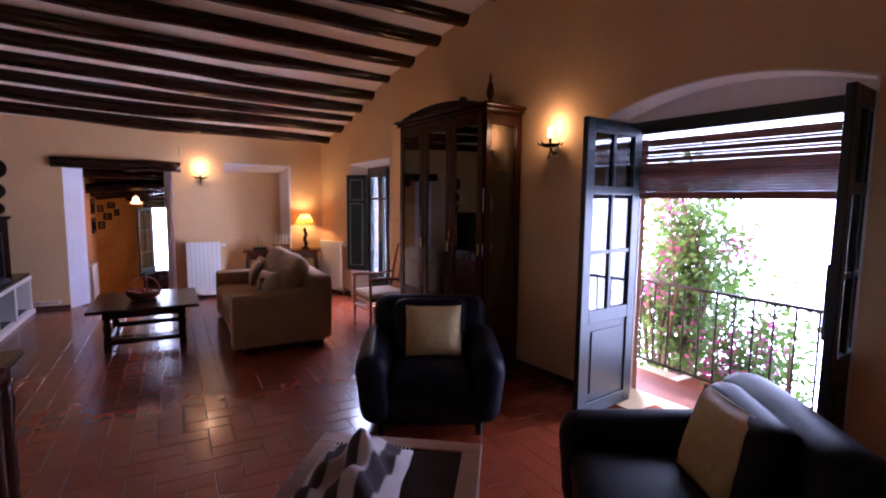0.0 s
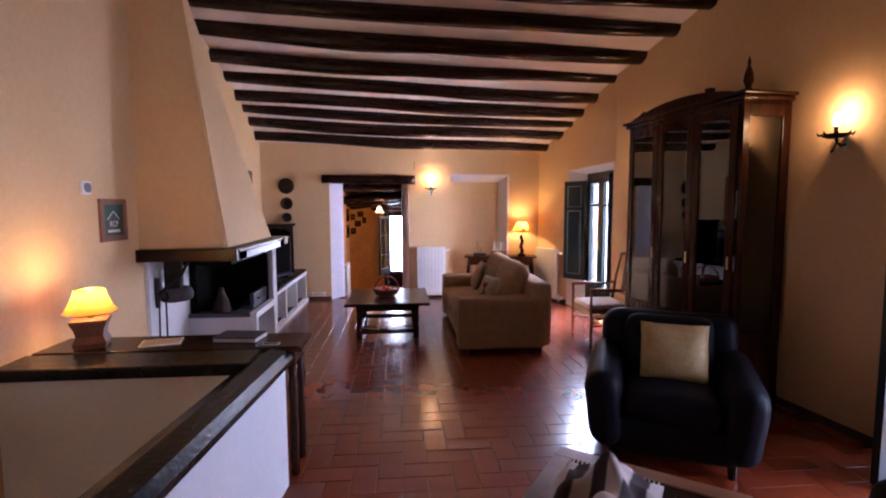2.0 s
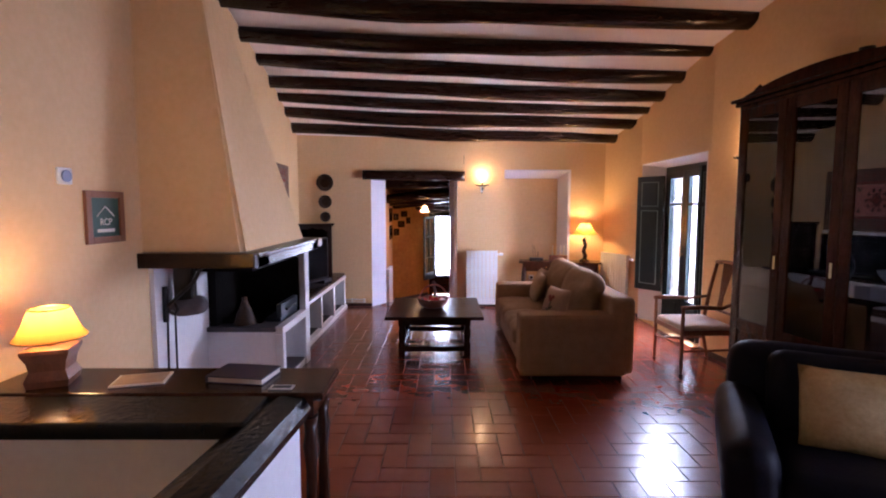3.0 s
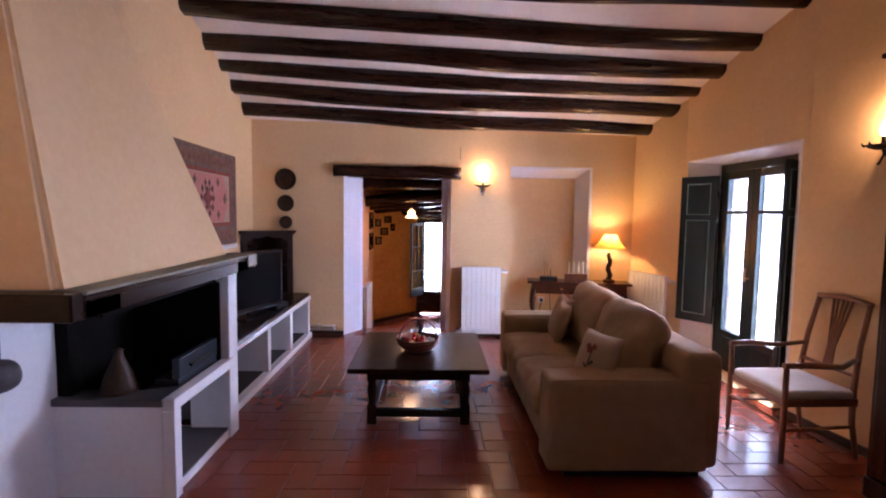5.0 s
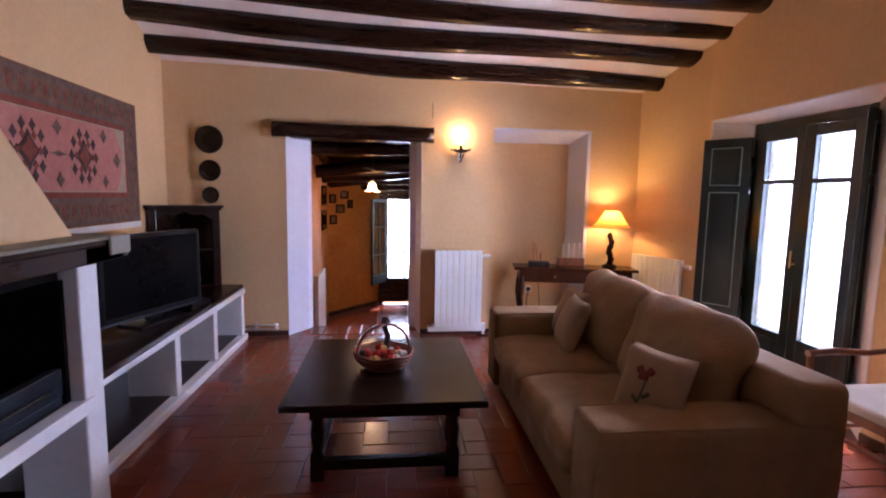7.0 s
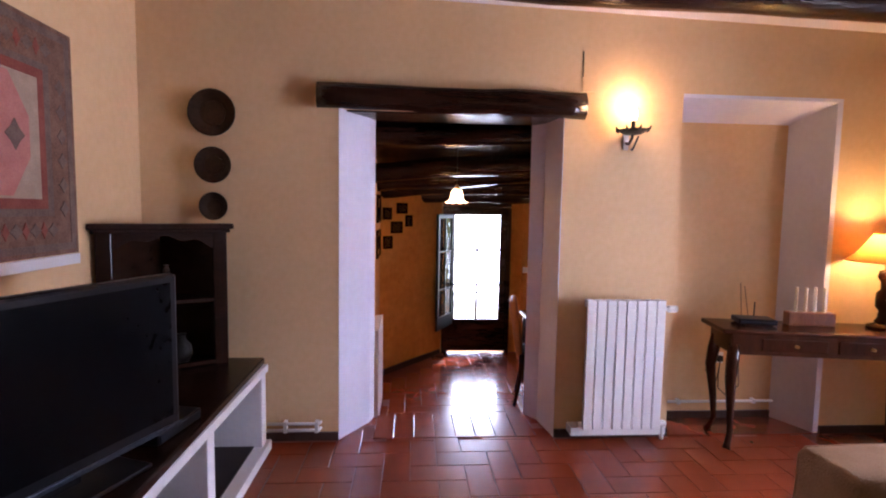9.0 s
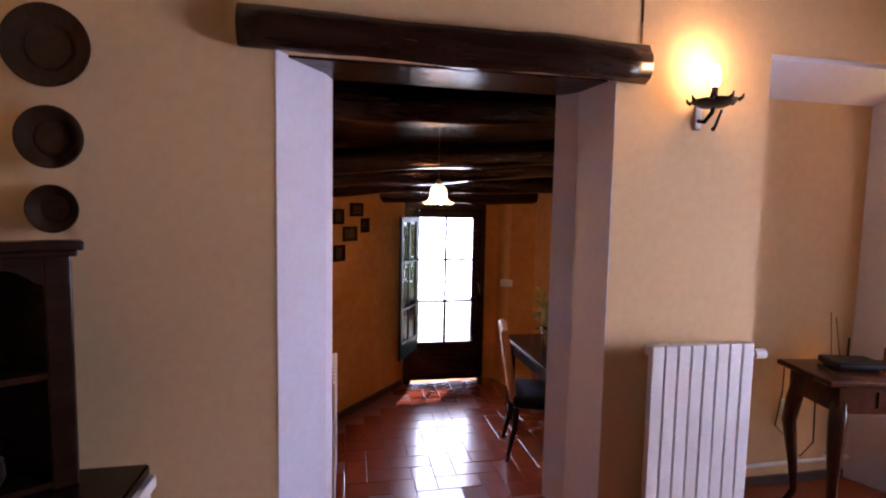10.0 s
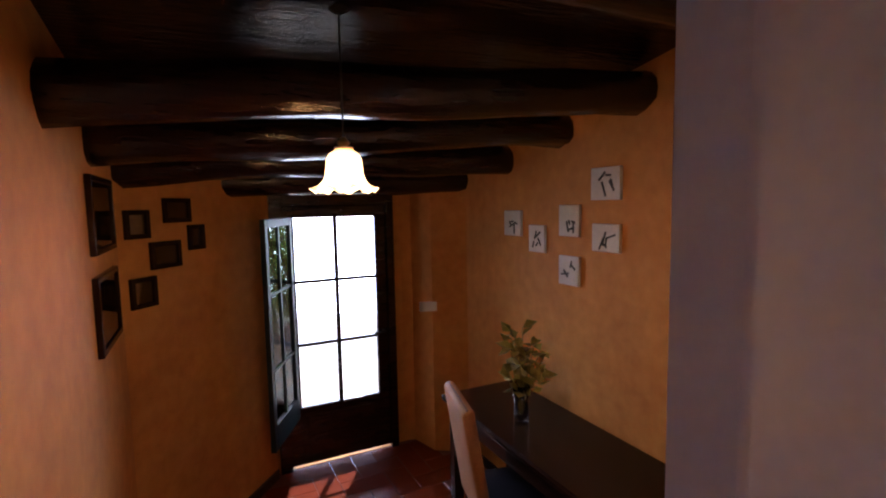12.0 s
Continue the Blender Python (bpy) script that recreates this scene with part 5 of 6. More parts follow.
tube(bm, [(0.17 * math.cos(a), 0.0, 0.09 + 0.17 * math.sin(a)) for a in [math.pi * k / 16 for k in range(17)]], 0.009, 8)
part("handle", bm, "wicker", bk)
random.seed(4)
for k in range(22):
    a, r = random.random() * math.tau, 0.13 * math.sqrt(random.random())
    bm = soft_box(bmesh.new(), (0.055, 0.04, 0.035), r=0.016, cuts=2, m=pose(0, 0, 0, random.random() * 90, random.random() * 90, random.random() * 360), at=(r * math.cos(a), r * math.sin(a), 0.07 + 0.03 * random.random()))
    part("sweet", bm, ("sweet_red", "candle", "brass", "sweet_red", "rug_dark")[k % 5], bk)
part("ribbon", tube(bmesh.new(), [(0.0, 0.0, 0.29), (0.03, 0.02, 0.27), (0.02, 0.03, 0.23), (0.04, 0.03, 0.18), (0.03, 0.05, 0.10)], [0.02, 0.018, 0.016, 0.02, 0.012], 6), "rug_dark", bk)


def wooden_armchair():
    c = thing("armchair", "reddish wooden armchair with cream seat by the window", "chair", (3.33, 6.10, 0.0), -88)
    # front faces local -y
    w, d = 0.54, 0.50
    for x in (-w / 2, w / 2):
        part("front_leg", tube(bmesh.new(), [(x, -d / 2, 0.0), (x, -d / 2, 0.25), (x, -d / 2, 0.64)], [0.014, 0.019, 0.017], 8), "red_wood", c)
        part("back_leg", tube(bmesh.new(), [(x * 0.86, d / 2 + 0.05, 0.0), (x * 0.86, d / 2, 0.25), (x * 0.84, d / 2, 0.45), (x * 0.78, d / 2 + 0.04, 0.75), (x * 0.74, d / 2 + 0.10, 1.02)], [0.015, 0.019, 0.020, 0.018, 0.016], 8), "red_wood", c)
        part("arm", tube(bmesh.new(), [(x, -d / 2 - 0.02, 0.645), (x * 1.04, -0.1, 0.65), (x * 1.02, 0.12, 0.635), (x * 0.80, d / 2 + 0.02, 0.67)], [0.020, 0.022, 0.018, 0.015], 8), "red_wood", c)
        part("side_stretcher", rod(bmesh.new(), (x, -d / 2, 0.22), (x * 0.86, d / 2 + 0.02, 0.22), 0.011, seg=8), "red_wood", c)
    part("front_stretcher", rod(bmesh.new(), (-w / 2, -d / 2, 0.26), (w / 2, -d / 2, 0.26), 0.011, seg=8), "red_wood", c)
    part("seat_frame", boxes((-w / 2, -d / 2, 0.37, w / 2, -d / 2 + 0.03, 0.42), (-w / 2, d / 2 - 0.03, 0.37, w / 2, d / 2, 0.42), (-w / 2, -d / 2, 0.37, -w / 2 + 0.03, d / 2, 0.42), (w / 2 - 0.03, -d / 2, 0.37, w / 2, d / 2, 0.42), bevel=0.004), "red_wood", c)
    part("seat", soft_box(bmesh.new(), (w - 0.03, d - 0.01, 0.07), (0, 0, 0.435), r=0.03, puff=0.012), "seat_cloth", c, "cream cloth seat")
    part("top_rail", tube(bmesh.new(), [(-w * 0.39, d / 2 + 0.10, 1.025), (-w * 0.22, d / 2 + 0.108, 1.035), (0, d / 2 + 0.112, 1.04), (w * 0.22, d / 2 + 0.108, 1.035), (w * 0.39, d / 2 + 0.10, 1.025)], 0.020, 8), "red_wood", c)
    part("lower_rail", rod(bmesh.new(), (-w * 0.40, d / 2 + 0.01, 0.56), (w * 0.40, d / 2 + 0.01, 0.56), 0.014, seg=8), "red_wood", c)
    for k in range(5):
        u = (k - 2) / 2
        part("splat", tube(bmesh.new(), [(u * 0.03, d / 2 + 0.012, 0.56), (u * 0.025, d / 2 + 0.035, 0.70), (u * 0.05, d / 2 + 0.065, 0.86), (u * 0.075, d / 2 + 0.10, 1.03)], [0.009, 0.008, 0.009, 0.010], 6), "red_wood", c)
    return c


wooden_armchair()


# ================================================================ window and shutters
def casement(parent_label, ya, yb, z0, z1, depth, mat="green_paint"):
    """Fixed frame and two glazed leaves in the right wall's opening."""
    w = tagged(new("window_1"), parent_label, "window", kind="structure")
    part("window_frame", along_right(boxes((depth, ya + 0.012, z0, depth + 0.07, ya + 0.075, z1), (depth, yb - 0.075, z0, depth + 0.07, yb - 0.012, z1), (depth, ya + 0.075, z1 - 0.09, depth + 0.07, yb - 0.075, z1 - 0.012), (depth, ya + 0.075, z0, depth + 0.07, yb - 0.075, z0 + 0.05), bevel=0.004)), mat, w)
    mid = (ya + yb) / 2
    for a, b in ((ya + 0.078, mid - 0.002), (mid + 0.002, yb - 0.078)):
        part("leaf", along_right(boxes((depth - 0.01, a, z0 + 0.05, depth + 0.04, a + 0.085, z1 - 0.09), (depth - 0.01, b - 0.085, z0 + 0.05, depth + 0.04, b, z1 - 0.09), (depth - 0.01, a + 0.085, z1 - 0.17, depth + 0.04, b - 0.085, z1 - 0.09), (depth - 0.01, a + 0.085, 1.62, depth + 0.04, b - 0.085, 1.655), (depth - 0.01, a + 0.085, z0 + 0.05, depth + 0.04, b - 0.085, 0.42), bevel=0.005)), mat, w)
        part("leaf_panel", along_right(boxes((depth - 0.018, a + 0.12, z0 + 0.12, depth - 0.008, b - 0.12, 0.36), bevel=0.006)), mat, w)
        for lo, hi in ((0.42, 1.62), (1.655, z1 - 0.17)):
            o = part("pane", along_right(boxes((depth + 0.012, a + 0.08, lo - 0.005, depth + 0.016, b - 0.08, hi + 0.005))), "pane", w)
            o.visible_shadow = False
    part("handle", along_right(rod(rod(bmesh.new(), (depth - 0.05, mid, 1.0), (depth - 0.012, mid, 1.0), 0.008), (depth - 0.05, mid, 0.97), (depth - 0.05, mid, 1.10), 0.008)), "brass", w)
    return w


casement("dark green two-leaf window down to the floor", WF_A - 0.012, WF_B + 0.012, 0.0, WIN_H - 0.06, 0.21)
M["green_line"] = surf("pale green moulding", (0.20, 0.30, 0.29), (0.28, 0.38, 0.36), 6, 60, 0.4, 0.1, 0.05)


def shutter(at, turn, w, h, label):
    """Panelled shutter leaf; hinge at the local origin, leaf along local +x, face towards -y."""
    s = thing("shutter", label, "shutter", at, turn)
    part("leaf", boxes((0, 0, 0, w, 0.035, h), bevel=0.004), "green_paint", s)
    for z0, z1 in ((0.10, h - 0.48), (h - 0.40, h - 0.09)):
        part("panel", boxes((0.25 * w, -0.008, z0, 0.75 * w, 0.043, z1), bevel=0.006), "green_paint", s)
        part("moulding", boxes((0.2 * w, -0.005, z0 - 0.012, 0.8 * w, 0.040, z0 - 0.004), (0.2 * w, -0.005, z1 + 0.004, 0.8 * w, 0.040, z1 + 0.012), (0.2 * w - 0.008, -0.005, z0 - 0.012, 0.2 * w, 0.040, z1 + 0.012), (0.8 * w, -0.005, z0 - 0.012, 0.8 * w + 0.008, 0.040, z1 + 0.012)), "green_line", s)
    for z in (0.2, h - 0.25):
        part("hinge", rod(bmesh.new(), (0, 0.02, z), (0, 0.02, z + 0.08), 0.012), "iron", s)
    return s


shutter((right_x(7.9) + 0.19, 7.91, 0.44), 126, 0.39, 1.58, "dark green panelled shutter folded open beside the window")
shutter((right_x(6.88) + 0.19, 6.87, 0.05), 212, 0.20, 2.02, "dark green narrow shutter seen edge-on by the window")


# balcony door leaves, blind and railing
def balcony_leaf(at, turn, w, h, label):
    d = thing("balcony_door_leaf", label, "door leaf", at, turn, "balcony door leaves")
    t = 0.045
    part("leaf_frame", boxes((0, 0, 0, 0.09, t, h), (w - 0.09, 0, 0, w, t, h), (0.09, 0, h - 0.10, w - 0.09, t, h), (0.09, 0, 0.70, w - 0.09, t, 0.80), (0.09, 0, 0, w - 0.09, t, 0.10), (0.09, 0.005, 1.66, w - 0.09, t, 1.72), bevel=0.004), "green_paint", d)
    part("glazing_bar", boxes((w / 2 - 0.014, 0.006, 0.80, w / 2 + 0.014, t - 0.006, h - 0.10), (0.09, 0.008, 1.22, w / 2 - 0.014, t - 0.008, 1.248), (w / 2 + 0.014, 0.008, 1.22, w - 0.09, t - 0.008, 1.248)), "green_paint", d)
    for z0, z1 in ((0.80, 1.22), (1.248, 1.66), (1.72, h - 0.10)):
        for a, b in ((0.09, w / 2 - 0.014), (w / 2 + 0.014, w - 0.09)):
            o = part("pane", boxes((a, t / 2 - 0.002, z0, b, t / 2 + 0.002, z1)), "pane", d)
            o.visible_shadow = False
    part("lower_panel", boxes((0.09, 0.014, 0.10, w - 0.09, t - 0.014, 0.70), (0.14, 0.004, 0.16, w - 0.14, t - 0.004, 0.64), bevel=0.006), "green_paint", d)
    part("bolt", rod(bmesh.new(), (w - 0.03, -0.012, 0.9), (w - 0.03, -0.012, 1.3), 0.007), "iron", d)
    return d


balcony_leaf((right_x(2.98) + 0.14, 2.96, 0.02), 187, 0.66, 2.20, "dark green glazed balcony door leaf standing open")
balcony_leaf((right_x(1.55) + 0.20, 1.56, 0.02), 187, 0.52, 2.20, "dark green glazed balcony door leaf turned edge-on")
bf = tagged(new("door_1"), "dark green frame of the balcony door", "door frame", kind="structure")
part("door_frame", along_right(boxes((0.22, BAL_A + 0.012, 0, 0.30, BAL_A + 0.09, 2.24), (0.22, BAL_B - 0.09, 0, 0.30, BAL_B - 0.012, 2.24), (0.22, BAL_A + 0.012, 2.16, 0.30, BAL_B - 0.012, 2.26), bevel=0.004)), "green_paint", bf)
bl = thing("roller_blind", "reddish slatted roller blind half let down", "blind")
for k in range(21):
    z = 2.122 - k * 0.021
    part("slat", along_right(boxes((0.36, BAL_A + 0.02, z - (0.0088 if k in (2, 3, 5, 6, 8) else 0.0108), 0.372, BAL_B - 0.02, z + 0.0095))), "bamboo", bl)
part("bottom_rail", along_right(boxes((0.355, BAL_A + 0.02, 1.655, 0.38, BAL_B - 0.02, 1.705), bevel=0.004)), "bamboo", bl)
rl = thing("balcony_railing", "thin wrought iron balcony railing", "railing")
part("top_rail", boxes((5.08, 0.6, 0.84, 5.12, 4.2, 0.865)), "iron", rl)
part("bottom_rail", boxes((5.085, 0.6, 0.05, 5.115, 4.2, 0.07)), "iron", rl)
bar = None
for k in range(24):
    if bar is None:
        bar = part("baluster", rod(bmesh.new(), (5.10, 0, 0.06), (5.10, 0, 0.85), 0.009, seg=8), "iron", rl)
    else:
        o = new("baluster", bar.data)
        o.parent = rl
        bar_y = 0.62 + k * 0.153
        o.location.y = bar_y
bar.location.y = 0.62
structure("balcony_slab", boxes((right_x(2.3) + WT - 0.1, 0.5, -0.2, 5.2, 4.3, -0.02)), "ground", "pale stone balcony slab")

# shutter outside, reddish louvres seen against the light
lv = thing("louvre_shutter", "reddish wooden louvred shutter outside the balcony door", "shutter", (right_x(3.05) + WT + 0.02, 3.08, 0.0), 62)
part("louvre_frame", boxes((0, 0, 0, 0.05, 0.035, 2.15), (0.32, 0, 0, 0.37, 0.035, 2.15), (0.05, 0, 2.08, 0.32, 0.035, 2.15), (0.05, 0, 0, 0.32, 0.035, 0.08), bevel=0.003), "table_wood", lv)
sl = None
for k in range(46):
    if sl is None:
        sl = part("louvre", boxes((0.05, 0.004, 0.09, 0.32, 0.031, 0.118)), "table_wood", lv)
    else:
        o = new("louvre", sl.data)
        o.parent = lv
        o.location.z = k * 0.0425


# bougainvillea: stems, many small leaves and magenta bracts
def leafy(bm, at, size, rnd, n=1):
    a, b = rnd.uniform(0, math.tau), rnd.uniform(-0.9, 0.9)
    u = Vector((math.cos(a) * math.cos(b), math.sin(a) * math.cos(b), math.sin(b)))
    v = u.orthogonal().normalized()
    v.rotate(Matrix.Rotation(rnd.uniform(0, math.tau), 3, u))
    w = u.cross(v) * size * 0.18
    p = Vector(at)
    q = [bm.verts.new(c) for c in (p, p + u * size * 0.45 + v * size * 0.32 - w, p + u * size, p + u * size * 0.45 - v * size * 0.32 - w)]
    bm.faces.new((q[0], q[1], q[2])), bm.faces.new((q[0], q[2], q[3]))


def bush(label, centre, spread, n_leaf, n_petal, seed, stems, petals=True):
    rnd = random.Random(seed)
    b = thing("bougainvillea" if petals else "garden_shrub", label, "climbing plant" if petals else "shrub")
    bm, lf, pt = bmesh.new(), bmesh.new(), bmesh.new()
    clumps = []
    for k in range(stems):
        x, y, z = (centre[i] + rnd.uniform(-0.4, 0.4) * spread[i] for i in range(3))
        base = Vector((centre[0] + rnd.uniform(-0.3, 0.3), centre[1] + rnd.uniform(-0.5, 0.5) * spread[1], centre[2] - spread[2] * 1.0))
        top = Vector((centre[0] + rnd.uniform(-0.5, 0.5) * spread[0], centre[1] + rnd.gauss(0, 0.5) * spread[1], centre[2] + rnd.uniform(-0.3, 1.0) * spread[2]))
        mid = base.lerp(top, 0.5) + Vector((rnd.uniform(-0.3, 0.3), rnd.uniform(-0.3, 0.3), 0.1))
        tube(bm, [base, mid, top], [0.03, 0.018, 0.006], 6)
        for t in (0.35, 0.55, 0.75, 0.9, 1.0):
            c = base.lerp(mid, t * 2) if t < 0.5 else mid.lerp(top, t * 2 - 1)
            clumps.append((c, rnd.uniform(0.10, 0.20)))
    for k in range(n_leaf):
        c, r = rnd.choice(clumps)
        leafy(lf, c + Vector((rnd.gauss(0, r), rnd.gauss(0, r), rnd.gauss(0, r))), rnd.uniform(0.05, 0.10), rnd)
    part("stems", bm, "bark", b, kind="stuff")
    part("leaves", lf, "leaf" if petals else "garden_leaf", b, kind="stuff")
    if petals:
        flow = [rnd.choice(clumps) for _ in range(14)]
        for k in range(n_petal):
            c, r = rnd.choice(flow)
            leafy(pt, c + Vector((rnd.gauss(-0.05, r * 0.6), rnd.gauss(0, r * 0.6), rnd.gauss(0.05, r * 0.6))), rnd.uniform(0.04, 0.07), rnd)
        part("flowers", pt, "petal", b, "magenta bracts", kind="stuff")
    return b


bush("bougainvillea with magenta flowers climbing past the balcony railing", (5.75, 3.52, 0.70), (0.5, 0.36, 1.25), 5200, 1300, 3, 24)
bush("low bougainvillea branches behind the balcony railing", (5.65, 2.80, -0.05), (0.4, 0.40, 0.70), 2200, 800, 8, 14)
bush("green garden shrub seen through the garden door", (-0.35, 13.6, 1.0), (0.4, 0.4, 1.3), 2600, 0, 5, 12, petals=False)
bush("leafy green shrub on the sunlit terrace outside", (3.1, 14.6, 0.95), (0.9, 0.8, 1.36), 2600, 0, 6, 16, petals=False)


# ================================================================ display cabinet
def display_cabinet():
    c = thing("display_cabinet", "tall polished mahogany display cabinet with glass doors", "cabinet", (right_x(4.77) - 0.03, 4.77, 0.0), wall_turn(4.77))
    w, d, h = 1.50, 0.44, 2.43      # along local x, back at y = 0, front at y = -d
    part("plinth", boxes((-w / 2 - 0.01, -d - 0.01, 0, w / 2 + 0.01, 0, 0.12), bevel=0.008), "wardrobe_wood", c)
    part("back_panel", boxes((-w / 2, -0.02, 0.12, w / 2, -0.004, h)), "wardrobe_wood", c)
    for s in (-1, 1):
        x = s * w / 2
        part("side_frame", boxes((min(x, x - s * 0.03), -d, 0.12, max(x, x - s * 0.03), -d + 0.06, h), (min(x, x - s * 0.03), -0.08, 0.12, max(x, x - s * 0.03), -0.02, h), (min(x, x - s * 0.03), -d + 0.06, 0.12, max(x, x - s * 0.03), -0.08, 0.62), (min(x, x - s * 0.03), -d + 0.06, h - 0.12, max(x, x - s * 0.03), -0.08, h), bevel=0.004), "wardrobe_wood", c)
        part("side_pane", boxes((min(x - s * 0.012, x - s * 0.016), -d + 0.055, 0.61, max(x - s * 0.012, x - s * 0.016), -0.075, h - 0.115)), "cabinet_pane", c)
    part("top_board", boxes((-w / 2, -d, h - 0.03, w / 2, -0.02, h)), "wardrobe_wood", c)
    bm = boxes((-w / 2 - 0.03, -d - 0.03, h, w / 2 + 0.03, 0, h + 0.035), (-w / 2 - 0.055, -d - 0.055, h + 0.035, w / 2 + 0.055, 0, h + 0.065), bevel=0.010)
    part("cornice", bm, "wardrobe_wood", c)
    n = 18
    curve = [(-1 + 2 * i / n, 0.008 + 0.085 * (1 - (-1 + 2 * i / n) ** 2)) for i in range(n + 1)]
    bm = slab([(w * 0.46, h + 0.064), (-w * 0.46, h + 0.064)] + [(u * w * 0.46, h + 0.064 + z) for u, z in curve], -d - 0.03, -d + 0.02)
    part("pediment", bm, "wardrobe_wood", c)
    dw = (w - 0.06) / 3
    for k in range(3):
        a, b = -w / 2 + 0.03 + k * dw + 0.004, -w / 2 + 0.03 + (k + 1) * dw - 0.004
        door = part("door", boxes((a, -d - 0.022, 0.14, a + 0.075, -d, h - 0.03), (b - 0.075, -d - 0.022, 0.14, b, -d, h - 0.03), (a + 0.075, -d - 0.022, h - 0.12, b - 0.075, -d, h - 0.03), (a + 0.075, -d - 0.022, 0.56, b - 0.075, -d, 0.66), (a + 0.075, -d - 0.022, 0.14, b - 0.075, -d, 0.22), bevel=0.005), "wardrobe_wood", c)
        part("door_panel", boxes((a + 0.075, -d - 0.012, 0.22, b - 0.075, -d - 0.004, 0.56), (a + 0.11, -d - 0.02, 0.26, b - 0.11, -d - 0.010, 0.52), bevel=0.006), "wardrobe_wood", door)
        part("door_pane", boxes((a + 0.07, -d - 0.012, 0.655, b - 0.07, -d - 0.008, h - 0.115)), "cabinet_pane", door)
        part("key_plate", boxes((b - 0.045, -d - 0.026, 1.12, b - 0.03, -d - 0.02, 1.22)), "brass", door)
    for z in (0.66, 1.08, 1.5, 1.9):
        part("shelf", boxes((-w / 2 + 0.03, -d + 0.02, z, w / 2 - 0.03, -0.02, z + 0.018)), "wardrobe_wood", c)
    for x, hh in ((w / 2 - 0.10, 0.30), (-w / 2 + 0.06, 0.12)):
        part("finial", lathe(bmesh.new(), [(0.0, 0.0), (0.04, 0.0), (0.045, 0.02), (0.02, 0.05), (0.038, 0.10), (0.03, 0.16), (0.010, 0.22), (0.014, 0.24), (0.0, 0.30)] if hh > 0.2 else [(0.0, 0.0), (0.045, 0.0), (0.05, 0.03), (0.025, 0.05), (0.04, 0.08), (0.0, 0.12)], 16, at=(x, -d / 2 - 0.1, h + 0.065)), "wardrobe_wood", c)
    return c


display_cabinet()
cab = pose(right_x(4.77) - 0.03, 4.77, 0, 0, 0, wall_turn(4.77))
jug = thing("metal_jug", "dark metal jug standing on top of the cabinet", "jug", cab @ Vector((0.10, -0.2, 2.495)))
part("body", lathe(bmesh.new(), [(0, 0), (0.055, 0), (0.075, 0.05), (0.07, 0.10), (0.04, 0.14), (0.045, 0.17), (0.0, 0.17)], 18), "iron", jug)
part("handle", tube(bmesh.new(), [(0.04, 0, 0.15), (0.10, 0, 0.13), (0.10, 0, 0.07), (0.07, 0, 0.04)], 0.008, 8), "iron", jug)
random.seed(11)
for x, z, mat, label, kind in ((-0.5, 0.678, "white_metal", "white china bowl inside the display cabinet", 0), (-0.45, 1.098, "white_paper", "pale china jug inside the display cabinet", 1), (0.0, 0.678, "slate", "grey china bowl inside the display cabinet", 0), (0.05, 1.098, "steel", "pewter jug inside the display cabinet", 1), (0.45, 1.098, "white_metal", "white china bowl inside the display cabinet", 0), (-0.5, 1.518, "clay", "brown clay jug inside the display cabinet", 1), (0.5, 1.518, "white_paper", "pale china jug inside the display cabinet", 1)):
    o = thing("china_bowl" if kind == 0 else "china_jug", label, "crockery", cab @ Vector((x, -0.22, z)))
    prof = [(0, 0), (0.05, 0), (0.10, 0.05), (0.12, 0.09), (0.112, 0.09), (0.09, 0.05), (0, 0.012)] if kind == 0 else [(0, 0), (0.05, 0), (0.075, 0.07), (0.06, 0.15), (0.035, 0.19), (0.042, 0.23), (0.036, 0.23), (0.0, 0.05)]
    part("body", lathe(bmesh.new(), prof, 18), mat, o)
    part("foot_ring", lathe(bmesh.new(), [(0.04, 0.0), (0.055, 0.0), (0.055, 0.008), (0.04, 0.008)], 18), mat, o)


# ================================================================ black armchairs and the near table
def club_chair(at, turn, label):
    """Low leather club chair, front faces local -y."""
    c = thing("club_armchair", label, "armchair", at, turn, "black club armchairs")
    part("base", soft_box(bmesh.new(), (0.80, 0.78, 0.26), (0, 0.0, 0.20), r=0.08, cuts=7), "leather", c)
    part("seat_cushion", soft_box(bmesh.new(), (0.56, 0.66, 0.18), (0, -0.08, 0.38), r=0.07, puff=0.02, cuts=9, wobble=0.006), "leather", c)
    for s in (-1, 1):
        part("armrest", soft_box(bmesh.new(), (0.23, 0.84, 0.50), (s * 0.39, -0.02, 0.36), r=0.11, cuts=11, m=pose(0, 0, 0, 4, s * 6, 0), wobble=0.006), "leather", c)
    part("backrest", soft_box(bmesh.new(), (0.92, 0.26, 0.66), (0, 0.36, 0.52), r=0.12, cuts=11, m=pose(0, 0, 0, -10, 0, 0), wobble=0.006), "leather", c)
    part("back_cushion", soft_box(bmesh.new(), (0.58, 0.18, 0.46), (0, 0.21, 0.62), r=0.085, cuts=9, m=pose(0, 0, 0, -12, 0, 0), wobble=0.006), "leather", c)
    for x in (-0.34, 0.34):
        for y in (-0.32, 0.32):
            part("foot", rod(bmesh.new(), (x, y, 0), (x, y, 0.09), 0.025, 0.032), "dark_wood", c)
    return c


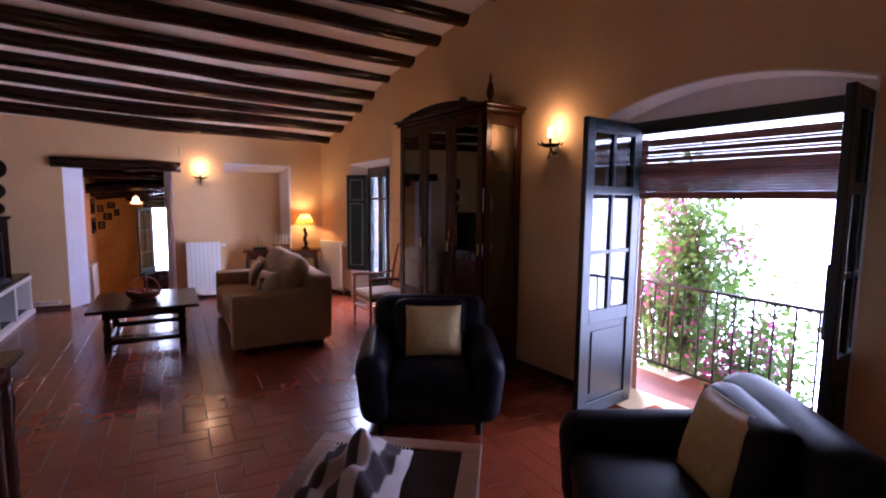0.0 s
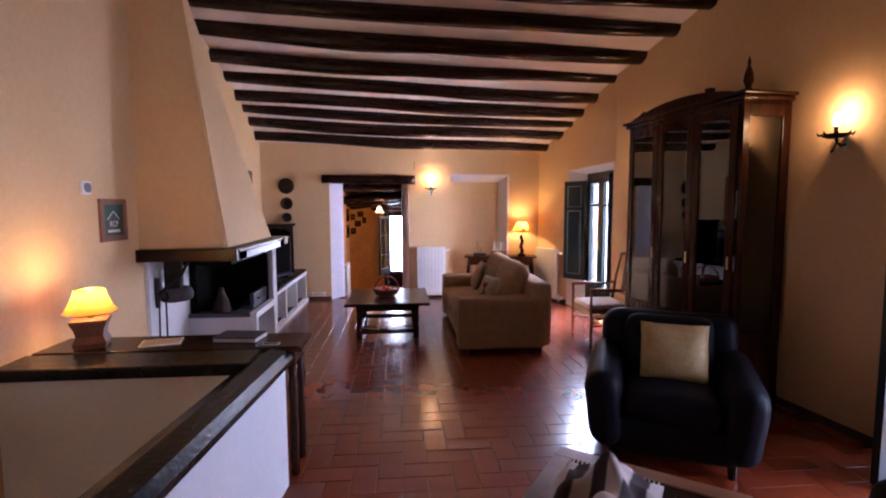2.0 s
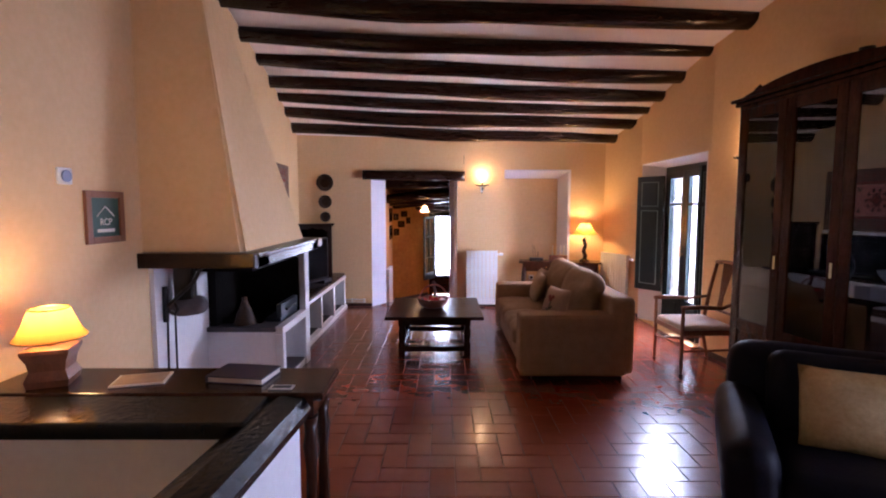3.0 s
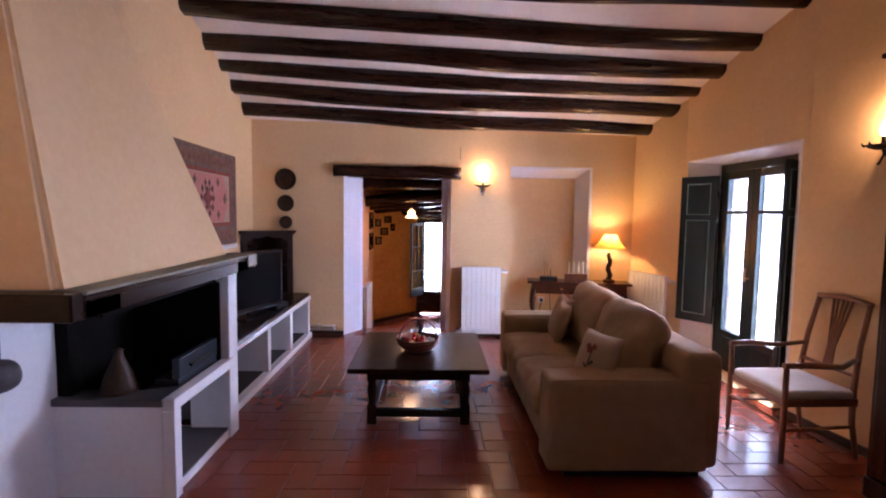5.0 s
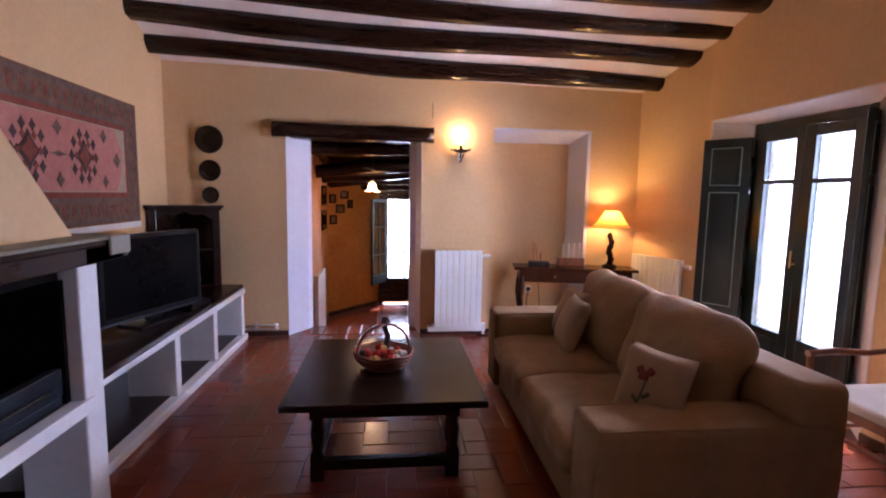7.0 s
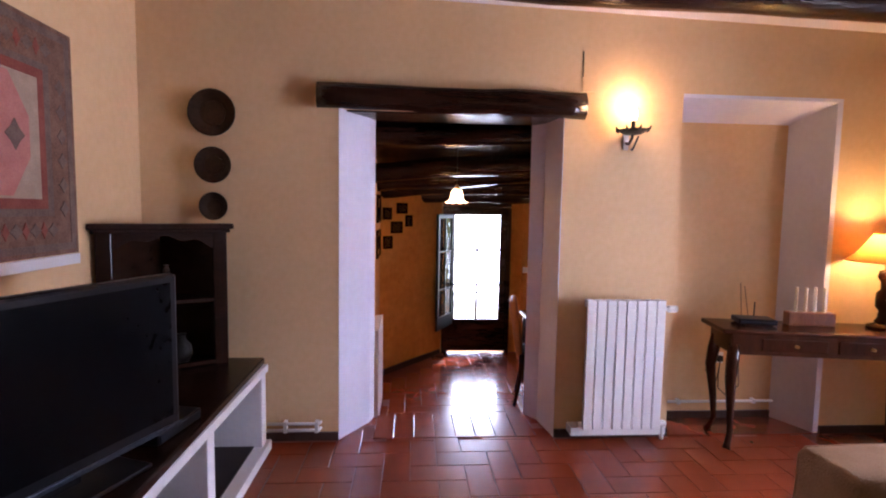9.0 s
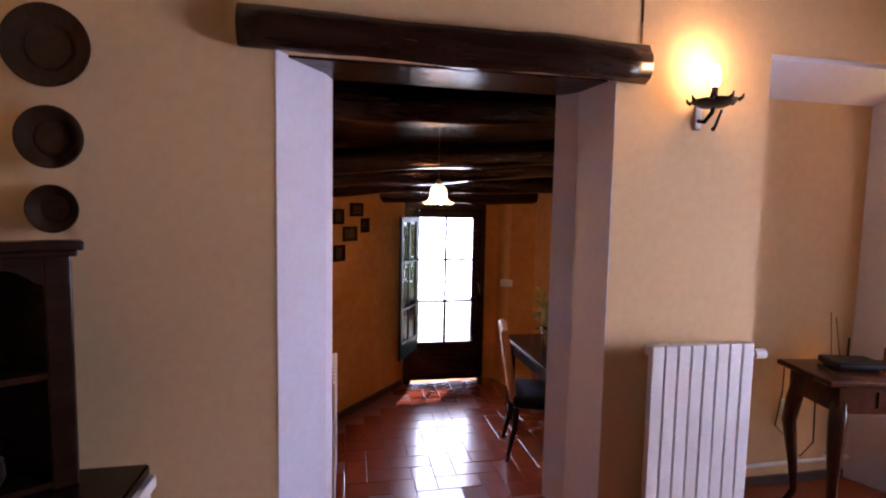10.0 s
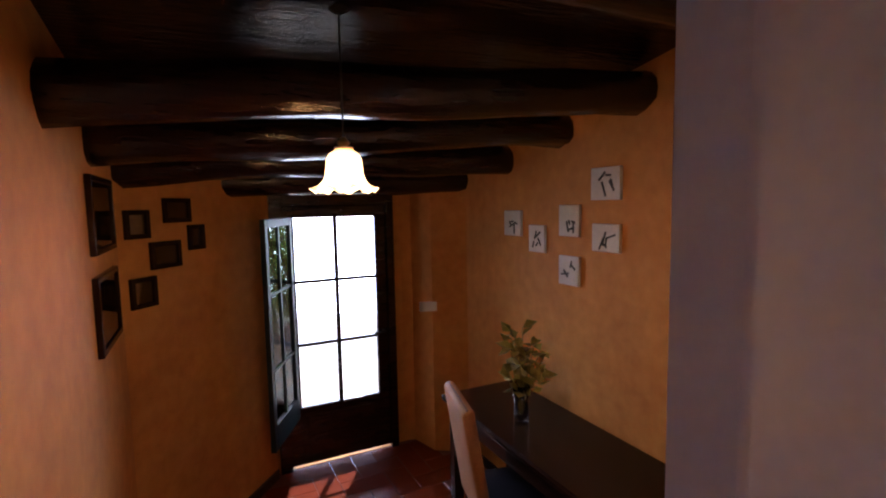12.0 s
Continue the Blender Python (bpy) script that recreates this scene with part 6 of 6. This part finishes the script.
club_chair((2.68, 3.47, 0.0), -27, "black leather club armchair in front of the cabinet")
club_chair((2.80, 1.48, 0.0), -127, "black leather club armchair beside the balcony door")
pl = thing("gold_pillow", "pale gold brocade pillow leaning in the black armchair", "pillow", (2.69, 3.44, 0.455), -27, "gold pillows")
part("cover", pillow(bmesh.new(), 0.42, 0.40, 0.14, (0, 0, 0.19), pose(0, 0, 0, -16, 0, 0)), "gold_cloth", pl)
part("piping", tube(bmesh.new(), [Matrix.Translation((0, 0, 0.19)) @ pose(0, 0, 0, -16, 0, 0) @ Vector((u * 0.20, 0, v * 0.19)) for u, v in ((-1, -1), (1, -1), (1, 1), (-1, 1), (-1, -1))], 0.005, 6), "gold_cloth", pl)
pl2 = copy_thing(pl, pose(2.90, 1.40, 0.46, 0, 0, -118))
tagged(pl2, "pale gold brocade pillow leaning in the armchair by the balcony")

nt2 = thing("sofa_table", "worn reddish wooden table with dark inlaid top", "table", (1.78, 2.16, 0.0), -36.5)
w, d = 0.80, 0.66
part("frame_board", boxes((-w / 2, d / 2 - 0.09, 0.41, w / 2, d / 2, 0.45), bevel=0.005), "table_wood", nt2)
part("frame_board", boxes((-w / 2, -d / 2, 0.41, w / 2, -d / 2 + 0.09, 0.45), bevel=0.005), "table_wood", nt2)
part("frame_board", boxes((-w / 2, -d / 2 + 0.09, 0.41, -w / 2 + 0.09, d / 2 - 0.09, 0.45), bevel=0.005), "table_wood", nt2)
part("frame_board", boxes((w / 2 - 0.09, -d / 2 + 0.09, 0.41, w / 2, d / 2 - 0.09, 0.45), bevel=0.005), "table_wood", nt2)
part("inlay", boxes((-w / 2 + 0.09, -d / 2 + 0.09, 0.42, w / 2 - 0.09, d / 2 - 0.09, 0.443)), "dark_wood", nt2, "dark inlaid panel")
for x in (-w / 2 + 0.05, w / 2 - 0.05):
    for y in (-d / 2 + 0.05, d / 2 - 0.05):
        part("leg", boxes((x - 0.04, y - 0.04, 0, x + 0.04, y + 0.04, 0.41), bevel=0.006), "table_wood", nt2)


def striped():
    m, n, l, b = nodes_of("striped woven runner")
    tc, wv, ns = n.new("ShaderNodeTexCoord"), n.new("ShaderNodeTexWave"), n.new("ShaderNodeTexNoise")
    wv.inputs["Scale"].default_value, wv.inputs["Distortion"].default_value = 2.6, 1.2
    wv.bands_direction = "X"
    l.new(tc.outputs["Object"], wv.inputs["Vector"])
    rp = n.new("ShaderNodeValToRGB")
    rp.color_ramp.interpolation = "EASE"
    e = rp.color_ramp.elements
    e[0].position, e[0].color, e[1].position, e[1].color = 0.35, (0.045, 0.028, 0.026, 1), 0.62, (0.52, 0.44, 0.40, 1)
    l.new(wv.outputs["Fac"], rp.inputs["Fac"])
    l.new(rp.outputs["Color"], b.inputs["Base Color"])
    ns.inputs["Scale"].default_value = 160
    bp = n.new("ShaderNodeBump")
    bp.inputs["Strength"].default_value = 0.4
    bp.inputs["Distance"].default_value = 0.01
    l.new(ns.outputs["Fac"], bp.inputs["Height"])
    l.new(bp.outputs["Normal"], b.inputs["Normal"])
    b.inputs["Roughness"].default_value = 0.95
    return m


M["striped"] = striped()
rn = thing("striped_throw", "folded brown and cream striped throw on the table", "throw", (1.62, 2.13, 0.45), -36.5)
bm = bmesh.new()
bmesh.ops.create_grid(bm, x_segments=26, y_segments=22, size=1.0)
for v in bm.verts:
    x, y = v.co.x * 0.20, v.co.y * 0.31
    z = 0.014 + (0.06 + 0.20 * max(0, noise.noise(Vector((x * 7, y * 7, 3))) + 0.25)) * (1 - abs(v.co.x) ** 3) * (1 - abs(v.co.y) ** 3)
    v.co = (x + 0.02 * noise.noise(Vector((y * 5, 0, 1))), y + 0.03 * noise.noise(Vector((x * 5, 2, 1))), z)
for f in bm.faces:
    f.smooth = True
r = bmesh.ops.extrude_face_region(bm, geom=bm.faces[:])
bmesh.ops.translate(bm, verts=[e for e in r["geom"] if isinstance(e, bmesh.types.BMVert)], vec=(0, 0, -0.012))
part("cloth", bm, "striped", rn)
part("fringe", boxes(*[(-0.19 + k * 0.019, 0.305, 0.003, -0.185 + k * 0.019, 0.345, 0.010) for k in range(20)]), "seat_cloth", rn)


# ================================================================ console behind the parapet
ct = thing("console_table", "dark polished console table behind the low wall", "table", (0, 0, 0))
part("tabletop", boxes((-1.18, 3.265, 0.78, 0.30, 3.60, 0.815), bevel=0.010), "wardrobe_wood", ct)
part("apron", boxes((-1.12, 3.31, 0.69, 0.25, 3.33, 0.78), (-1.12, 3.54, 0.69, 0.25, 3.56, 0.78), (0.23, 3.33, 0.69, 0.25, 3.54, 0.78), bevel=0.003), "wardrobe_wood", ct)
for x in (-1.1, 0.23):
    for y in (3.33, 3.54):
        bm = lathe(bmesh.new(), [(0.018, 0.0), (0.028, 0.02), (0.022, 0.06), (0.03, 0.12), (0.024, 0.45), (0.036, 0.56), (0.026, 0.62), (0.034, 0.69)], 14, at=(x, y, 0))
        part("leg", bm, "wardrobe_wood", ct)
mg = thing("magazine", "open pale magazine lying on the console table", "magazine", (-0.55, 3.42, 0.816), 15)
part("pages", boxes((-0.11, -0.075, 0, 0.11, 0.075, 0.008), bevel=0.002), "white_paper", mg)
part("cover", boxes((-0.10, -0.065, 0.008, 0.10, 0.065, 0.0095)), "rug_light", mg)
bo = thing("guest_book", "dark blue book lying on the console table", "book", (-0.10, 3.46, 0.816), -8)
M["book_blue"] = surf("dark blue cover", (0.012, 0.016, 0.05), (0.025, 0.03, 0.08), 6, 60, 0.35, 0.1, 0.05)
part("pages", boxes((-0.13, -0.085, 0.004, 0.125, 0.085, 0.026)), "white_paper", bo)
part("cover", boxes((-0.135, -0.09, 0.0, 0.13, 0.09, 0.004), (-0.135, -0.09, 0.026, 0.13, 0.09, 0.031), (-0.139, -0.09, 0, -0.135, 0.09, 0.031)), "book_blue", bo)
lf = thing("leaflet", "white folded leaflet on the console table", "leaflet", (0.11, 3.33, 0.816), 0)
part("sheet", boxes((-0.05, -0.025, 0, 0.05, 0.025, 0.004)), "white_paper", lf)
part("print", boxes((-0.04, -0.015, 0.004, 0.04, 0.015, 0.005)), "ink", lf)


# ================================================================ dining room
gd = tagged(new("door_2"), "dark glazed garden door with six panes", "door", kind="structure")
Y = FEND - 0.06
part("door_frame", boxes((GD_L - 0.02, Y, LOW, 0.580, Y + 0.10, 1.58), (1.305, Y, LOW, GD_R, Y + 0.10, 1.58), (0.580, Y, 1.47, 1.305, Y + 0.10, 1.60), bevel=0.005), "beam", gd, "dark timber frame")
part("leaf_frame", boxes((0.580, Y + 0.03, LOW + 0.02, 0.660, Y + 0.075, 1.47), (1.225, Y + 0.03, LOW + 0.02, 1.305, Y + 0.075, 1.47), (0.660, Y + 0.03, 1.39, 1.225, Y + 0.075, 1.47), (0.660, Y + 0.03, LOW + 0.02, 1.225, Y + 0.075, 0.075), bevel=0.005), "beam", gd)
part("leaf_panel", boxes((0.700, Y + 0.018, LOW + 0.08, 1.185, Y + 0.03, 0.02), bevel=0.008), "beam", gd)
part("glazing_bar", boxes((0.926, Y + 0.035, 0.075, 0.954, Y + 0.06, 1.39)), "beam", gd)
for z in (0.513, 0.952):
    part("glazing_bar", boxes((0.660, Y + 0.037, z - 0.012, 0.926, Y + 0.058, z + 0.012), (0.954, Y + 0.037, z - 0.012, 1.225, Y + 0.058, z + 0.012)), "beam", gd)
for a, b in ((0.660, 0.932), (0.948, 1.225)):
    for z0, z1 in ((0.075, 0.505), (0.521, 0.944), (0.96, 1.39)):
        o = part("pane", boxes((a, Y + 0.045, z0, b, Y + 0.049, z1)), "pane", gd)
        o.visible_shadow = False
part("handle", rod(rod(bmesh.new(), (1.265, Y - 0.03, 0.55), (1.265, Y + 0.03, 0.55), 0.008), (1.265, Y - 0.03, 0.55), (1.180, Y - 0.03, 0.55), 0.008), "iron", gd)
ol = thing("inner_casement", "dark green glazed casement standing open at the garden door", "window leaf", (0.61, Y - 0.02, 0.03), -117)
w, h = 0.47, 1.37
part("leaf_frame", boxes((0, 0, 0, 0.045, 0.03, h), (w - 0.045, 0, 0, w, 0.03, h), (0.045, 0, h - 0.05, w - 0.045, 0.03, h), (0.045, 0, 0, w - 0.045, 0.03, 0.15), bevel=0.003), "green_paint", ol)
part("glazing_bar", boxes((w / 2 - 0.008, 0.005, 0.06, w / 2 + 0.008, 0.025, h - 0.05), (0.045, 0.006, h * 0.34, w / 2 - 0.008, 0.024, h * 0.34 + 0.015), (w / 2 + 0.008, 0.006, h * 0.34, w - 0.045, 0.024, h * 0.34 + 0.015), (0.045, 0.006, h * 0.67, w / 2 - 0.008, 0.024, h * 0.67 + 0.015), (w / 2 + 0.008, 0.006, h * 0.67, w - 0.045, 0.024, h * 0.67 + 0.015)), "green_paint", ol)
M["bright_pane"] = pane_glass("reflecting pane", (0.9, 0.95, 0.92), 1.5)
for a, b in ((0.045, w / 2 - 0.008), (w / 2 + 0.008, w - 0.045)):
    o = part("pane", boxes((a, 0.013, 0.06, b, 0.017, h - 0.05)), "bright_pane", ol)
    o.visible_shadow = False

pd = thing("pendant_lamp", "lit pendant lamp with frilled cream glass shade", "pendant lamp", (0.485, 10.12, 1.508))
part("shade", lathe(bmesh.new(), [(0.027, 0.122), (0.025, 0.116), (0.029, 0.112), (0.042, 0.104), (0.050, 0.088), (0.052, 0.066), (0.054, 0.045), (0.060, 0.027), (0.073, 0.012), (0.088, 0.003), (0.092, 0.0)], 72, wave=0.15, waves=8, dip=0.012), "flower_glass", pd, "frilled cream glass shade")
part("cap", lathe(bmesh.new(), [(0.0, 0.15), (0.006, 0.15), (0.010, 0.144), (0.017, 0.138), (0.017, 0.130), (0.011, 0.127), (0.026, 0.120), (0.024, 0.114), (0.0, 0.114)], 16), "brass", pd)
part("stem", rod(bmesh.new(), (0, 0, 0.145), (0, 0, 0.502), 0.003), "iron", pd)
part("ceiling_rose", lathe(bmesh.new(), [(0.0, 0.512), (0.035, 0.512), (0.028, 0.497), (0.01, 0.487), (0, 0.487)], 16), "iron", pd)
part("bulb", lathe(bmesh.new(), [(0.0, 0.108), (0.010, 0.103), (0.022, 0.075), (0.017, 0.053), (0.0, 0.045)], 14), "bulb", pd)
bulb_light("pendant_light", (0.485, 10.12, 1.50), BULB * 3.4, radius=0.03)

dt = thing("dining_table", "dark wooden dining table against the ochre wall", "table", (1.48, 10.62, LOW))
part("tabletop", boxes((-0.20, -0.82, 0.71, 0.29, 0.55, 0.745), bevel=0.010), "dark_wood", dt)
part("apron", boxes((-0.15, -0.76, 0.60, 0.24, -0.74, 0.71), (-0.15, 0.47, 0.60, 0.24, 0.49, 0.71), (-0.15, -0.74, 0.60, -0.13, 0.47, 0.71), bevel=0.003), "dark_wood", dt)
for x in (-0.14, 0.24):
    for y in (-0.75, 0.48):
        part("leg", boxes((x - 0.03, y - 0.03, 0, x + 0.03, y + 0.03, 0.71), bevel=0.004), "dark_wood", dt)


def dining_chair(at, turn, label):
    """High upholstered back with nail heads; front faces local -y."""
    c = thing("dining_chair", label, "chair", at, turn, "dining chairs")
    for x in (-0.19, 0.19):
        part("front_leg", tube(bmesh.new(), [(x, -0.20, 0), (x, -0.20, 0.44)], [0.015, 0.022], 8), "dark_wood", c)
        part("back_leg", tube(bmesh.new(), [(x, 0.26, 0), (x, 0.21, 0.25), (x, 0.20, 0.45)], [0.015, 0.02, 0.022], 8), "dark_wood", c)
    part("seat", soft_box(bmesh.new(), (0.44, 0.46, 0.09), (0, 0, 0.45), r=0.03, puff=0.012), "leather", c, "dark leather seat")
    part("backrest", soft_box(bmesh.new(), (0.38, 0.055, 0.55), (0, 0.262, 0.71), r=0.024, cuts=8, m=pose(0, 0, 0, -9, 0, 0)), "leather_tan", c, "tan upholstered back")
    bm = bmesh.new()
    for k in range(19):
        soft_box(bm, (0.012, 0.012, 0.012), (-0.17 + k * 0.0189, 0.306, 0.978), r=0.006, cuts=1)
    part("nail_heads", bm, "steel", c)
    return c


M["leather_tan"] = surf("tan leather", (0.28, 0.125, 0.042), (0.38, 0.175, 0.065), 5, 80, 0.7, 0.1, 0.15, spec=0.2)
dining_chair((1.38, 10.52, LOW), 76, "tan upholstered dining chair pushed to the table")
vs = thing("vase", "clear glass vase with a leafy green sprig on the table", "vase", (1.46, 10.64, LOW + 0.745))
part("glass", lathe(bmesh.new(), [(0.0, 0.0), (0.035, 0.0), (0.038, 0.02), (0.034, 0.10), (0.045, 0.20), (0.042, 0.20), (0.030, 0.10), (0.032, 0.03), (0.0, 0.02)], 20), "pane", vs)
rnd = random.Random(2)
bm, sm = bmesh.new(), bmesh.new()
M["sprig"] = surf("yellow-green leaf", (0.18, 0.17, 0.025), (0.36, 0.33, 0.07), 8, 60, 0.5, 0.1, 0.1, random_tint=0.35)
for k in range(13):
    a, sp = rnd.uniform(0, math.tau), rnd.uniform(0.03, 0.13)
    top = Vector((sp * math.cos(a), sp * math.sin(a), rnd.uniform(0.28, 0.46)))
    tube(sm, [(0, 0, 0.03), (top.x * 0.3, top.y * 0.3, 0.2), top], [0.004, 0.0035, 0.002], 5)
    for j in range(7):
        t = 0.45 + 0.55 * j / 6
        leafy(bm, Vector((top.x * t, top.y * t, 0.05 + (top.z - 0.05) * t)), rnd.uniform(0.055, 0.10), rnd)
part("stems", sm, "sprig", vs)
part("leaves", bm, "sprig", vs, "yellow-green leaves")


# small ceramic pictures and dark frames
rnd = random.Random(9)
for y0, z0, y1, z1 in ((11.08, 1.27, 11.25, 1.42), (10.86, 1.19, 11.0, 1.34), (10.59, 1.29, 10.74, 1.45), (10.33, 1.47, 10.51, 1.62), (10.33, 1.23, 10.5, 1.36), (10.59, 1.04, 10.74, 1.19)):
    p = thing("tile_picture", "small white tile picture with dark drawing on the wall", "picture", (FR, (y0 + y1) / 2, (z0 + z1) / 2), 90, "tile pictures")
    hw, hh = (y1 - y0) / 2, (z1 - z0) / 2
    part("tile_board", boxes((-hw, 0.0, -hh, hw, 0.018, hh), bevel=0.003), "white_paper", p)
    bm = bmesh.new()
    for k in range(5):
        a = rnd.uniform(-0.5, 0.5) * hw
        b = rnd.uniform(-0.5, 0.5) * hh
        m = pose(a, 0.019, b, 0, rnd.uniform(0, 180), 0)
        bmesh.ops.create_cube(bm, size=1, matrix=m @ Matrix.Diagonal((hw * rnd.uniform(0.3, 0.8), 0.003, hh * 0.13, 1)))
    part("drawing", bm, "ink", p)


def dark_frame(at, turn, w, h):
    p = thing("framed_picture", "dark framed picture on the ochre wall", "picture", at, turn, "dark framed pictures")
    part("frame", boxes((-w / 2, -0.02, -h / 2, -w / 2 + 0.022, 0, h / 2), (w / 2 - 0.022, -0.02, -h / 2, w / 2, 0, h / 2), (-w / 2 + 0.022, -0.02, h / 2 - 0.022, w / 2 - 0.022, 0, h / 2), (-w / 2 + 0.022, -0.02, -h / 2, w / 2 - 0.022, 0, -h / 2 + 0.022), bevel=0.003), "dark_wood", p)
    part("print", boxes((-w / 2 + 0.02, -0.008, -h / 2 + 0.02, w / 2 - 0.02, -0.002, h / 2 - 0.02)), "rug_grey", p)
    part("picture_glass", boxes((-w / 2 + 0.02, -0.013, -h / 2 + 0.02, w / 2 - 0.02, -0.010, h / 2 - 0.02)), "pane", p)
    return p


for y, z, w, h in ((10.87, 1.45, 0.42, 0.27), (10.86, 1.11, 0.42, 0.27)):
    dark_frame((FL, y, z), 90, w, h)
for t, z, w, h in ((0.11, 1.37, 0.13, 0.13), (0.25, 1.22, 0.18, 0.13), (0.12, 1.06, 0.14, 0.14), (0.33, 1.43, 0.17, 0.12), (0.44, 1.29, 0.11, 0.13)):
    dark_frame((FL + 0.70 * (t - 0.02), 11.23 + 0.84 * (t - 0.02), z + 0.03), 49, w, h)
sw = thing("light_switch", "white double light switch beside the garden door", "switch", (1.545, 11.905, 0.73), -20)
part("plate", boxes((-0.065, -0.012, -0.035, 0.065, 0, 0.035), bevel=0.004), "white_metal", sw)
part("rocker", boxes((-0.055, -0.017, -0.025, -0.003, -0.011, 0.025), bevel=0.002), "white_metal", sw)
part("rocker", boxes((0.003, -0.017, -0.025, 0.055, -0.011, 0.025), bevel=0.002), "white_metal", sw)
radiator((FL, 10.10, LOW), 90, 0.60, 0.86, 9, "white ribbed radiator in the dining room")


# ================================================================ terracotta tiles, herringbone
def tile_mesh(lx, ly):
    me = bpy.data.meshes.new("tile")
    g, b, h = 0.002, 0.0025, 0.008
    v = [(x, y, -h) for x, y in ((g, g), (lx - g, g), (lx - g, ly - g), (g, ly - g))]
    v += [(x, y, -0.0015) for x, y, _ in v[:4]]
    v += [(x + (b if x < lx / 2 else -b), y + (b if y < ly / 2 else -b), 0.0) for x, y, _ in v[:4]]
    f = [(8, 9, 10, 11)] + [(k, (k + 1) % 4, 4 + (k + 1) % 4, 4 + k) for k in range(4)] + [(4 + k, 4 + (k + 1) % 4, 8 + (k + 1) % 4, 8 + k) for k in range(4)]
    me.from_pydata(v, [], f)
    me.materials.append(M["tile"])
    return me


U = 0.152
FLAT, LONG = tile_mesh(2 * U, U), tile_mesh(U, 2 * U)


def tiles(parent, keep, near, z, origin, ks, ms):
    verts, faces, count = [], [], 0
    rnd = random.Random(7)
    for k in ks:
        for m in ms:
            for mesh, cx in ((FLAT, k + 4 * m), (LONG, k + 4 * m + 3)):
                x, y = origin[0] + cx * U, origin[1] + k * U
                w, d = (2 * U, U) if mesh is FLAT else (U, 2 * U)
                if not keep(x, y, x + w, y + d):
                    continue
                dz = rnd.uniform(-0.0006, 0.0006)
                if near(x, y) and count < 300:
                    o = new("tile", mesh)
                    o.parent = parent
                    o.location = (x, y, z + dz)
                    count += 1
                else:
                    n = len(verts)
                    verts += [(p.co.x + x, p.co.y + y, p.co.z + z + dz) for p in mesh.vertices]
                    faces += [[n + i for i in q.vertices] for q in mesh.polygons]
    me = bpy.data.meshes.new("tiles")
    me.from_pydata(verts, [], faces)
    me.materials.append(M["tile"])
    o = new("tile_field", me)
    o.parent = parent
    return tagged(o, "glossy terracotta floor tiles", kind="stuff")


def keep_living(x0, y0, x1, y1):
    if y1 > FAR + 0.20 or y0 < BACK or x1 > right_x(y0) + 0.30 or x0 < -1.6:
        return False
    if x0 > right_x(y1) - 0.1 and not (WIN_A < y0 and y1 < WIN_B or BAL_A < y0 and y1 < BAL_B):
        return False
    if y1 > FAR and not (DOOR_L < x0 + 0.1 and x1 - 0.1 < DOOR_R or NICHE_L < x0 + 0.1 and x1 - 0.1 < NICHE_R):
        return False
    return not (x0 < lean_x(y0) - 0.05 and y0 < 3.1)


tiles(bpy.data.objects["floor"], keep_living, lambda x, y: 0.3 < x < 2.4 and 2.4 < y < 5.6, 0.0, (-9.0, -3.0), range(0, 82), range(-24, 26))
tiles(bpy.data.objects["floor_dining"], lambda x0, y0, x1, y1: x0 > FL - 0.02 and x1 < FR + 0.05 and y0 > 9.96 and y1 < FEND + 0.1 and not (x0 < 0.4 and y1 > 11.3 + 1.1 * (x0 + 0.22)), lambda x, y: True, LOW, (-9.05, 6.02), range(0, 46), range(-24, 20))
